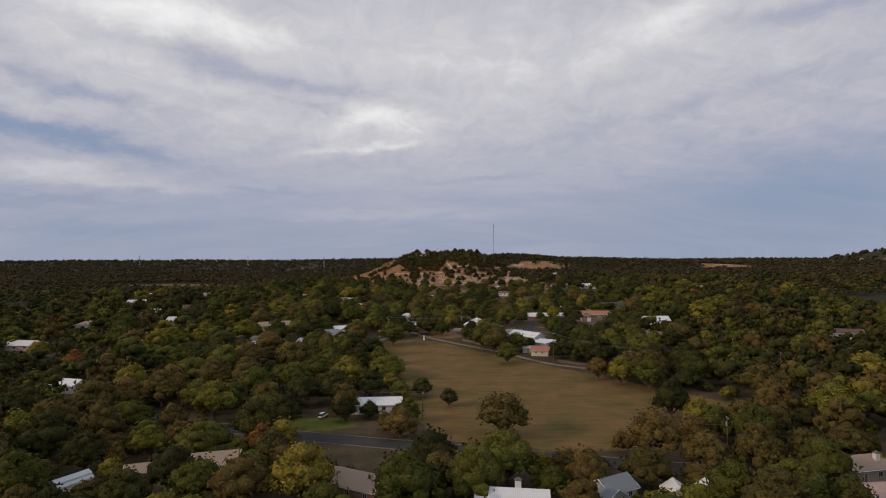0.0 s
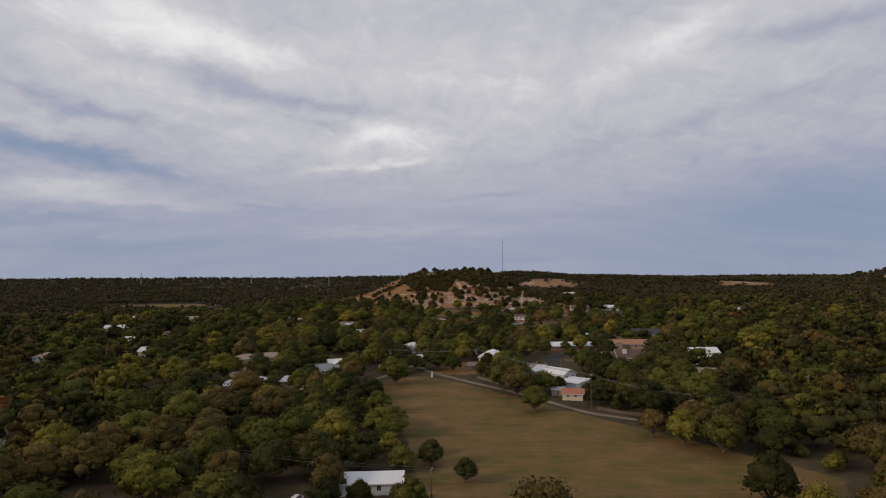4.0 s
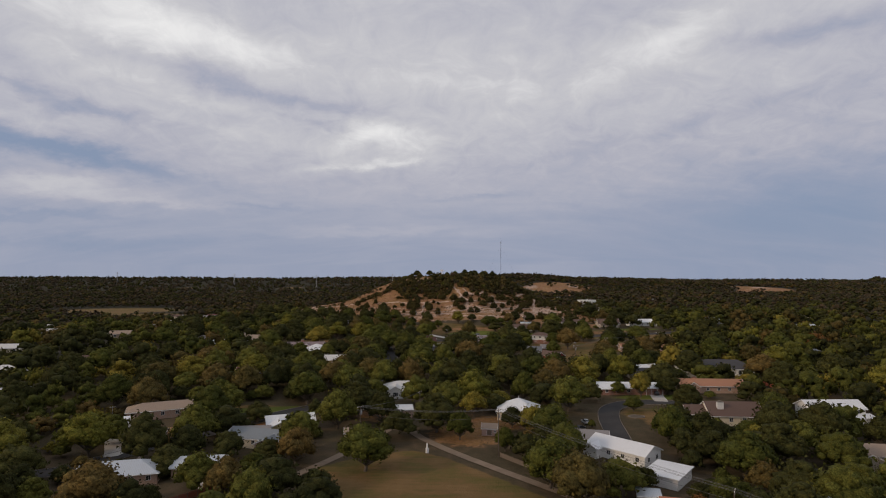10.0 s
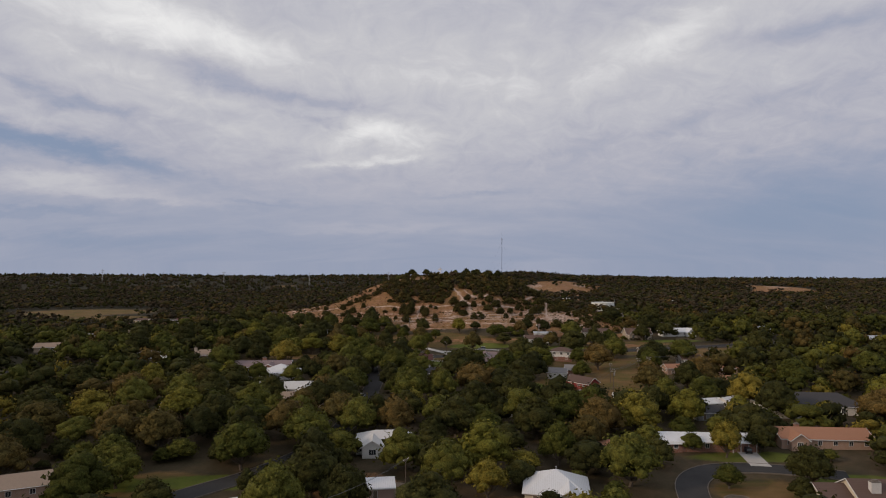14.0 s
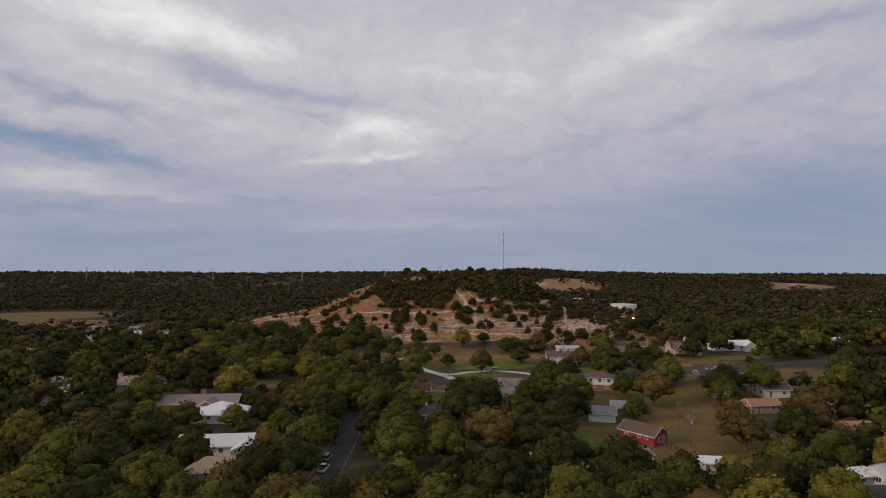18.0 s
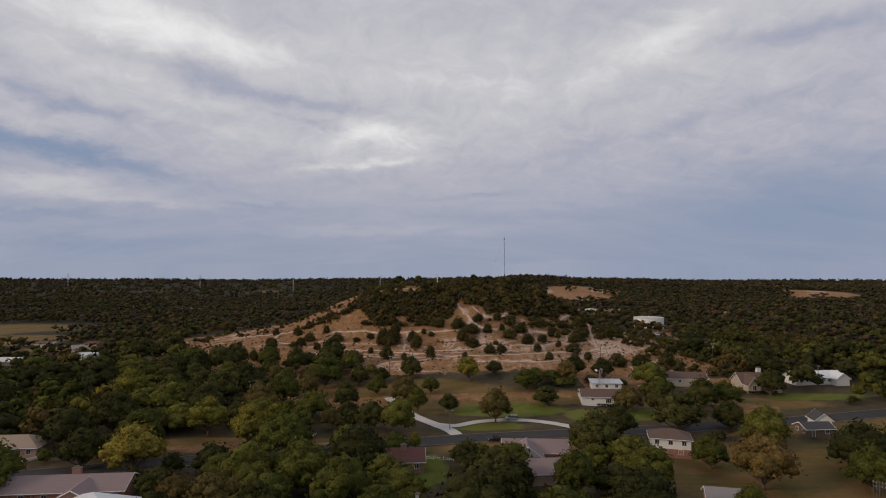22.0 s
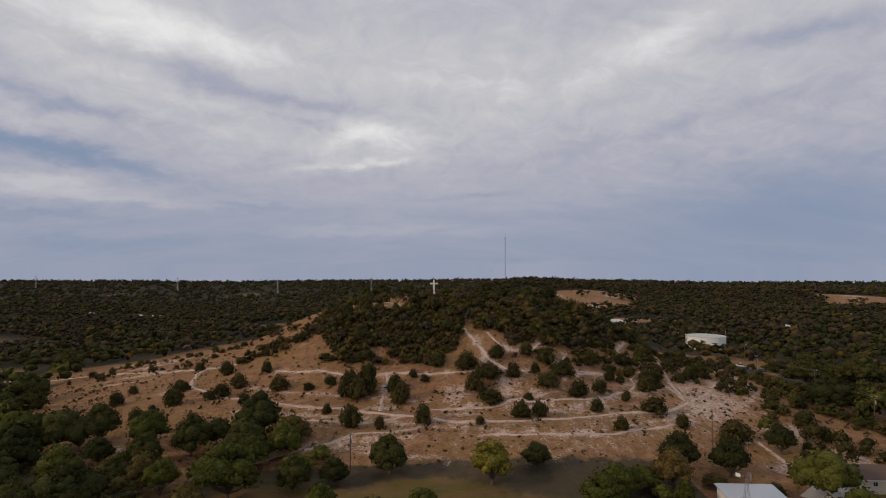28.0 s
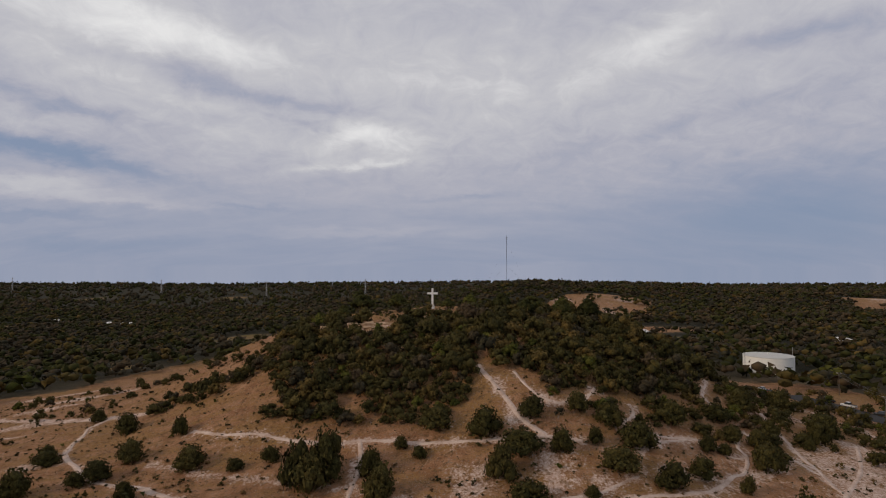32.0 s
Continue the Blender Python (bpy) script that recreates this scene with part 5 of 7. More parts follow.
house(275, 622, 4, 18, 9, 2.9, "gable", 2.0, S["white"], GREY_METAL, "white house with blue metal roof", clear=10)
house(106, 664, -6, 17, 8, 3.0, "gable", 2.0, S["cream"], R["brown"], "cream garage with long brown shingle roof below the hill", [("W", 0, 2.6, 2.2, 0.0, "garage"), ("S", -3, 1.0, 1.0, 1.2, "window"), ("S", 4, 1.0, 1.0, 1.2, "window")], name="garage", category="garage", clear=10)
FAR_HOMES = [(-210, 715, "tan"), (-227, 783, "pale"), (-266, 852, "grey"), (-276, 883, "maroon"), (-248, 677, "grey"), (-232, 700, "tan"), (-205, 760, "blue_grey"), (-285, 800, "pale"), (-330, 905, "brown"), (-452, 1443, "pale"), (-420, 1430, "pale"),
             (-300, 1500, "grey"), (-560, 1500, "pale"), (-390, 760, "pale"), (-350, 700, "tan"), (-310, 640, "pale"), (-240, 610, "tan"), (-270, 540, "pale"), (-220, 470, "pale"), (-200, 500, "brown"), (-180, 420, "pale"), (-230, 400, "tan"), (-225, 330, "pale")]
for i, (x, y, k) in enumerate(FAR_HOMES):
    house(x, y, (i * 37) % 40 - 20, 14 + i % 4 * 2, 9, 2.9, "hip" if i % 3 == 0 else "gable", 2.0, S[("white", "tan", "cream")[i % 3]], R[k], "distant house with %s roof among trees" % {"pale": "pale metal", "blue_grey": "blue-grey"}.get(k, k), [("S", -3, 1.4, 1.3, 0.9, "window"), ("S", 3, 1.4, 1.3, 0.9, "window")], clear=8)
    CLEAR.extend(((x * 0.985, y - 15, 11), (x * 0.97, y - 30, 9)))
FAR_HOMES_EAST = [(300, 560, "pale"), (330, 720, "grey"), (250, 420, "tan"), (240, 350, "brown"), (215, 300, "tan"), (190, 250, "red_tile"), (420, 900, "pale"), (560, 1100, "pale"), (310, 1050, "pale"), (640, 1300, "grey"), (180, 1120, "pale"), (1180, 1640, "pale"), (1300, 1700, "tan"), (1400, 1690, "pale"), (1240, 1760, "tan"), (170, 210, "tan")]
for i, (x, y, k) in enumerate(FAR_HOMES_EAST):
    house(x, y, (i * 53) % 50 - 25, 13 + i % 4 * 2, 9, 2.9, "gable" if i % 2 else "hip", 2.0, S[("white", "cream", "tan")[i % 3]], R[k], "distant house with %s roof in the woods" % {"pale": "pale metal", "red_tile": "red"}.get(k, k), [("S", -3, 1.4, 1.3, 0.9, "window"), ("S", 3, 1.4, 1.3, 0.9, "window")], clear=8)

# ---- water tank, cross and masts ----


def water_tank(x, y, r, h):
    e = thing("water_tank", pose(x, y, surf(x, y) - 0.3), "squat cream-white steel water tank with shallow cone roof", "water tank")
    bm = bmesh.new()
    n = 64
    prof = [(r, 0), (r, h * 0.33), (r + 0.03, h * 0.335), (r, h * 0.34), (r, h * 0.66), (r + 0.03, h * 0.665), (r, h * 0.67), (r, h)]
    rings = [[bm.verts.new((math.cos(i * math.tau / n) * q, math.sin(i * math.tau / n) * q, z)) for i in range(n)] for q, z in prof]
    for a, b in zip(rings[:-1], rings[1:]):
        for i in range(n):
            bm.faces.new((a[i], a[(i + 1) % n], b[(i + 1) % n], b[i]))
    part("tank_wall", bm, TANK_PAINT, e)
    bm = bmesh.new()
    a = [bm.verts.new((math.cos(i * math.tau / n) * (r + 0.15), math.sin(i * math.tau / n) * (r + 0.15), h)) for i in range(n)]
    a2 = [bm.verts.new((v.co.x, v.co.y, h + 0.15)) for v in a]
    top = bm.verts.new((0, 0, h + r * 0.06))
    for i in range(n):
        bm.faces.new((a[i], a[(i + 1) % n], a2[(i + 1) % n], a2[i]))
        bm.faces.new((a2[i], a2[(i + 1) % n], top))
    part("tank_roof", bm, mottled("tank_roof_paint", (0.42, 0.42, 0.39), (0.52, 0.52, 0.48), 0.7), e)
    bm = bmesh.new()
    tube(bm, (0, 0, h + r * 0.05), (0, 0, h + r * 0.06 + 0.9), 0.35, 0.35, 10)
    part("roof_vent", bm, TANK_PAINT, e)
    bm = bmesh.new()
    for dx in (-0.25, 0.25):
        tube(bm, (-r - 0.35, dx, 0), (-r - 0.35, dx, h + 1.2), 0.07, 0.07, 6)
    for k in range(int(h / 0.4)):
        tube(bm, (-r - 0.35, -0.25, k * 0.4 + 0.4), (-r - 0.35, 0.25, k * 0.4 + 0.4), 0.03, 0.03, 5)
    part("ladder", bm, STEEL, e)
    bm = bmesh.new()
    tube(bm, (r + 0.8, 0, 0), (r + 0.8, 0, h + 4.5), 0.14, 0.08, 8)
    part("antenna_mast", bm, STEEL, e)
    CLEAR.append((x, y, r + 1.5))


water_tank(180.5, 921, 12.6, 8.6)

bm = bmesh.new()
cross = thing("hilltop_cross", pose(-3, 843, surf(-3, 843) - 0.2), "tall weathered white stone cross on the hilltop", "cross")
bm = bmesh.new()
tube(bm, (0, 0, 0), (0, 0, 2.0), 1.05, 0.62, 4)
part("plinth", bm, mottled("cross_stone", (0.58, 0.56, 0.52), (0.74, 0.73, 0.70), 0.85, scale=0.8, fine=4.0, bump_k=0.6), cross)
CROSS_WHITE = mottled("cross_white", (0.66, 0.66, 0.65), (0.82, 0.82, 0.81), 0.8, scale=1.2, fine=5.0)
part("shaft", boxes((-0.42, -0.38, 1.8, 0.42, 0.38, 8.6)), CROSS_WHITE, cross)
part("crossbar", boxes((-2.15, -0.34, 6.1, -0.424, 0.34, 6.9), (0.424, -0.34, 6.1, 2.15, 0.34, 6.9)), CROSS_WHITE, cross)
CLEAR.append((-3, 838, 5))


def ledge(x, y, length, high, turn, seed):
    """A broken shelf of rock: uneven blocks side by side."""
    rng = random.Random(seed)
    e = thing("rock_ledge", pose(x, y, surf(x, y) - 0.4, 0, 0, turn), "pale orange limestone ledge breaking out of the slope", "rock")
    u = -length / 2
    while u < length / 2:
        w = rng.uniform(1.4, 3.6)
        bm = bmesh.new()
        h = high * rng.uniform(0.75, 1.0)
        box(bm, u, -rng.uniform(0.2, 1.0), 0, u + w, 2.5, h)
        bmesh.ops.bevel(bm, geom=bm.edges[:], offset=0.22, segments=1, affect="EDGES")
        for v in bm.verts:
            v.co += Vector((rng.uniform(-0.25, 0.25), rng.uniform(-0.4, 0.3), rng.uniform(-0.28, 0.22)))
        part("boulder", bm, ROCK, e)
        u += w * 0.93


ledge(-23, 791, 15, 1.9, 4, 1)
ledge(-20, 787.5, 10, 1.3, -5, 5)
ledge(-28, 786, 6, 1.1, 14, 6)
ledge(-36, 796, 8, 1.8, 22, 2)
ledge(-8, 800, 7, 1.2, -6, 3)
ledge(16, 788, 5, 1.0, 8, 4)


def lattice(bm, w0, w1, h, n, legs, r):
    ring = lambda w, z: [Vector((math.cos(k * math.tau / legs + 0.5) * w, math.sin(k * math.tau / legs + 0.5) * w, z)) for k in range(legs)]
    for i in range(n):
        a, b = ring(w0 + (w1 - w0) * i / n, h * i / n), ring(w0 + (w1 - w0) * (i + 1) / n, h * (i + 1) / n)
        for k in range(legs):
            tube(bm, a[k], b[k], r, r, 4, False)
            tube(bm, a[k], b[(k + 1) % legs], r * 0.6, r * 0.6, 3, False)
            tube(bm, a[k], a[(k + 1) % legs], r * 0.6, r * 0.6, 3, False)


MAST_TOP = 141.0
mz = surf(176, 2032)
mast = thing("radio_mast", pose(176, 2032, mz), "tall thin guyed lattice radio mast on the far ridge", "mast")
bm = bmesh.new()
lattice(bm, 0.55, 0.55, MAST_TOP - mz, 26, 3, 0.11)
part("lattice", bm, DARK_METAL, mast)
bm = bmesh.new()
tube(bm, (0, 0, MAST_TOP - mz), (0, 0, MAST_TOP - mz + 14), 0.14, 0.06, 6)
part("aerial", bm, DARK_METAL, mast)
bm = bmesh.new()
for k in range(3):
    a = k * math.tau / 3
    tube(bm, (math.cos(a) * 1.7, math.sin(a) * 1.7, MAST_TOP - mz - 7), (math.cos(a) * 1.7, math.sin(a) * 1.7, MAST_TOP - mz - 1), 0.35, 0.35, 6)
part("antenna_panel", bm, STEEL, mast)
for k in range(3):
    bm = bmesh.new()
    a = k * math.tau / 3 + 0.4
    for f in (0.45, 0.9):
        tube(bm, (0, 0, (MAST_TOP - mz) * f), (math.cos(a) * 60, math.sin(a) * 60, 0), 0.04, 0.04, 3, False)
    part("guy_wire", bm, WIRE, mast)
for x, y in ((-1115, 2205), (-690, 2130), (-405, 2060), (-160, 2010)):
    e = thing("pylon", pose(x, y, surf(x, y)), "distant steel lattice power pylon", "pylon", "pylons on the skyline")
    bm = bmesh.new()
    lattice(bm, 2.6, 0.5, 40, 8, 4, 0.16)
    part("tower", bm, STEEL, e)
    for z in (30, 36):
        part("crossarm", boxes((-6, -0.25, z, 6, 0.25, z + 0.5)), STEEL, e)

# ---- poles and wires ----
POLES = {}


def utility_pole(key, x, y, high, turn, transformer=False, arms=1):
    e = thing("utility_pole", pose(x, y, surf(x, y), 0, 0, turn), "weathered wooden utility pole with crossarm" + (" and grey transformer" if transformer else ""), "utility pole", "utility poles")
    bm = bmesh.new()
    tube(bm, (0, 0, -1), (0, 0, high), 0.17, 0.11, 10)
    part("pole", bm, POLE_WOOD, e)
    for k in range(arms):
        z = high - 0.35 - k * 0.9
        arm = part("crossarm", boxes((-1.25, -0.16, z, 1.25, -0.05, z + 0.13)), POLE_WOOD, e)
        for u in (-1.1, -0.55, 0.55, 1.1):
            bm = bmesh.new()
            tube(bm, (u, -0.1, z + 0.13), (u, -0.1, z + 0.36), 0.06, 0.045, 7)
            part("insulator", bm, TRIM, arm)
        bm = bmesh.new()
        for u in (-0.8, 0.8):
            tube(bm, (u, -0.08, z), (0, -0.1, z - 0.7), 0.02, 0.02, 4)
        part("brace", bm, STEEL, e)
    if transformer:
        bm = bmesh.new()
        tube(bm, (0.42, 0, high - 2.6), (0.42, 0, high - 1.5), 0.30, 0.30, 12)
        tube(bm, (0.42, 0, high - 1.5), (0.42, 0, high - 1.25), 0.08, 0.05, 6)
        part("transformer", bm, STEEL, e)
    POLES[key] = (x, y, surf(x, y) + high, turn)
    CLEAR.append((x, y - 1, 1.5))


def wires(a, b, offsets, drop=1.2, dz=0.0):
    xa, ya, za, ta = POLES[a]
    xb, yb, zb, tb = POLES[b]
    for u in offsets:
        bm = bmesh.new()
        p = Vector((xa + math.cos(radians(ta)) * u, ya + math.sin(radians(ta)) * u, za + dz))
        q = Vector((xb + math.cos(radians(tb)) * u, yb + math.sin(radians(tb)) * u, zb + dz))
        prev = p
        for k in range(1, 13):
            t = k / 12
            c = p.lerp(q, t) - Vector((0, 0, drop * 4 * t * (1 - t)))
            tube(bm, prev, c, 0.028, 0.028, 4, False)
            prev = c
        bmesh.ops.remove_doubles(bm, verts=bm.verts[:], dist=0.02)
        me = bpy.data.meshes.new("power_line")
        bm.to_mesh(me)
        bm.free()
        me.materials.append(WIRE)
        tagged(new("power_line", me), "thin sagging power line strung between wooden poles", "power line", "power lines")


for key, x, y, high, turn, tr, arms in (("C", -27, 357, 13.6, 40, True, 2), ("M", 16.5, 350, 14.6, 50, True, 2), ("E", 59, 288, 14.6, 60, False, 1), ("E2", 92, 274, 10, 75, False, 1), ("E3", 154, 262, 10, 80, False, 1), ("Q", 154, 306, 10, 30, True, 1),
                                        ("A1", 87, 170, 9, 80, True, 1), ("A2", -1, 201, 9, 78, False, 1), ("A3", -70, 222, 9, 75, False, 1), ("R0", 52.5, 476, 9.2, -40, False, 1), ("R", 73.6, 503, 10, -45, True, 2), ("S1", 93.4, 530, 9.5, -45, False, 2), ("S2", 99, 533, 9.5, -45, False, 2), ("N1", 77.3, 521, 9, 40, False, 1),
                                        ("T1", -37, 571, 8.5, 75, False, 1), ("T2", -76, 637, 9, 70, True, 1), ("T3", -24, 672, 9.5, 70, True, 1), ("T4", 75, 685, 11, 80, False, 1), ("U1", 162, 659, 8.5, 10, False, 1), ("U2", 140, 711, 9.5, 0, True, 1), ("U3", 150, 757, 9.5, 0, False, 1), ("U4", 142.6, 787, 9.8, 0, True, 1), ("U5", 168, 846, 9.5, 0, False, 1), ("U6", 141, 562, 8.5, 0, False, 1), ("V1", -9.4, 394, 9.2, 60, False, 1), ("V2", 2, 603, 6.5, 0, False, 1)):
    utility_pole(key, x, y, high, turn, tr, arms)
for a, b in (("C", "M"), ("M", "E"), ("E", "E2"), ("E2", "E3"), ("A1", "A2"), ("A2", "A3"), ("R0", "R"), ("R", "S1"), ("S2", "U6"), ("T2", "T3"), ("T3", "T4"), ("U1", "U2"), ("U2", "U3"), ("U3", "U4"), ("U4", "U5"), ("V1", "C"), ("R", "N1")):
    wires(a, b, (-1.1, -0.55, 0.55, 1.1) if a in "CMER" else (-1.1, 1.1))
for a, b in (("C", "M"), ("M", "E"), ("A1", "A2")):
    wires(a, b, (0.1,), 1.6, -2.2)
for x, y, h in ((-188, 384, 11), (-109, 362, 12), (75, 666, 9), (84, 297, 9.5)):
    e = thing("tv_antenna_mast", pose(x, y, surf(x, y), 0, 0, 20), "thin steel television aerial on a tall pipe", "antenna")
    bm = bmesh.new()
    tube(bm, (0, 0, -0.5), (0, 0, h), 0.07, 0.04, 6)
    part("pipe", bm, STEEL, e)
    bm = bmesh.new()
    tube(bm, (-1.0, 0, h - 0.2), (1.0, 0, h - 0.2), 0.03, 0.03, 5)
    for k in range(7):
        u = -0.9 + k * 0.3
        tube(bm, (u, -0.5 - 0.06 * k, h - 0.2), (u, 0.5 + 0.06 * k, h - 0.2), 0.02, 0.02, 4)
    part("aerial", bm, STEEL, e)

# ---- vehicles ----


def car(x, y, turn, paint_mat, kind, label):
    e = thing(kind, pose(x, y, surf(x, y) + 0.14, 0, 0, turn), label, "car" if kind != "pickup" else "truck")
    L, W = (5.4, 1.9) if kind == "pickup" else (4.6, 1.8)
    low = [(-L / 2, 0.38), (-L / 2 + 0.05, 0.85), (-L / 2 + 0.25, 0.95), (L / 2 - 1.3, 0.98), (L / 2 - 0.25, 0.85), (L / 2, 0.62), (L / 2, 0.35)]
    if kind == "pickup":
        cab = [(-0.6, 0.96), (-0.45, 1.7), (0.75, 1.72), (1.35, 0.98)]
    elif kind == "suv":
        cab = [(-L / 2 + 0.12, 0.94), (-L / 2 + 0.35, 1.62), (0.55, 1.68), (1.25, 0.97)]
    else:
        cab = [(-L / 2 + 0.75, 0.94), (-L / 2 + 1.35, 1.42), (0.35, 1.45), (1.15, 0.96)]

    def profile(pts, w0, w1, z_lo, z_hi):
        bm = bmesh.new()
        sides = []
        for s in (-1, 1):
            sides.append([bm.verts.new((u, s * (w0 + (w1 - w0) * (z - z_lo) / (z_hi - z_lo)), z)) for u, z in pts])
        bm.faces.new(sides[0])
        bm.faces.new(sides[1][::-1])
        n = len(pts)
        for i in range(n):
            bm.faces.new((sides[0][i], sides[1][i], sides[1][(i + 1) % n], sides[0][(i + 1) % n]))
        bmesh.ops.recalc_face_normals(bm, faces=bm.faces[:])
        return bm

    bm = profile(low, W / 2, W / 2 - 0.06, 0.35, 0.98)
    bmesh.ops.bevel(bm, geom=bm.edges[:], offset=0.05, segments=2, affect="EDGES")
    body = part("body", bm, paint_mat, e)
    part("cabin_glass", profile(cab, W / 2 - 0.08, W / 2 - 0.28, 0.94, 1.7), GLASS, e, "dark tinted windows")
    top = max(z for _, z in cab)
    us = [u for u, z in cab if z > 1.3]
    bm = boxes((us[0] - 0.03, -W / 2 + 0.26, top - 0.02, us[1] + 0.05, W / 2 - 0.26, top + 0.05))
    bmesh.ops.bevel(bm, geom=bm.edges[:], offset=0.02, segments=1, affect="EDGES")
    part("roof_panel", bm, paint_mat, e)
    if kind == "pickup":
        part("load_bed", boxes((-L / 2 + 0.15, -W / 2 + 0.2, 0.9, -0.75, W / 2 - 0.2, 0.99)), RUBBER, e)
    for u in (-L / 2 + 0.85, L / 2 - 0.9):
        for s in (-1, 1):
            bm = bmesh.new()
            tube(bm, (u, s * (W / 2 - 0.2), 0.2), (u, s * (W / 2 + 0.02), 0.2), 0.34, 0.34, 16)
            wheel = part("wheel", bm, RUBBER, e)
            bm = bmesh.new()
            tube(bm, (u, s * (W / 2 + 0.0), 0.2), (u, s * (W / 2 + 0.035), 0.2), 0.21, 0.19, 12)
            part("rim", bm, STEEL, wheel)
    for s in (-1, 1):
        part("headlight", boxes((L / 2 - 0.06, s * 0.6 - 0.18, 0.62, L / 2 + 0.02, s * 0.6 + 0.18, 0.76)), TRIM, body)
        part("tail_light", boxes((-L / 2 - 0.02, s * 0.7 - 0.12, 0.7, -L / 2 + 0.06, s * 0.7 + 0.12, 0.86)), CAR_RED, body)
    CLEAR.append((x, y - 3, 4))


car(-35, 203, 75, CAR_WHITE, "suv", "white sport utility car parked under trees beside the street")
car(24, 613, 178, CAR_SILVER, "suv", "silver hatchback on the pale loop driveway")
car(16.5, 590, 184, CAR_BLACK, "pickup", "black pickup truck parked along the main street")
car(51, 383, 100, CAR_SILVER, "sedan", "silver sedan parked by the bending lane")
car(47.5, 376, 40, CAR_BLACK, "sedan", "black sedan parked on a gravel pad")
car(91, 424, 85, CAR_BLACK, "suv", "dark car parked under the open carport")
car(-33.4, 487, 84, CAR_WHITE, "pickup", "white pickup truck on the shaded side street")
car(-34, 496, 84, CAR_SILVER, "suv", "grey van parked behind a pickup")
car(-150, 318, 30, CAR_BLACK, "sedan", "dark sedan beside a brick house")
car(-127, 346, 50, CAR_WHITE, "suv", "white car half hidden by trees")
car(145.5, 820, 112, CAR_BLACK, "pickup", "black pickup truck in the roadside lot below the tank")
car(148.5, 812.5, 112, CAR_WHITE, "pickup", "white pickup truck in the roadside lot below the tank")
car(138, 846, 96, CAR_RED, "sedan", "red sedan parked on the tank road")
car(139.5, 853.5, 88, CAR_SILVER, "sedan", "silver sedan parked at the far end of the tank road")
car(152.5, 802, 140, CAR_BLACK, "suv", "dark car leaving the roadside lot")
car(-146, 579, 5, CAR_WHITE, "pickup", "white pickup truck in an open carport")
car(104, 335, 15, CAR_BLACK, "pickup", "dark pickup truck on a shaded street")
car(82, 1120, 10, CAR_WHITE, "suv", "white camper van in a far clearing")

# ---- fences ----


def fence(pts, high, mat, label, gap=0.02, board=0.14, rails=True, post_mat=None):
    e = thing("fence", pose(0, 0, 0), label, "fence")
    board_mesh = []
    for k in range(3):
        bm = boxes((-board / 2, 0.03, 0.05, board / 2, 0.06, high - k * 0.03))
        me = bpy.data.meshes.new("board")
        bm.to_mesh(me)
        bm.free()
        me.materials.append(mat)
        board_mesh.append(me)
    for (x0, y0), (x1, y1) in zip(pts[:-1], pts[1:]):
        L = math.hypot(x1 - x0, y1 - y0)
        a = math.degrees(math.atan2(y1 - y0, x1 - x0))
        n = max(1, int(L / 2.4))
        for k in range(n + 1):
            x, y = x0 + (x1 - x0) * k / n, y0 + (y1 - y0) * k / n
            bm = boxes((-0.06, -0.06, -0.4, 0.06, 0.06, high + 0.12))
            bm.transform(pose(x, y, surf(x, y), 0, 0, a))
            part("post", bm, post_mat or mat, e)
            if k < n:
                step = L / n
                m = int(step / (board + gap))
                for i in range(m):
                    u = 0.05 + i * (board + gap)
                    px, py = x + math.cos(radians(a)) * u, y + math.sin(radians(a)) * u
                    o = new("board", board_mesh[i % 3])
                    o.parent = e
                    o.matrix_basis = pose(px, py, surf(px, py), 0, 0, a)
                if rails:
                    bm = bmesh.new()
                    for z in (0.3, high - 0.3):
                        px, py = x + (x1 - x0) / n, y + (y1 - y0) / n
                        tube(bm, (x, y, surf(x, y) + z), (px, py, surf(px, py) + z), 0.04, 0.04, 4)
                    part("rail", bm, post_mat or mat, e)


fence([(-73, 309), (-67, 316), (-60, 324)], 1.9, RED_WOOD, "dark red panel fence with pale posts along the alley", post_mat=WOOD)
fence([(17, 350), (22, 343.5), (27, 337)], 1.5, WOOD, "weathered grey plank fence along the gravel track")
fence([(133, 437), (139, 441), (147, 440), (148, 432)], 2.0, RED_WOOD, "orange-stained board fence behind a brick house")
fence([(-140, 564), (-128, 569), (-119, 573), (-116, 579)], 1.1, TRIM, "low white picket fence along the street", gap=0.08, board=0.09)
fence([(-126, 258), (-115, 254), (-103, 250)], 1.5, RED_WOOD, "rusty red wire-and-board pen fence", gap=0.35, board=0.05)
fence([(86, 640), (89, 628), (94, 614)], 1.3, DARK_METAL, "dark metal fence beside a green lawn", gap=0.10, board=0.03)
fence([(76, 380), (80, 377), (84, 379)], 1.4, WOOD, "short grey plank fence round a yard")
fence([(62, 291), (70, 284), (78, 280)], 1.4, WOOD, "leaning brown plank fence beside the track", gap=0.10)
fence([(-6, 575), (8, 572)], 1.0, TRIM, "low white rail fence behind a brick house", gap=0.5, board=0.08)
fence([(52, 492), (66, 500), (78, 512)], 1.2, WOOD, "thin wire and post fence across a dry yard", gap=1.2, board=0.05)


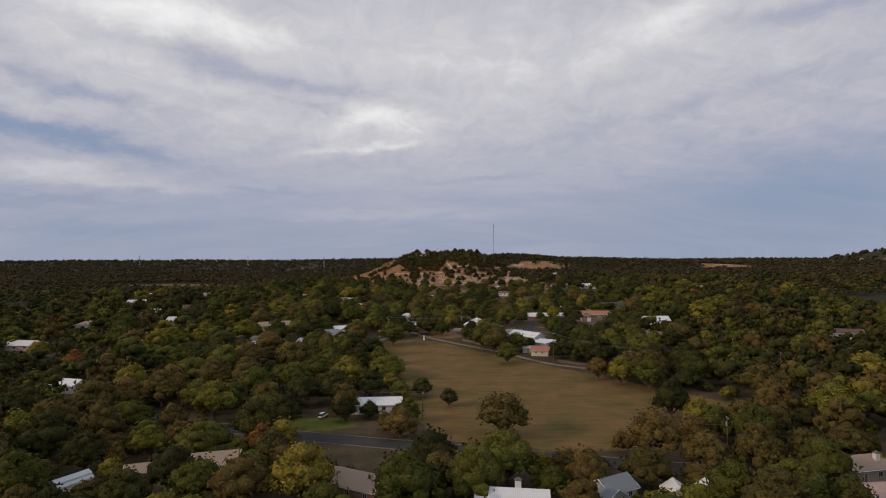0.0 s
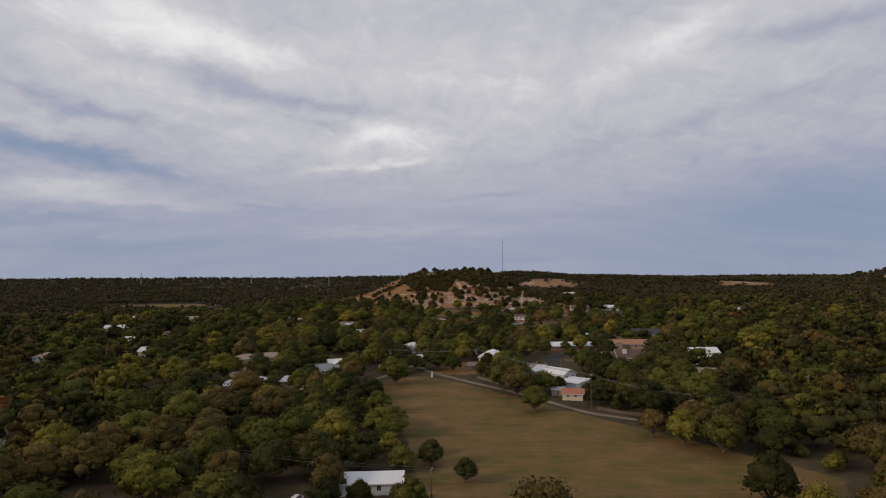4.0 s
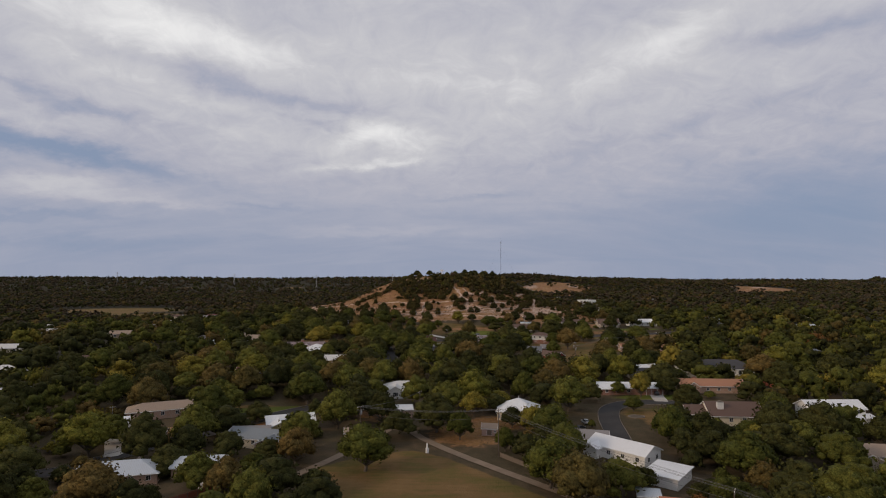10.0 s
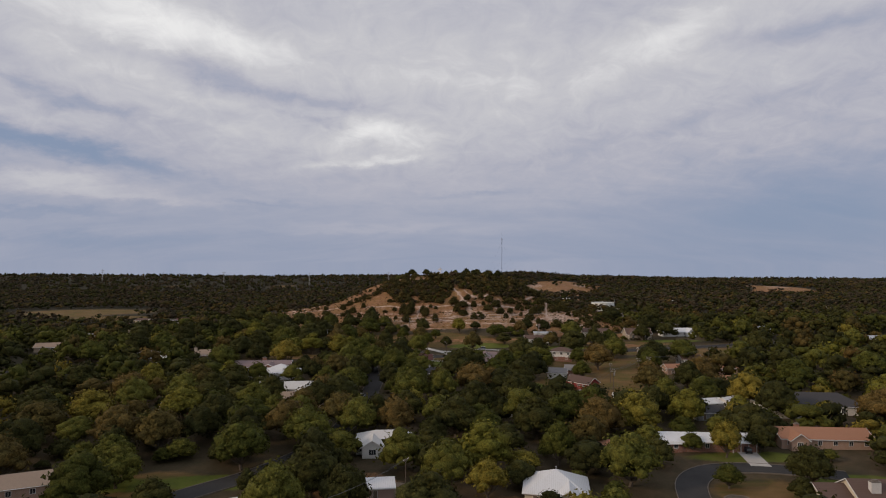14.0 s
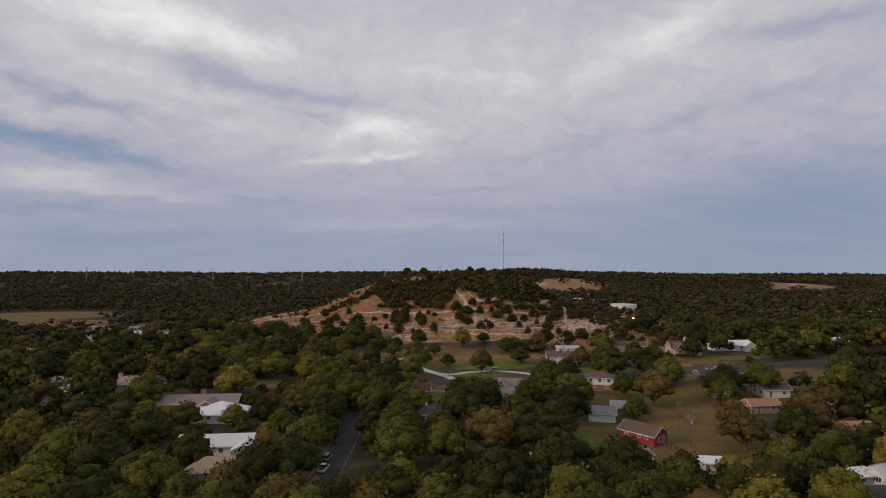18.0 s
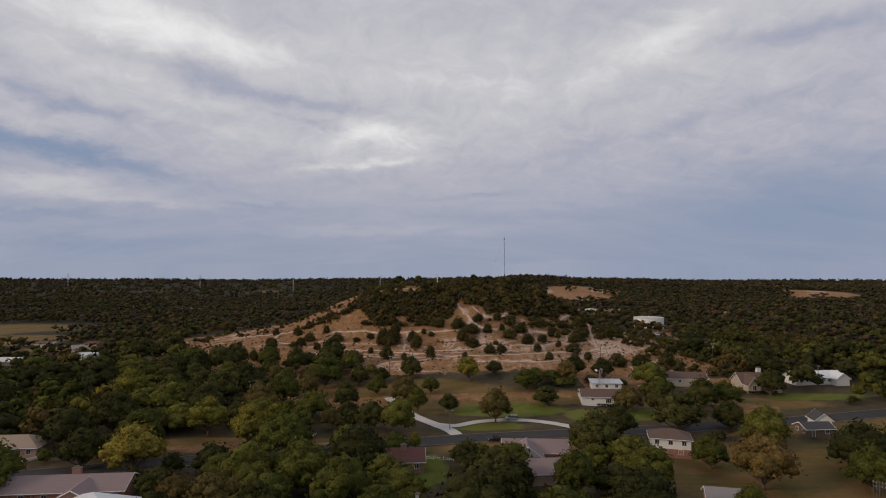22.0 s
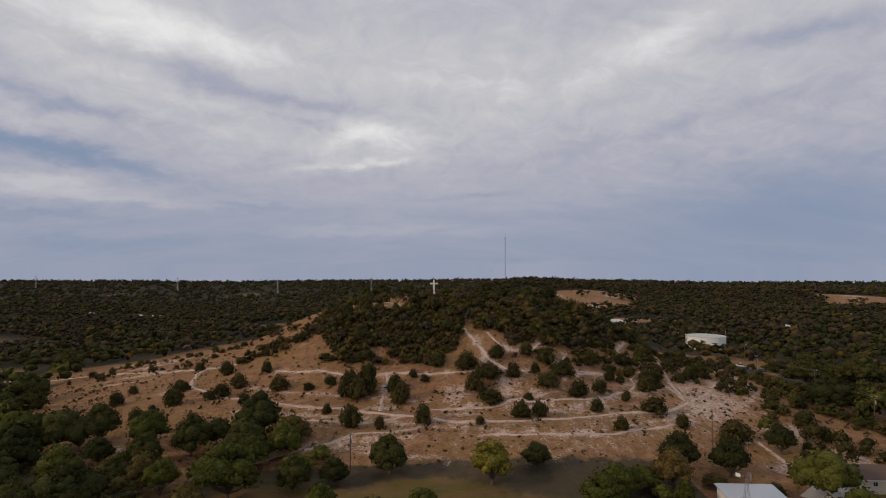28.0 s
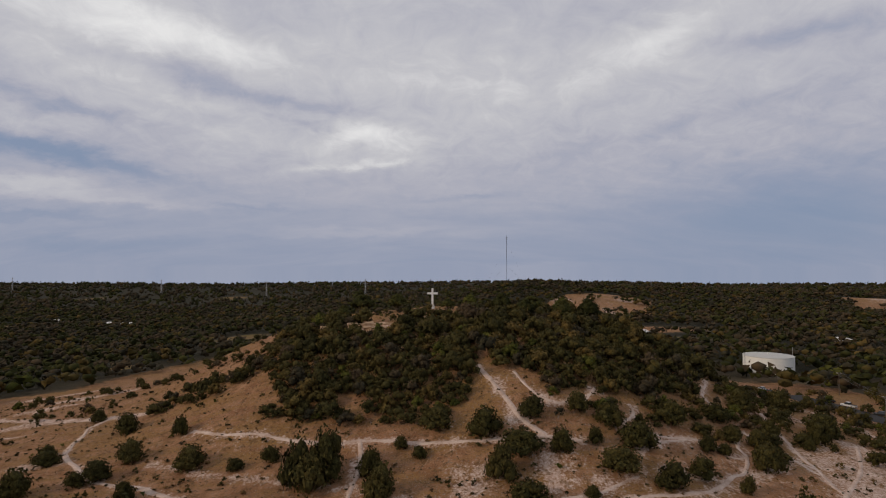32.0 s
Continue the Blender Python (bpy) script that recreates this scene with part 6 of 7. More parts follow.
def garden_bed(x, y, a, b):
    """A planted bed inside a kidney-shaped concrete edging."""
    e = thing("garden_bed", pose(x, y, surf(x, y), 0, 0, 12), "round planted bed with pale scalloped concrete edging", "garden bed")
    bm = bmesh.new()
    n = 28
    rings = []
    for k in range(n):
        t = k * math.tau / n
        q = 1 + 0.10 * math.cos(2 * t + 0.6) + 0.05 * math.sin(5 * t)
        rings.append([bm.verts.new((math.cos(t) * (a * q + o), math.sin(t) * (b * q + o), z)) for o, z in ((0, -0.2), (0, 0.22), (0.32, 0.22), (0.32, -0.2))])
    for k in range(n):
        for i in range(3):
            bm.faces.new((rings[k][i], rings[k][i + 1], rings[(k + 1) % n][i + 1], rings[(k + 1) % n][i]))
    part("edging", bm, KERB, e)
    bm = bmesh.new()
    bm.faces.new([bm.verts.new((math.cos(k * math.tau / n) * a, math.sin(k * math.tau / n) * b, 0.12)) for k in range(n)])
    part("soil", bm, BARK, e)


garden_bed(72, 391, 2.6, 2.2)


def garden_statue(x, y):
    bm = bmesh.new()
    tube(bm, (0, 0, -0.2), (0, 0, 1.1), 0.55, 0.45, 8)
    tube(bm, (0, 0, 1.1), (0, 0, 1.25), 0.6, 0.6, 8)
    tube(bm, (0, 0, 1.25), (0, 0, 2.5), 0.34, 0.22, 10)
    tube(bm, (0, 0, 2.5), (0, 0, 3.1), 0.26, 0.14, 10)
    me = bpy.data.meshes.new("statue")
    bm.to_mesh(me)
    bm.free()
    me.materials.append(CROSS_WHITE)
    ob = tagged(new("statue", me), "white weathered statue on a round pedestal in the field", "statue")
    ob.matrix_basis = pose(x, y, surf(x, y))


garden_statue(-5.5, 354)




def windmill(x, y, high, turn):
    """A farm windmill: braced tower, many-bladed wheel and tail."""
    e = thing("windmill", pose(x, y, surf(x, y) - 0.1, 0, 0, turn), "old farm windmill with braced steel tower and rusty wheel", "windmill")
    foot = [Vector((a, b, 0)) for a, b in ((-0.9, -0.9), (0.9, -0.9), (0.9, 0.9), (-0.9, 0.9))]
    top = [Vector((v.x * 0.14, v.y * 0.14, high)) for v in foot]
    for a, b in zip(foot, top):
        bm = bmesh.new()
        tube(bm, a, b, 0.055, 0.045, 6)
        part("leg", bm, STEEL, e)
    for k in range(1, 6):
        f, g = (k - 0.85) / 5.4, k / 5.4
        bm = bmesh.new()
        for i in range(4):
            j = (i + 1) % 4
            tube(bm, foot[i].lerp(top[i], g), foot[j].lerp(top[j], g), 0.025, 0.025, 5)
            tube(bm, foot[i].lerp(top[i], f), foot[j].lerp(top[j], g), 0.018, 0.018, 4)
        part("brace", bm, STEEL, e)
    part("platform", boxes((-0.35, -0.35, high - 0.5, 0.35, 0.35, high - 0.44)), WOOD, e)
    bm = bmesh.new()
    tube(bm, (0, -0.45, high + 0.25), (0, 0.5, high + 0.25), 0.14, 0.10, 8)
    part("gearbox", bm, DARK_METAL, e)
    wheel = bmesh.new()
    for i in range(24):
        a, b = i * math.tau / 24, (i + 1) * math.tau / 24
        for r in (0.55, 1.25):
            tube(wheel, (math.cos(a) * r, -0.5, high + 0.25 + math.sin(a) * r), (math.cos(b) * r, -0.5, high + 0.25 + math.sin(b) * r), 0.02, 0.02, 4)
    w = part("wheel", wheel, STEEL, e)
    for i in range(14):
        a = i * math.tau / 14
        bm = bmesh.new()
        box(bm, 0.4, -0.16, -0.012, 1.3, 0.16, 0.012, Matrix.Translation((0, -0.5, high + 0.25)) @ Matrix.Rotation(-a, 4, "Y") @ Matrix.Rotation(math.radians(90 - 28), 4, "X"))
        part("blade", bm, RUST_METAL, w)
    bm = bmesh.new()
    tube(bm, (0, 0.4, high + 0.25), (0, 1.9, high + 0.3), 0.03, 0.03, 5)
    box(bm, -0.015, 1.3, high - 0.1, 0.015, 2.3, high + 0.7)
    part("tail_vane", bm, TRIM, e, "white tail vane")


windmill(64, 645.6, 9.0, 40)

def ico(sub):
    bm = bmesh.new()
    bmesh.ops.create_icosphere(bm, subdivisions=sub, radius=1.0)
    v = np.array([q.co[:] for q in bm.verts])
    f = np.array([[q.index for q in p.verts] for p in bm.faces])
    bm.free()
    return v, f


ICO = {1: ico(1), 2: ico(2)}


def crown_arrays(rng, width, high, low, lobes, cards, card, sub, dome=0.6, core=0.79):
    """Leaf clumps and loose sprays round them: vertices and triangles of a crown."""
    V, Fc, n = [], [], 0
    R = width / 2
    centres = []
    for k in range(lobes):
        a = k * 2.39996 + rng.uniform(-0.5, 0.5)
        q = math.sqrt((k + 0.4) / lobes)
        rr = q * 0.68 * R * rng.uniform(0.85, 1.12)
        top = low + (high - low) * (0.78 - dome * 0.62 * q * q) * rng.uniform(0.86, 1.05)
        if k % 4 == 3:
            top = low + (high - low) * rng.uniform(0.22, 0.4)
        lr = R * rng.uniform(0.30, 0.50) * (1.15 - 0.3 * q) * min(1.0, (20.0 / lobes) ** 0.45)
        centres.append((math.cos(a) * rr, math.sin(a) * rr, top, lr))
    iv, jf = ICO[sub]
    # the dense inside behind the outer clumps
    inside = [(math.cos(k * 1.25) * 0.36 * R, math.sin(k * 1.25) * 0.36 * R, low + (high - low) * (0.42 + 0.05 * (k % 3)), R * 0.52) for k in range(5)] if lobes > 15 else []
    for cx, cy, cz, lr in centres + inside:
        s = np.array((lr, lr, lr * 0.78)) * core
        v = iv * s * (1 + rng.uniform(-0.18, 0.18, (len(iv), 1))) + (cx, cy, cz)
        V.append(v)
        Fc.append(jf + n)
        n += len(v)
    per = max(1, cards // lobes)
    for cx, cy, cz, lr in centres:
        d = rng.normal(size=(per, 3))
        d[:, 2] = d[:, 2] * 0.8 + 0.3
        d /= np.linalg.norm(d, axis=1)[:, None]
        c = d * np.array((lr, lr, lr * 0.8)) * rng.uniform(0.84, 1.32, (per, 1)) + (cx, cy, cz)
        nrm = d + rng.normal(size=(per, 3)) * 0.5
        nrm /= np.linalg.norm(nrm, axis=1)[:, None]
        t = np.cross(nrm, rng.normal(size=(per, 3)))
        t /= np.linalg.norm(t, axis=1)[:, None] + 1e-9
        b = np.cross(nrm, t)
        s = card * rng.uniform(0.6, 1.4, (per, 1))
        q = np.stack([c - t * s - b * s * 0.5, c + t * s * 0.9 - b * s * 0.6, c + b * s + nrm * s * 0.25], 1)
        V.append(q.reshape(-1, 3))
        Fc.append(n + np.arange(per * 3).reshape(-1, 3))
        n += per * 3
    return np.concatenate(V), np.concatenate(Fc), centres


def mesh_tris(name, V, Fc, mat, tint=None):
    me = bpy.data.meshes.new(name)
    nf = len(Fc)
    me.vertices.add(len(V))
    me.vertices.foreach_set("co", np.ascontiguousarray(V, np.float32).ravel())
    me.loops.add(nf * 3)
    me.loops.foreach_set("vertex_index", np.ascontiguousarray(Fc, np.int32).ravel())
    me.polygons.add(nf)
    me.polygons.foreach_set("loop_start", np.arange(0, nf * 3, 3, dtype=np.int32))
    me.polygons.foreach_set("loop_total", np.full(nf, 3, np.int32))
    if tint is not None:
        a = me.attributes.new("tint", "FLOAT_COLOR", "POINT")
        a.data.foreach_set("color", np.ascontiguousarray(tint, np.float32).ravel())
    me.update(calc_edges=True)
    me.materials.append(mat)
    return me


def trunk_mesh(rng, centres, low, r):
    bm = bmesh.new()
    fork = Vector((rng.uniform(-0.3, 0.3), rng.uniform(-0.3, 0.3), low * 0.75))
    tube(bm, (0, 0, -0.6), fork, r, r * 0.7, 8)
    for c in centres[::3]:
        mid = (fork + Vector(c[:3])) / 2 + Vector((0, 0, -0.4))
        tube(bm, fork, mid, r * 0.5, r * 0.32, 6, False)
        tube(bm, mid, Vector(c[:3]), r * 0.32, r * 0.12, 5, False)
    me = bpy.data.meshes.new("trunk")
    bm.to_mesh(me)
    bm.free()
    me.materials.append(BARK)
    return me


# shapes of a tree 10 m wide: height, foot of crown, lobes, sprays, spray size
FORMS = {"green": (8.8, 1.2, 58, 1750, 0.22), "dark": (8.4, 1.0, 56, 1750, 0.21), "yellow": (9.4, 1.4, 52, 1650, 0.23), "olive": (8.6, 1.3, 50, 1550, 0.22), "rust": (8.8, 1.3, 52, 1600, 0.23)}
TREE_MESH = {}
for kind, (hh, low, lobes, cards, card) in FORMS.items():
    for v in range(3):
        rng = np.random.default_rng(len(kind) * 100 + v)
        V, Fc, cen = crown_arrays(rng, 10, hh, low, lobes - v * 2, cards, card, 1, dome=0.75 if v else 0.95)
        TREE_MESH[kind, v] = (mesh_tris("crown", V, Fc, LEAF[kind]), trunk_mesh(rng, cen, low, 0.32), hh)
SHRUB_MESH = []
for v in range(4):
    rng = np.random.default_rng(50 + v)
    V, Fc, cen = crown_arrays(rng, 5, 3.3, 0.1, 13, 900, 0.19, 1, dome=0.9)
    SHRUB_MESH.append(mesh_tris("foliage", V, Fc, LEAF["juniper"]))

def hedge(x, y, turn, length, label="clipped dark hedge under a house wall"):
    rng = np.random.default_rng(int(abs(x) * 10))
    V, Fc, n = [], [], 0
    k = int(length / 1.1)
    e = thing("hedge", pose(x, y, surf(x, y), 0, 0, turn), label, "hedge")
    for i in range(k):
        v, f, _ = crown_arrays(rng, 1.7, 1.3, 0.0, 4, 50, 0.16, 1)
        V.append(v + ((i + 0.5) * 1.1 - length / 2, 0, 0))
        Fc.append(f + n)
        n += len(v)
    o = new("foliage", mesh_tris("foliage", np.concatenate(V), np.concatenate(Fc), LEAF["dark"]))
    o.parent = e


TREE_LABEL = {"green": "spreading green oak with dense crown", "dark": "dark green live oak with low crown", "yellow": "yellow-green pecan tree turning colour",
              "olive": "olive-brown oak with thinning autumn leaves", "rust": "rust-red autumn oak with rounded crown"}
PLACED = []


def tree(kind, x, y, w, i):
    rng = random.Random(i * 7 + 3)
    crown, trunk, hh = TREE_MESH[kind, i % 3]
    k = w / 10.0
    kz = min(k * rng.uniform(0.85, 1.2), 15.0 / hh)
    if k < 0.6:
        kz = k * rng.uniform(1.05, 1.3)
    e = thing("tree", Matrix.LocRotScale((x, y, surf(x, y)), Euler((0, 0, rng.uniform(0, 6.28))), (k, k, kz)), TREE_LABEL[kind], "tree", "trees of the neighbourhood")
    for nm, me in (("trunk", trunk), ("crown", crown)):
        o = new(nm, me)
        o.parent = e
    PLACED.append((x, y, w))


GREEN_A = [(81, 127, 16.9), (-2, 128, 19), (69, 129, 13.5), (-89, 132, 16.3), (-50, 135, 14.8), (31, 136, 9), (21, 145, 19), (-53, 232, 19), (88, 239, 15.6), (109, 247, 17.9), (-112, 270, 19), (37, 289, 13.2), (103, 295, 19), (64, 305, 6.1), (69, 314, 8.9), (120, 323, 14.2), (28, 326, 17.7), (-171, 326, 18.1), (84, 333, 19), (-23, 338, 19), (19, 355, 8.1), (-81, 360, 17.7), (73, 360, 15.1), (35, 366, 15.6), (5, 366, 11.3), (-191, 371, 19), (-38, 378, 17.6), (52, 378, 3.4), (119, 382, 14.2), (73, 397, 8.9), (-84, 398, 15.5), (48, 399, 19)]
GREEN_B = [(-130, 402, 19), (-91, 409, 14), (-56, 411, 19), (33, 415, 13.3), (75, 425, 8.5), (-41, 426, 19), (77, 437, 10.5), (-64, 441, 19), (42, 449, 19), (53, 458, 15.3), (-69, 464, 17.2), (-175, 471, 19), (85, 472, 14), (-13, 489, 19), (-40, 496, 15.5), (152, 504, 19), (-14, 506, 19), (198, 522, 19), (-70, 523, 11.9), (121, 525, 11.5), (25, 526, 16.3), (66, 530, 11.2), (105, 548, 14.1), (-112, 548, 19), (51, 550, 14.3), (-36, 551, 19), (-185, 560, 19), (40, 561, 11), (72, 564, 12), (-46, 574, 19), (-89, 577, 16.5), (96, 580, 16.9)]
GREEN_C = [(115, 567, 16), (128, 565, 18), (-166, 600, 18.2), (-98, 617, 19), (-10, 626, 9.4), (106, 626, 13.9), (-61, 630, 15.9), (-106, 636, 13.2), (-93, 647, 12.2), (-5, 647, 8.8), (34, 647, 12.5), (-27, 648, 9.7), (39, 654, 10.7), (-51, 659, 19), (-131, 661, 18.8), (-68, 663, 10.1), (-95, 667, 12.9), (-50, 675, 12.4)]
DARK_A = [(-63, 128, 13.4), (-87, 154, 13.2), (-101, 160, 18.3), (-49, 174, 15.6), (-132, 195, 19), (83, 201, 15.2), (8, 216, 8.2), (-2, 229, 9.8), (-2, 239, 7.1), (-49, 248, 16.6), (-112, 252, 9.4), (114, 267, 19), (-32, 268, 12.8), (80, 281, 19), (77, 295, 19), (-107, 308, 12.9), (53, 324, 7.9), (-78, 331, 5.8), (98, 342, 19), (139, 357, 13.2), (84, 360, 15.1), (122, 360, 19), (-51, 367, 10), (-3, 374, 19), (24, 379, 10), (-23, 383, 15), (-68, 384, 12), (87, 389, 8.2), (-163, 393, 19), (-33, 393, 19), (94, 398, 13.8)]
DARK_B = [(95, 424, 10.6), (-4, 424, 12.7), (145, 424, 19), (-168, 427, 19), (30, 439, 19), (4, 441, 19), (181, 445, 19), (-138, 449, 19), (-23, 451, 13.4), (-181, 457, 19), (-13, 460, 15.5), (12, 463, 19), (29, 478, 19), (-90, 479, 19), (-151, 495, 19), (106, 503, 15.3), (-91, 505, 18.8), (33, 509, 19), (42, 527, 17.8), (-40, 527, 15), (-62, 528, 12.3), (11, 541, 19), (110, 559, 19), (-23, 562, 19), (-100, 567, 15.7), (43, 573, 19), (135, 575, 11), (-175, 587, 17.4), (180, 589, 19), (55, 590, 13.5), (76, 595, 19), (94, 598, 13.1)]
DARK_C = [(-109, 599, 18.4), (-31, 605, 8.2), (-71, 608, 11.1), (78, 618, 12), (-161, 618, 17.8), (95, 621, 14.5), (2, 624, 9.3), (39, 629, 12), (-37, 630, 12), (-86, 633, 19), (132, 642, 13.8), (-81, 650, 19), (-143, 652, 19), (-162, 653, 19), (-36, 662, 10), (-27, 665, 9), (71, 667, 11.8), (-81, 667, 10.4), (59, 669, 12), (23, 669, 9.3), (-14, 669, 11.9), (147, 675, 19), (-124, 676, 19), (-79, 678, 11.2), (-93, 681, 9.9), (93, 683, 10.3), (-69, 684, 13.1), (-101, 697, 13.4), (-120, 699, 9.6), (135, 726, 18.8), (-145, 726, 19), (-167, 734, 19)]
DARK_D = [(-161, 755, 19), (158, 776, 19), (187, 783, 19), (-210, 861, 19)]
YELLOW_A = [(-26, 134, 19), (-75, 164, 11.7), (85, 185, 12.3), (131, 191, 19), (-70, 199, 17), (-15, 236, 9.8), (-33, 240, 16.5), (178, 242, 19), (79, 246, 13.3), (-193, 293, 12.5), (-140, 321, 19), (-129, 339, 17.3), (-109, 349, 19), (11, 392, 12.5), (11, 409, 19), (185, 416, 19), (83, 420, 11.1), (64, 443, 19), (212, 444, 19), (-119, 447, 18), (84, 451, 15.7), (-91, 453, 18.6), (134, 454, 10.2), (168, 470, 19), (-124, 499, 14.1), (-55, 508, 8.7), (-98, 521, 13.1), (-19, 525, 8.1), (-83, 562, 19), (-9, 583, 4.7), (-59, 584, 15.2), (-54, 594, 11.3)]
YELLOW_B = [(-77, 597, 16), (-124, 639, 15), (11, 662, 12.6)]
OLIVE_A = [(85, 149, 15.5), (98, 150, 14.2), (72, 150, 14.3), (-39, 156, 11.8), (115, 160, 13.7), (63, 160, 17.5), (-7, 181, 13.7), (24, 182, 19), (-110, 199, 19), (-97, 218, 19), (125, 224, 19), (-72, 236, 15.4), (-85, 236, 19), (72, 255, 11.7), (-61, 273, 19), (-84, 276, 19), (-83, 306, 18.5), (33, 313, 17.7), (-56, 319, 12.3), (136, 332, 19), (-44, 343, 13.3), (-116, 399, 17.3), (-85, 424, 17), (-128, 434, 19), (149, 447, 19), (-35, 450, 18.3), (-50, 458, 14), (-31, 466, 8), (-123, 479, 19), (13, 499, 19), (-104, 499, 18.2), (89, 501, 16)]
OLIVE_B = [(79, 550, 18.2), (68, 622, 13), (-55, 646, 10.5), (94, 518, 12.9), (-12, 521, 10.5), (-51, 533, 15.6), (-95, 596, 12.7), (18, 611, 13.5), (-15, 633, 13), (53, 658, 11.2)]
RUST_A = [(-161, 270, 12.8)]
SHRUBS_A = [(-31.5, 726.0, 8.0, 8.6), (-25.6, 727.0, 8.6, 9.6), (-28.6, 724.0, 8.4, 7.4), (-16.3, 725.2, 5.1, 5.7), (-13.5, 717.9, 7.2, 6.5), (-6.0, 699.9, 5.9, 6.0), (-28.0, 701.7, 7.4, 6.2), (-37.0, 711.5, 3.1, 3.0), (-19.0, 699.4, 3.4, 3.1), (-10.3, 732.6, 3.5, 2.7), (-6.0, 729.0, 3.3, 2.6), (-58.0, 735.5, 7.3, 4.8), (-74.7, 742.0, 6.5, 4.7), (-77.9, 733.1, 6.7, 4.4), (-66.8, 722.8, 4.3, 3.6), (-92.5, 728.5, 7.4, 5.5), (-97.2, 746.4, 6.6, 3.2), (-117.6, 750.1, 4.1, 2.9), (-94.5, 716.7, 3.9, 4.0), (-86.6, 764.1, 6.2, 4.9), (-105.0, 783.0, 4.4, 3.5), (-67.3, 751.8, 4.6, 4.5), (-46.8, 731.9, 4.0, 2.4), (-39.6, 733.9, 4.6, 3.0), (-53.9, 711.2, 2.7, 3.1), (-57.6, 708.7, 2.4, 2.5)]
SHRUBS_B = [(-43.7, 701.1, 2.7, 3.1), (-81.3, 730.5, 4.2, 2.9), (-96.7, 710.7, 5.8, 5.1), (-115.5, 734.6, 6.2, 4.5), (15.6, 713.2, 8.4, 3.9), (23.7, 701.9, 6.3, 4.6), (29.5, 702.1, 5.5, 4.4), (48.7, 707.5, 4.7, 3.8), (67.4, 710.1, 8.3, 4.9), (72.2, 699.5, 4.5, 3.9), (52.3, 694.3, 4.0, 3.9), (11.1, 697.3, 3.2, 2.1), (11.0, 720.2, 6.5, 6.9), (15.9, 727.4, 9.5, 4.9), (24.6, 725.4, 5.0, 4.9), (32.7, 728.3, 3.6, 3.5), (42.7, 731.1, 8.5, 5.3), (35.7, 721.8, 8.6, 4.7), (45.3, 717.7, 7.0, 4.9), (53.8, 723.3, 6.1, 4.2), (60.7, 735.5, 4.1, 3.7), (72.3, 731.1, 6.7, 5.1), (61.8, 719.4, 3.4, 3.3), (90.5, 744.8, 3.4, 2.9)]
SHRUBS_C = [(79.7, 739.3, 2.6, 2.2), (96.1, 750.5, 6.2, 5.7), (20.3, 737.3, 6.7, 4.3), (31.0, 738.8, 5.8, 4.4), (37.7, 736.2, 7.3, 4.9), (8.8, 733.5, 8.0, 5.7), (-2.2, 738.8, 8.6, 4.3), (75.8, 742.5, 4.9, 4.2), (83.3, 750.4, 5.2, 4.0), (70.3, 743.1, 5.0, 3.5), (27.8, 712.4, 3.3, 2.1), (64.6, 735.4, 3.8, 2.5), (70.5, 752.1, 6.9, 4.4), (55.9, 745.0, 7.6, 4.8), (83.6, 765.9, 7.5, 4.7), (106.6, 787.4, 8.3, 6.0), (85.0, 693.5, 9.5, 6.0), (103.5, 760.5, 8.8, 5.5), (-100.6, 751.7, 4.0, 3.0)]
n_tree = 0
for kind, lists in (("green", (GREEN_A, GREEN_B, GREEN_C,)), ("dark", (DARK_A, DARK_B, DARK_C, DARK_D,)), ("yellow", (YELLOW_A, YELLOW_B,)), ("olive", (OLIVE_A, OLIVE_B,)), ("rust", (RUST_A,))):
    for rows in lists:
        for x, y, w in rows:
            tree(kind, x, y, w, n_tree)
            n_tree += 1
hedge(63.5, 628.6, -6, 10)
hedge(131, 645.5, 0, 13, "low dark shrubs before the stone cottage")
hedge(-14, 562.5, 4, 8)
for x, y, w, kind in [(-34, 221, 17, "dark"), (-22, 226, 15, "dark"), (-46, 246, 18, "green"), (-45, 190, 14, "dark"), (-27, 199, 10, "dark"), (-19, 202, 8, "dark"), (-9, 203, 6, "olive"), (-3, 432, 11, "dark"), (14, 436, 14, "green"), (31, 545, 13, "green"), (17, 551, 13, "dark")]:
    tree(kind, x, y, w, n_tree)
    n_tree += 1
HILLTOP = [(-35, 812, 7, "dark"), (-30, 828, 11, "dark"), (-16.5, 829, 9.5, "dark"), (3, 830, 7, "dark"), (22, 812, 9, "dark"), (32, 806, 10, "dark"), (43, 806, 10, "green"), (51, 803, 9, "dark"), (28, 796, 8, "dark"), (40, 794, 9, "dark"), (12, 838, 7, "green"), (-44, 818, 6, "dark")]
for x, y, w, kind in HILLTOP + [(167, 900, 5, "dark"), (194, 900, 6, "dark"), (160, 905, 6, "dark"), (201, 903, 7, "dark")]:
    tree(kind, x, y, w, n_tree)
    n_tree += 1
for i, (x, y, w, h) in enumerate(SHRUBS_A + SHRUBS_B + SHRUBS_C):
    e = thing("juniper_shrub", Matrix.LocRotScale((x, y - 0.22 * w, surf(x, y - 0.22 * w) - 0.12 * h), Euler((0, 0, i * 1.7)), (w / 4.7, w / 4.7, h / 2.75)), "dark green juniper bush on bare hillside soil", "shrub", "junipers on the hill")
    o = new("foliage", SHRUB_MESH[i % 4])
    o.parent = e
    PLACED.append((x, y - 0.22 * w, w))

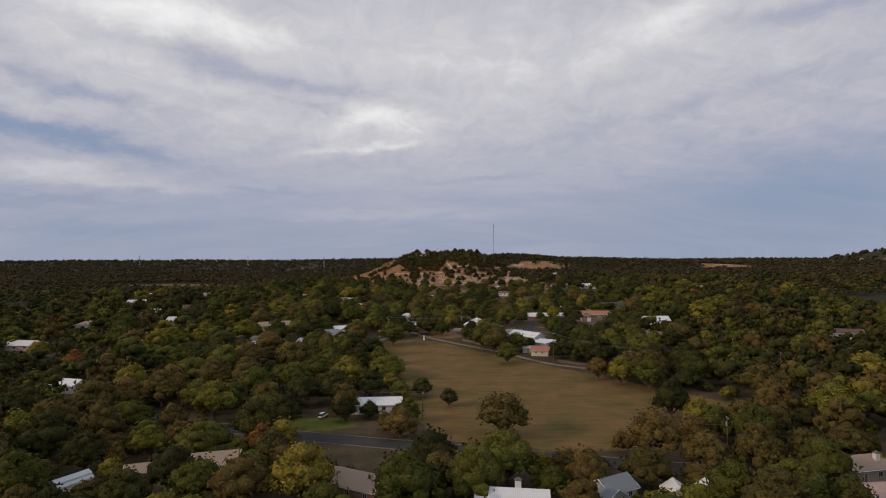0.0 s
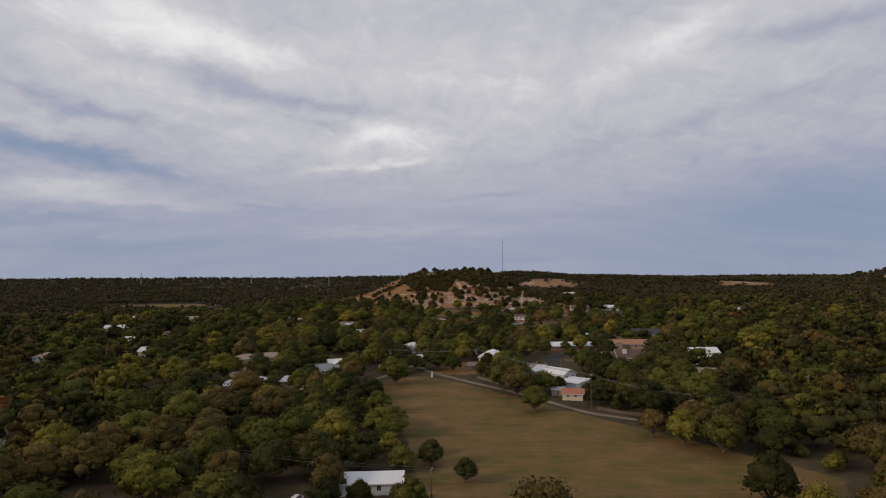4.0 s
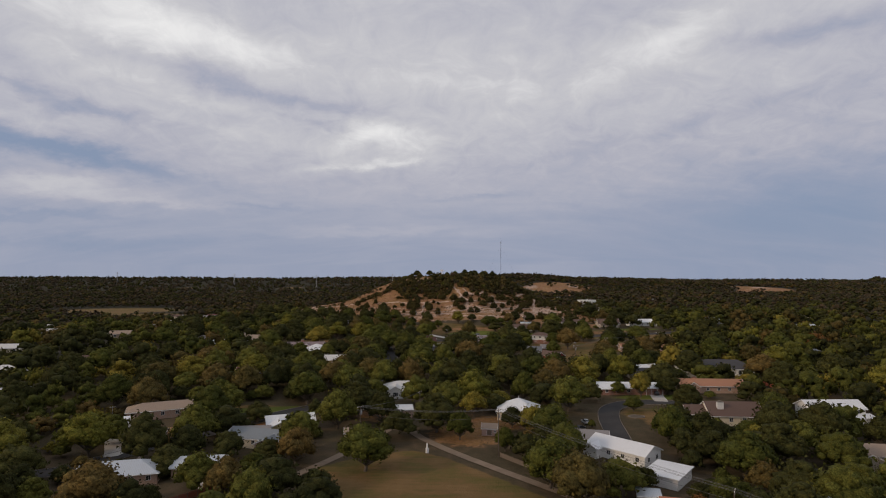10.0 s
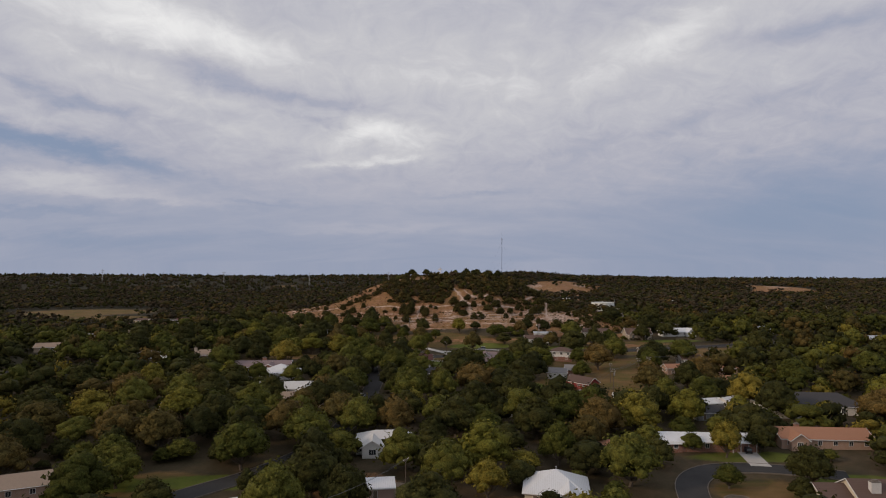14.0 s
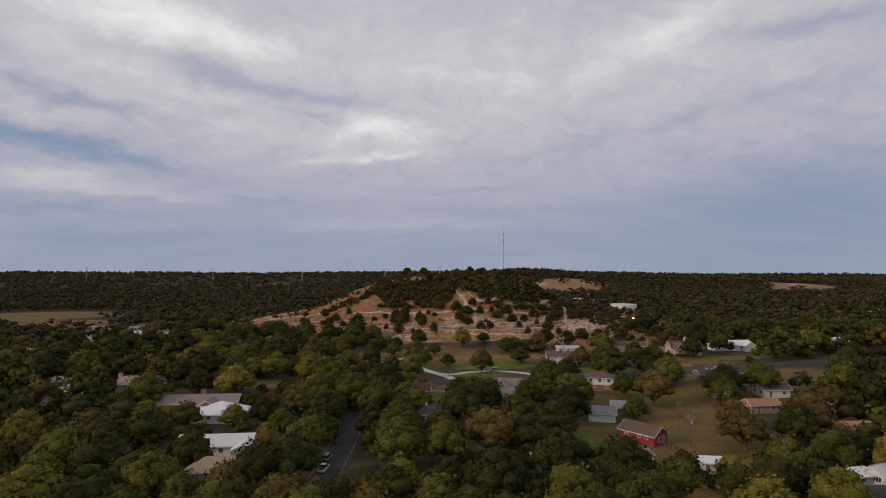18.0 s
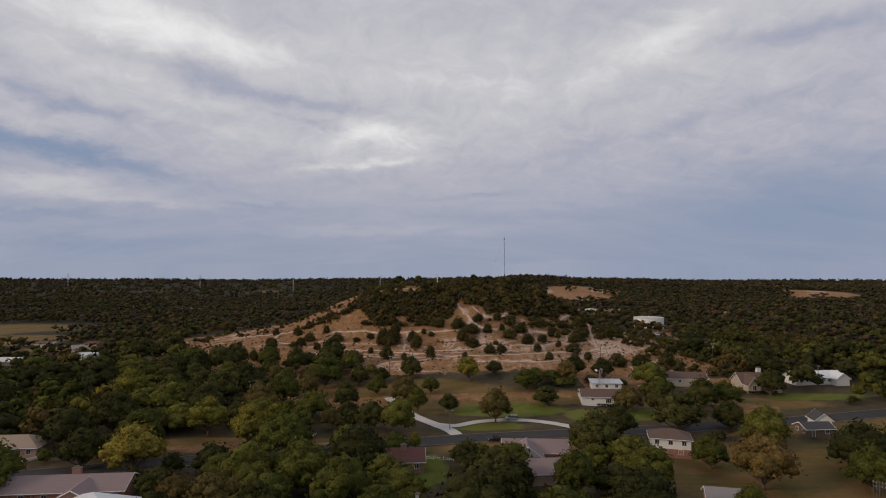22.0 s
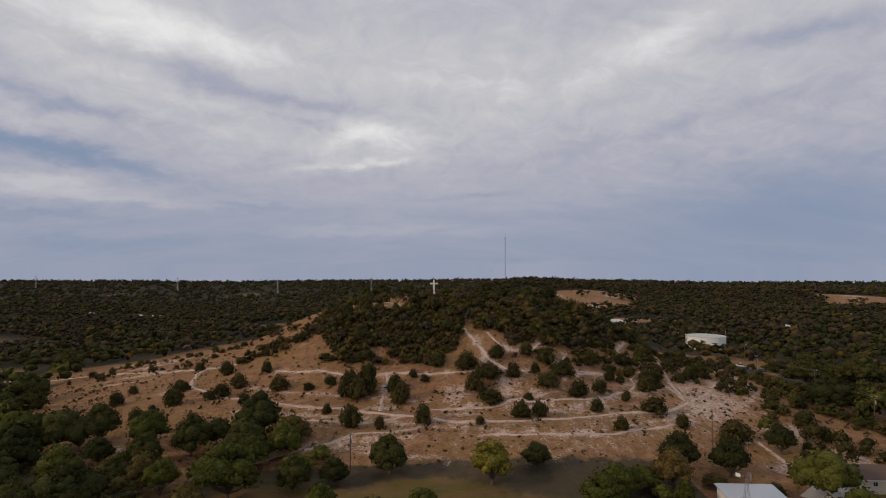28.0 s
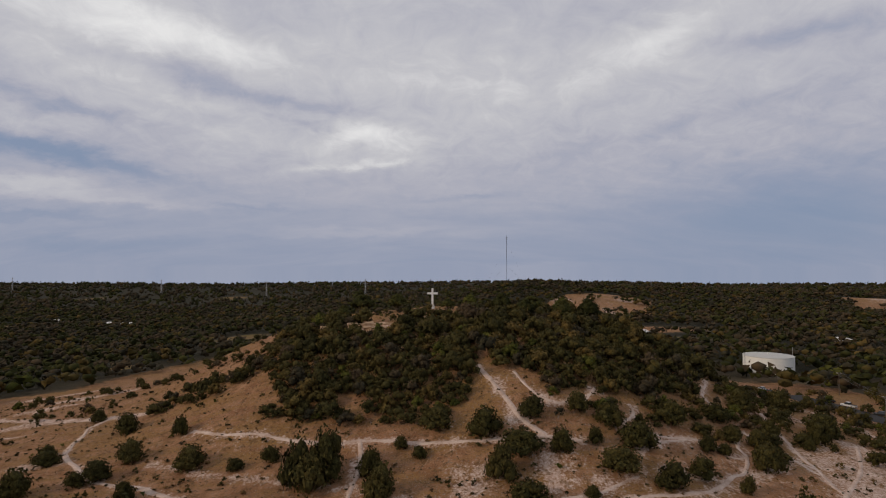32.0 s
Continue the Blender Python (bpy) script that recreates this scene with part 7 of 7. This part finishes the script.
# ---- woods: uncounted trees, joined ----
OPEN_LINES = [(CREEK_ROAD, 5), (ALLEY, 3), (ALLEY_EAST, 3.5), (CUL_DE_SAC, 8), (STREET_WEST, 3), (MAIN_STREET, 6), (DRIVE, 5), (DRIVE_LOOP, 6), (TANK_ROAD, 7), (EAST_ROAD, 6), (FOOT_ROAD, 6)]


RX, RY = np.arange(-360, 362, 2.0), np.arange(90, 1002, 2.0)


def open_raster():
    X, Y = np.meshgrid(RX, RY)
    m = np.zeros(X.shape, bool)
    for a, b, r in CLEAR:
        m |= (X - a) ** 2 + (Y - b) ** 2 < r * r
    for pts, dist in OPEN_LINES:
        m |= line_dist(X, Y, pts) < dist
    m |= poly_mask(X, Y, FIELD, 1.0) > 0.01
    return m | (ellipse_mask(X, Y, DIRT_AREAS + DRY_AREAS + LAWN_AREAS + PALE_AREAS) > 0.45)


OPEN = open_raster()
FAR_OPEN = [(x, y, a, b) for x, y, a, b in DIRT_AREAS + DRY_AREAS if y > 950]


def open_ground(x, y, w):
    if -358 < x < 358 and 92 < y < 998:
        k = w * 0.3
        for dx, dy in ((0, 0), (k, 0), (-k, 0), (0, k), (0, -k)):
            i, j = int((y + dy - 90) / 2), int((x + dx + 360) / 2)
            if OPEN[min(max(i, 0), len(RY) - 1), min(max(j, 0), len(RX) - 1)]:
                return True
        return False
    for a, b, r in CLEAR:
        if (x - a) ** 2 + (y - b) ** 2 < (r + w * 0.4) ** 2:
            return True
    if 1280 < y < 1640 and 140 < x < 840 and max(float(poly_mask(np.array([x]), np.array([y]), t, 6.0)[0]) for t in (SCRAPE, SCRAPE_EAST)) > 0.4 and noise.noise((x * 0.025, y * 0.02, 0.0)) < 0.28:
        return True
    for a, b, p, q in FAR_OPEN:
        if ((x - a) / p) ** 2 + ((y - b) / q) ** 2 < 1.6:
            return True
    return False


TONES = [("green", 0.36), ("dark", 0.44), ("olive", 0.14), ("yellow", 0.055), ("rust", 0.005)]

FRONT_TONES = [("green", 0.30), ("dark", 0.18), ("olive", 0.38), ("yellow", 0.135), ("rust", 0.005)]


def tone(rng, tones=TONES):
    u = rng.random()
    for k, p in tones:
        u -= p
        if u <= 0:
            break
    a, b, c = (np.array(q) for q in LEAF_TONES[k])
    f = rng.random()
    return a * (1 - f) + c * f


def woods(name, places, protos, label, category="woods", mat=LEAF_STUFF):
    """places: x, y, width, height, colour."""
    VV, FF, TT, n = [], [], [], 0
    rng = np.random.default_rng(11)
    for i, (x, y, w, h, c) in enumerate(places):
        V, Fc, w0, h0 = protos[i % len(protos)]
        a = rng.uniform(0, math.tau)
        ca, sa = math.cos(a), math.sin(a)
        v = V * (w / w0, w / w0, h / h0)
        VV.append(np.stack([v[:, 0] * ca - v[:, 1] * sa + x, v[:, 0] * sa + v[:, 1] * ca + y, v[:, 2] + surf(x, y) - 0.2], 1))
        FF.append(Fc + n)
        TT.append(np.tile((*c, 1.0), (len(V), 1)))
        n += len(V)
    me = mesh_tris(name, np.concatenate(VV), np.concatenate(FF), mat, np.concatenate(TT))
    return tagged(new(name, me), label, category, kind="stuff")


def protos(count, width, high, low, lobes, cards, card, sub, seed, dome=0.8):
    out = []
    for v in range(count):
        V, Fc, _ = crown_arrays(np.random.default_rng(seed + v), width, high, low, lobes, cards, card, sub, dome)
        out.append((V, Fc, width, high))
    return out


class Spots:
    """A grid that keeps scattered trees apart."""

    def __init__(self, cell):
        self.cell, self.cells = cell, {}

    def free(self, x, y, w):
        i, j = int(x // self.cell), int(y // self.cell)
        for a in (-1, 0, 1):
            for b in (-1, 0, 1):
                for px, py, pw in self.cells.get((i + a, j + b), ()):
                    if (px - x) ** 2 + (py - y) ** 2 < (0.31 * (pw + w)) ** 2:
                        return False
        return True

    def add(self, x, y, w):
        self.cells.setdefault((int(x // self.cell), int(y // self.cell)), []).append((x, y, w))


rng = np.random.default_rng(5)
spots = Spots(20)
for p in PLACED:
    spots.add(*p)
near = []
for _ in range(32000):
    x, y = rng.uniform(-330, 330), rng.uniform(105, 720)
    if abs(x) > 0.8 * y + 30:
        continue
    w = rng.uniform(10, 19.5) if rng.random() < 0.85 else rng.uniform(5, 8)
    if hill_radius(np.array(x), np.array(y)) < (150 if x < -28 else 175) or (x < -28 and y > 697 + max(0.0, -116 - x) * 0.3 and hill_radius(np.array(x), np.array(y)) < 215) or not spots.free(x, y, w) or open_ground(x, y, w):
        continue
    spots.add(x, y, w)
    near.append((x, y, w, min(w * rng.uniform(0.55, 1.02), 15.0), tone(rng, FRONT_TONES if y < 240 else TONES)))
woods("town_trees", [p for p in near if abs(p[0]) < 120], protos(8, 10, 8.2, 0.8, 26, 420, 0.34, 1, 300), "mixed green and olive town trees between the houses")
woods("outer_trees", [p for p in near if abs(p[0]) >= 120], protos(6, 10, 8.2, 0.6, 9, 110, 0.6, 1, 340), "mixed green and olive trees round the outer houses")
brush = []
DENSE = [(-56, 802), (-50, 772), (-46, 758), (-48, 750), (-31, 743), (-14, 740), (-2, 738), (6, 744), (9, 758), (18, 752), (31, 746), (41, 747), (50, 749), (62, 757), (77, 768), (86, 790), (78, 812), (45, 802), (10, 800), (-22, 794), (-34, 806)]
for n in range(17000):
    if n < 7000:
        x, y = rng.uniform(-58, 90), rng.uniform(736, 815)
    else:
        x, y = rng.uniform(-170, 150), rng.uniform(690, 838)
    r = float(hill_radius(np.array(x), np.array(y)))
    dense = -58 < x < 88 and 736 < y < 814 and float(poly_mask(np.array([x]), np.array([y]), DENSE, 0.5)[0]) > 0.4
    if r > 205 or (n < 7000 and not dense):
        continue
    cap = (0.25 if noise.noise((x * 0.07, y * 0.07, 3.0)) > 0.22 else 1.0) if dense else 0.10
    w = rng.uniform(2.6, 8.5) if dense else rng.uniform(0.8, 2.2)
    if not dense and x > 24 and y > 734:
        cap, w = (0.6 if r < 122 else 0.4) * (0.4 if x > 92 else 1.0), rng.uniform(2.2, 5.4)
    elif not dense and r < 60:
        cap, w = (0.22, rng.uniform(1.0, 2.8)) if x < 6 else (0.45, rng.uniform(2.0, 5.5))
    elif not dense and y > 790:
        cap, w = (0.45, rng.uniform(2.5, 6.5)) if x > -52 else (0.10, rng.uniform(1.5, 4.5))
    if rng.random() > cap or not spots.free(x, y, w * 0.7) or min(float(line_dist(np.array(x), np.array(y), t)) for t in HILL_TRACKS) < 0.8 + w * 0.3:
        continue
    if ((x + 3) ** 2 + (y - 826) ** 2) < 100 or (abs(x + 21) < 9 and 783 < y < 796):
        continue
    spots.add(x, y, w * 0.7)
    brush.append((x, y, w, w * rng.uniform(0.55, 0.9), tone(rng, [("juniper", 0.58), ("olive", 0.20), ("cedar_haze", 0.16), ("green", 0.06)])))
# clumps along the western brow of the hill
BROW = [(-82, 779), (-73, 777), (-64, 773), (-58, 777), (-53, 780), (-51, 789), (-48, 798)]
for _ in range(700):
    x, y = rng.uniform(-92, -40), rng.uniform(760, 806)
    w = rng.uniform(2.4, 6.0)
    if float(line_dist(np.array(x), np.array(y), BROW)) > 7 or not spots.free(x, y, w * 0.8) or rng.random() > 0.5:
        continue
    spots.add(x, y, w * 0.8)
    brush.append((x, y, w, w * rng.uniform(0.6, 0.9), tone(rng, [("juniper", 0.62), ("olive", 0.22), ("cedar_haze", 0.16)])))
# the thicket east of the bare slope, up to the tank road
for _ in range(2600):
    x, y = rng.uniform(96, 262), rng.uniform(676, 838)
    w = rng.uniform(3.4, 8.0)
    if x < 96 + max(0.0, y - 696) * 0.56 or not spots.free(x, y, w * 0.85) or (open_ground(x, y, w) and rng.random() > 0.3):
        continue
    if any((x - a) ** 2 + (y - b) ** 2 < (r + w * 0.6) ** 2 for a, b, r in CLEAR) or float(line_dist(np.array(x), np.array(y), TANK_ROAD)) < 8:
        continue
    spots.add(x, y, w * 0.85)
    brush.append((x, y, w, w * rng.uniform(0.55, 0.85), tone(rng, [("juniper", 0.48), ("dark", 0.22), ("olive", 0.16), ("green", 0.14)])))
woods("hill_brush", [p for p in brush if p[2] > 2.4], protos(6, 5, 3.3, 0.0, 6, 130, 0.31, 1, 400, 0.9), "dense dark juniper brush covering the hill", "brush")
woods("low_brush", [p for p in brush if p[2] <= 2.4], protos(5, 5, 3.3, 0.0, 3, 34, 0.5, 1, 450, 0.9), "small scattered junipers on the bare slope", "brush")
mid = []
for _ in range(64000):
    y = math.sqrt(rng.uniform(560 ** 2, 1720 ** 2))
    x = rng.uniform(-0.8, 0.8) * y
    if (y < 720 and abs(x) < 330) or (y < 1150 and abs(x - 8) < 45):
        continue
    w = rng.uniform(8, 15) + (y - 600) * 0.006
    if float(hill_radius(np.array(x), np.array(y))) < (186 if x < -28 else 160 if x > 60 and y > 850 else 205) or not spots.free(x, y, w) or open_ground(x, y, w * 0.6):
        continue
    spots.add(x, y, w)
    # the haze-tinted cedar tone grows more common with distance
    mid.append((x, y, w * 1.15, min(w * rng.uniform(0.5, 0.85), 10.5), tone(rng, [("cedar_haze", min(0.5, (y - 480) / 1000)), ("dark", 0.38), ("olive", 0.14), ("green", 0.10)])))
    if len(mid) > 11500:
        break
woods("valley_woods", mid, protos(8, 12, 8, 0.0, 2, 10, 1.3, 1, 500), "dark oak and juniper woods filling the valley", mat=LEAF_FAR)
far = []
for _ in range(6200):
    y = math.sqrt(rng.uniform(1650 ** 2, 2900 ** 2))
    x = rng.uniform(-0.78, 0.78) * y
    w = rng.uniform(14, 34)
    if open_ground(x, y, 4):
        continue
    far.append((x, y, w, rng.uniform(5, 11), tone(rng, [("cedar_haze", 0.60), ("dark", 0.36), ("olive", 0.04)])))
woods("ridge_woods", far, protos(6, 26, 8, -2.0, 2, 6, 2.4, 1, 600), "dark wooded ridge on the skyline", mat=LEAF_FAR)

tufts = []
for _ in range(9500):
    x, y = rng.uniform(-190, 120), rng.uniform(672, 860)
    r = float(hill_radius(np.array(x), np.array(y)))
    if 84 < r < 200 and x < 118 and rng.random() < 0.75:
        w = rng.uniform(0.35, 1.0) if rng.random() < 0.85 else rng.uniform(1.0, 1.8)
        tufts.append((x, y, w, w * rng.uniform(0.35, 0.6), np.array(((0.12, 0.080, 0.036), (0.060, 0.050, 0.024), (0.17, 0.108, 0.048), (0.075, 0.060, 0.028), (0.045, 0.046, 0.022))[rng.integers(5)])))
woods("dry_tufts", tufts, protos(4, 1.0, 0.7, 0.0, 1, 5, 0.26, 1, 700), "dry grass tufts and seedlings on the bare slope", "grass")
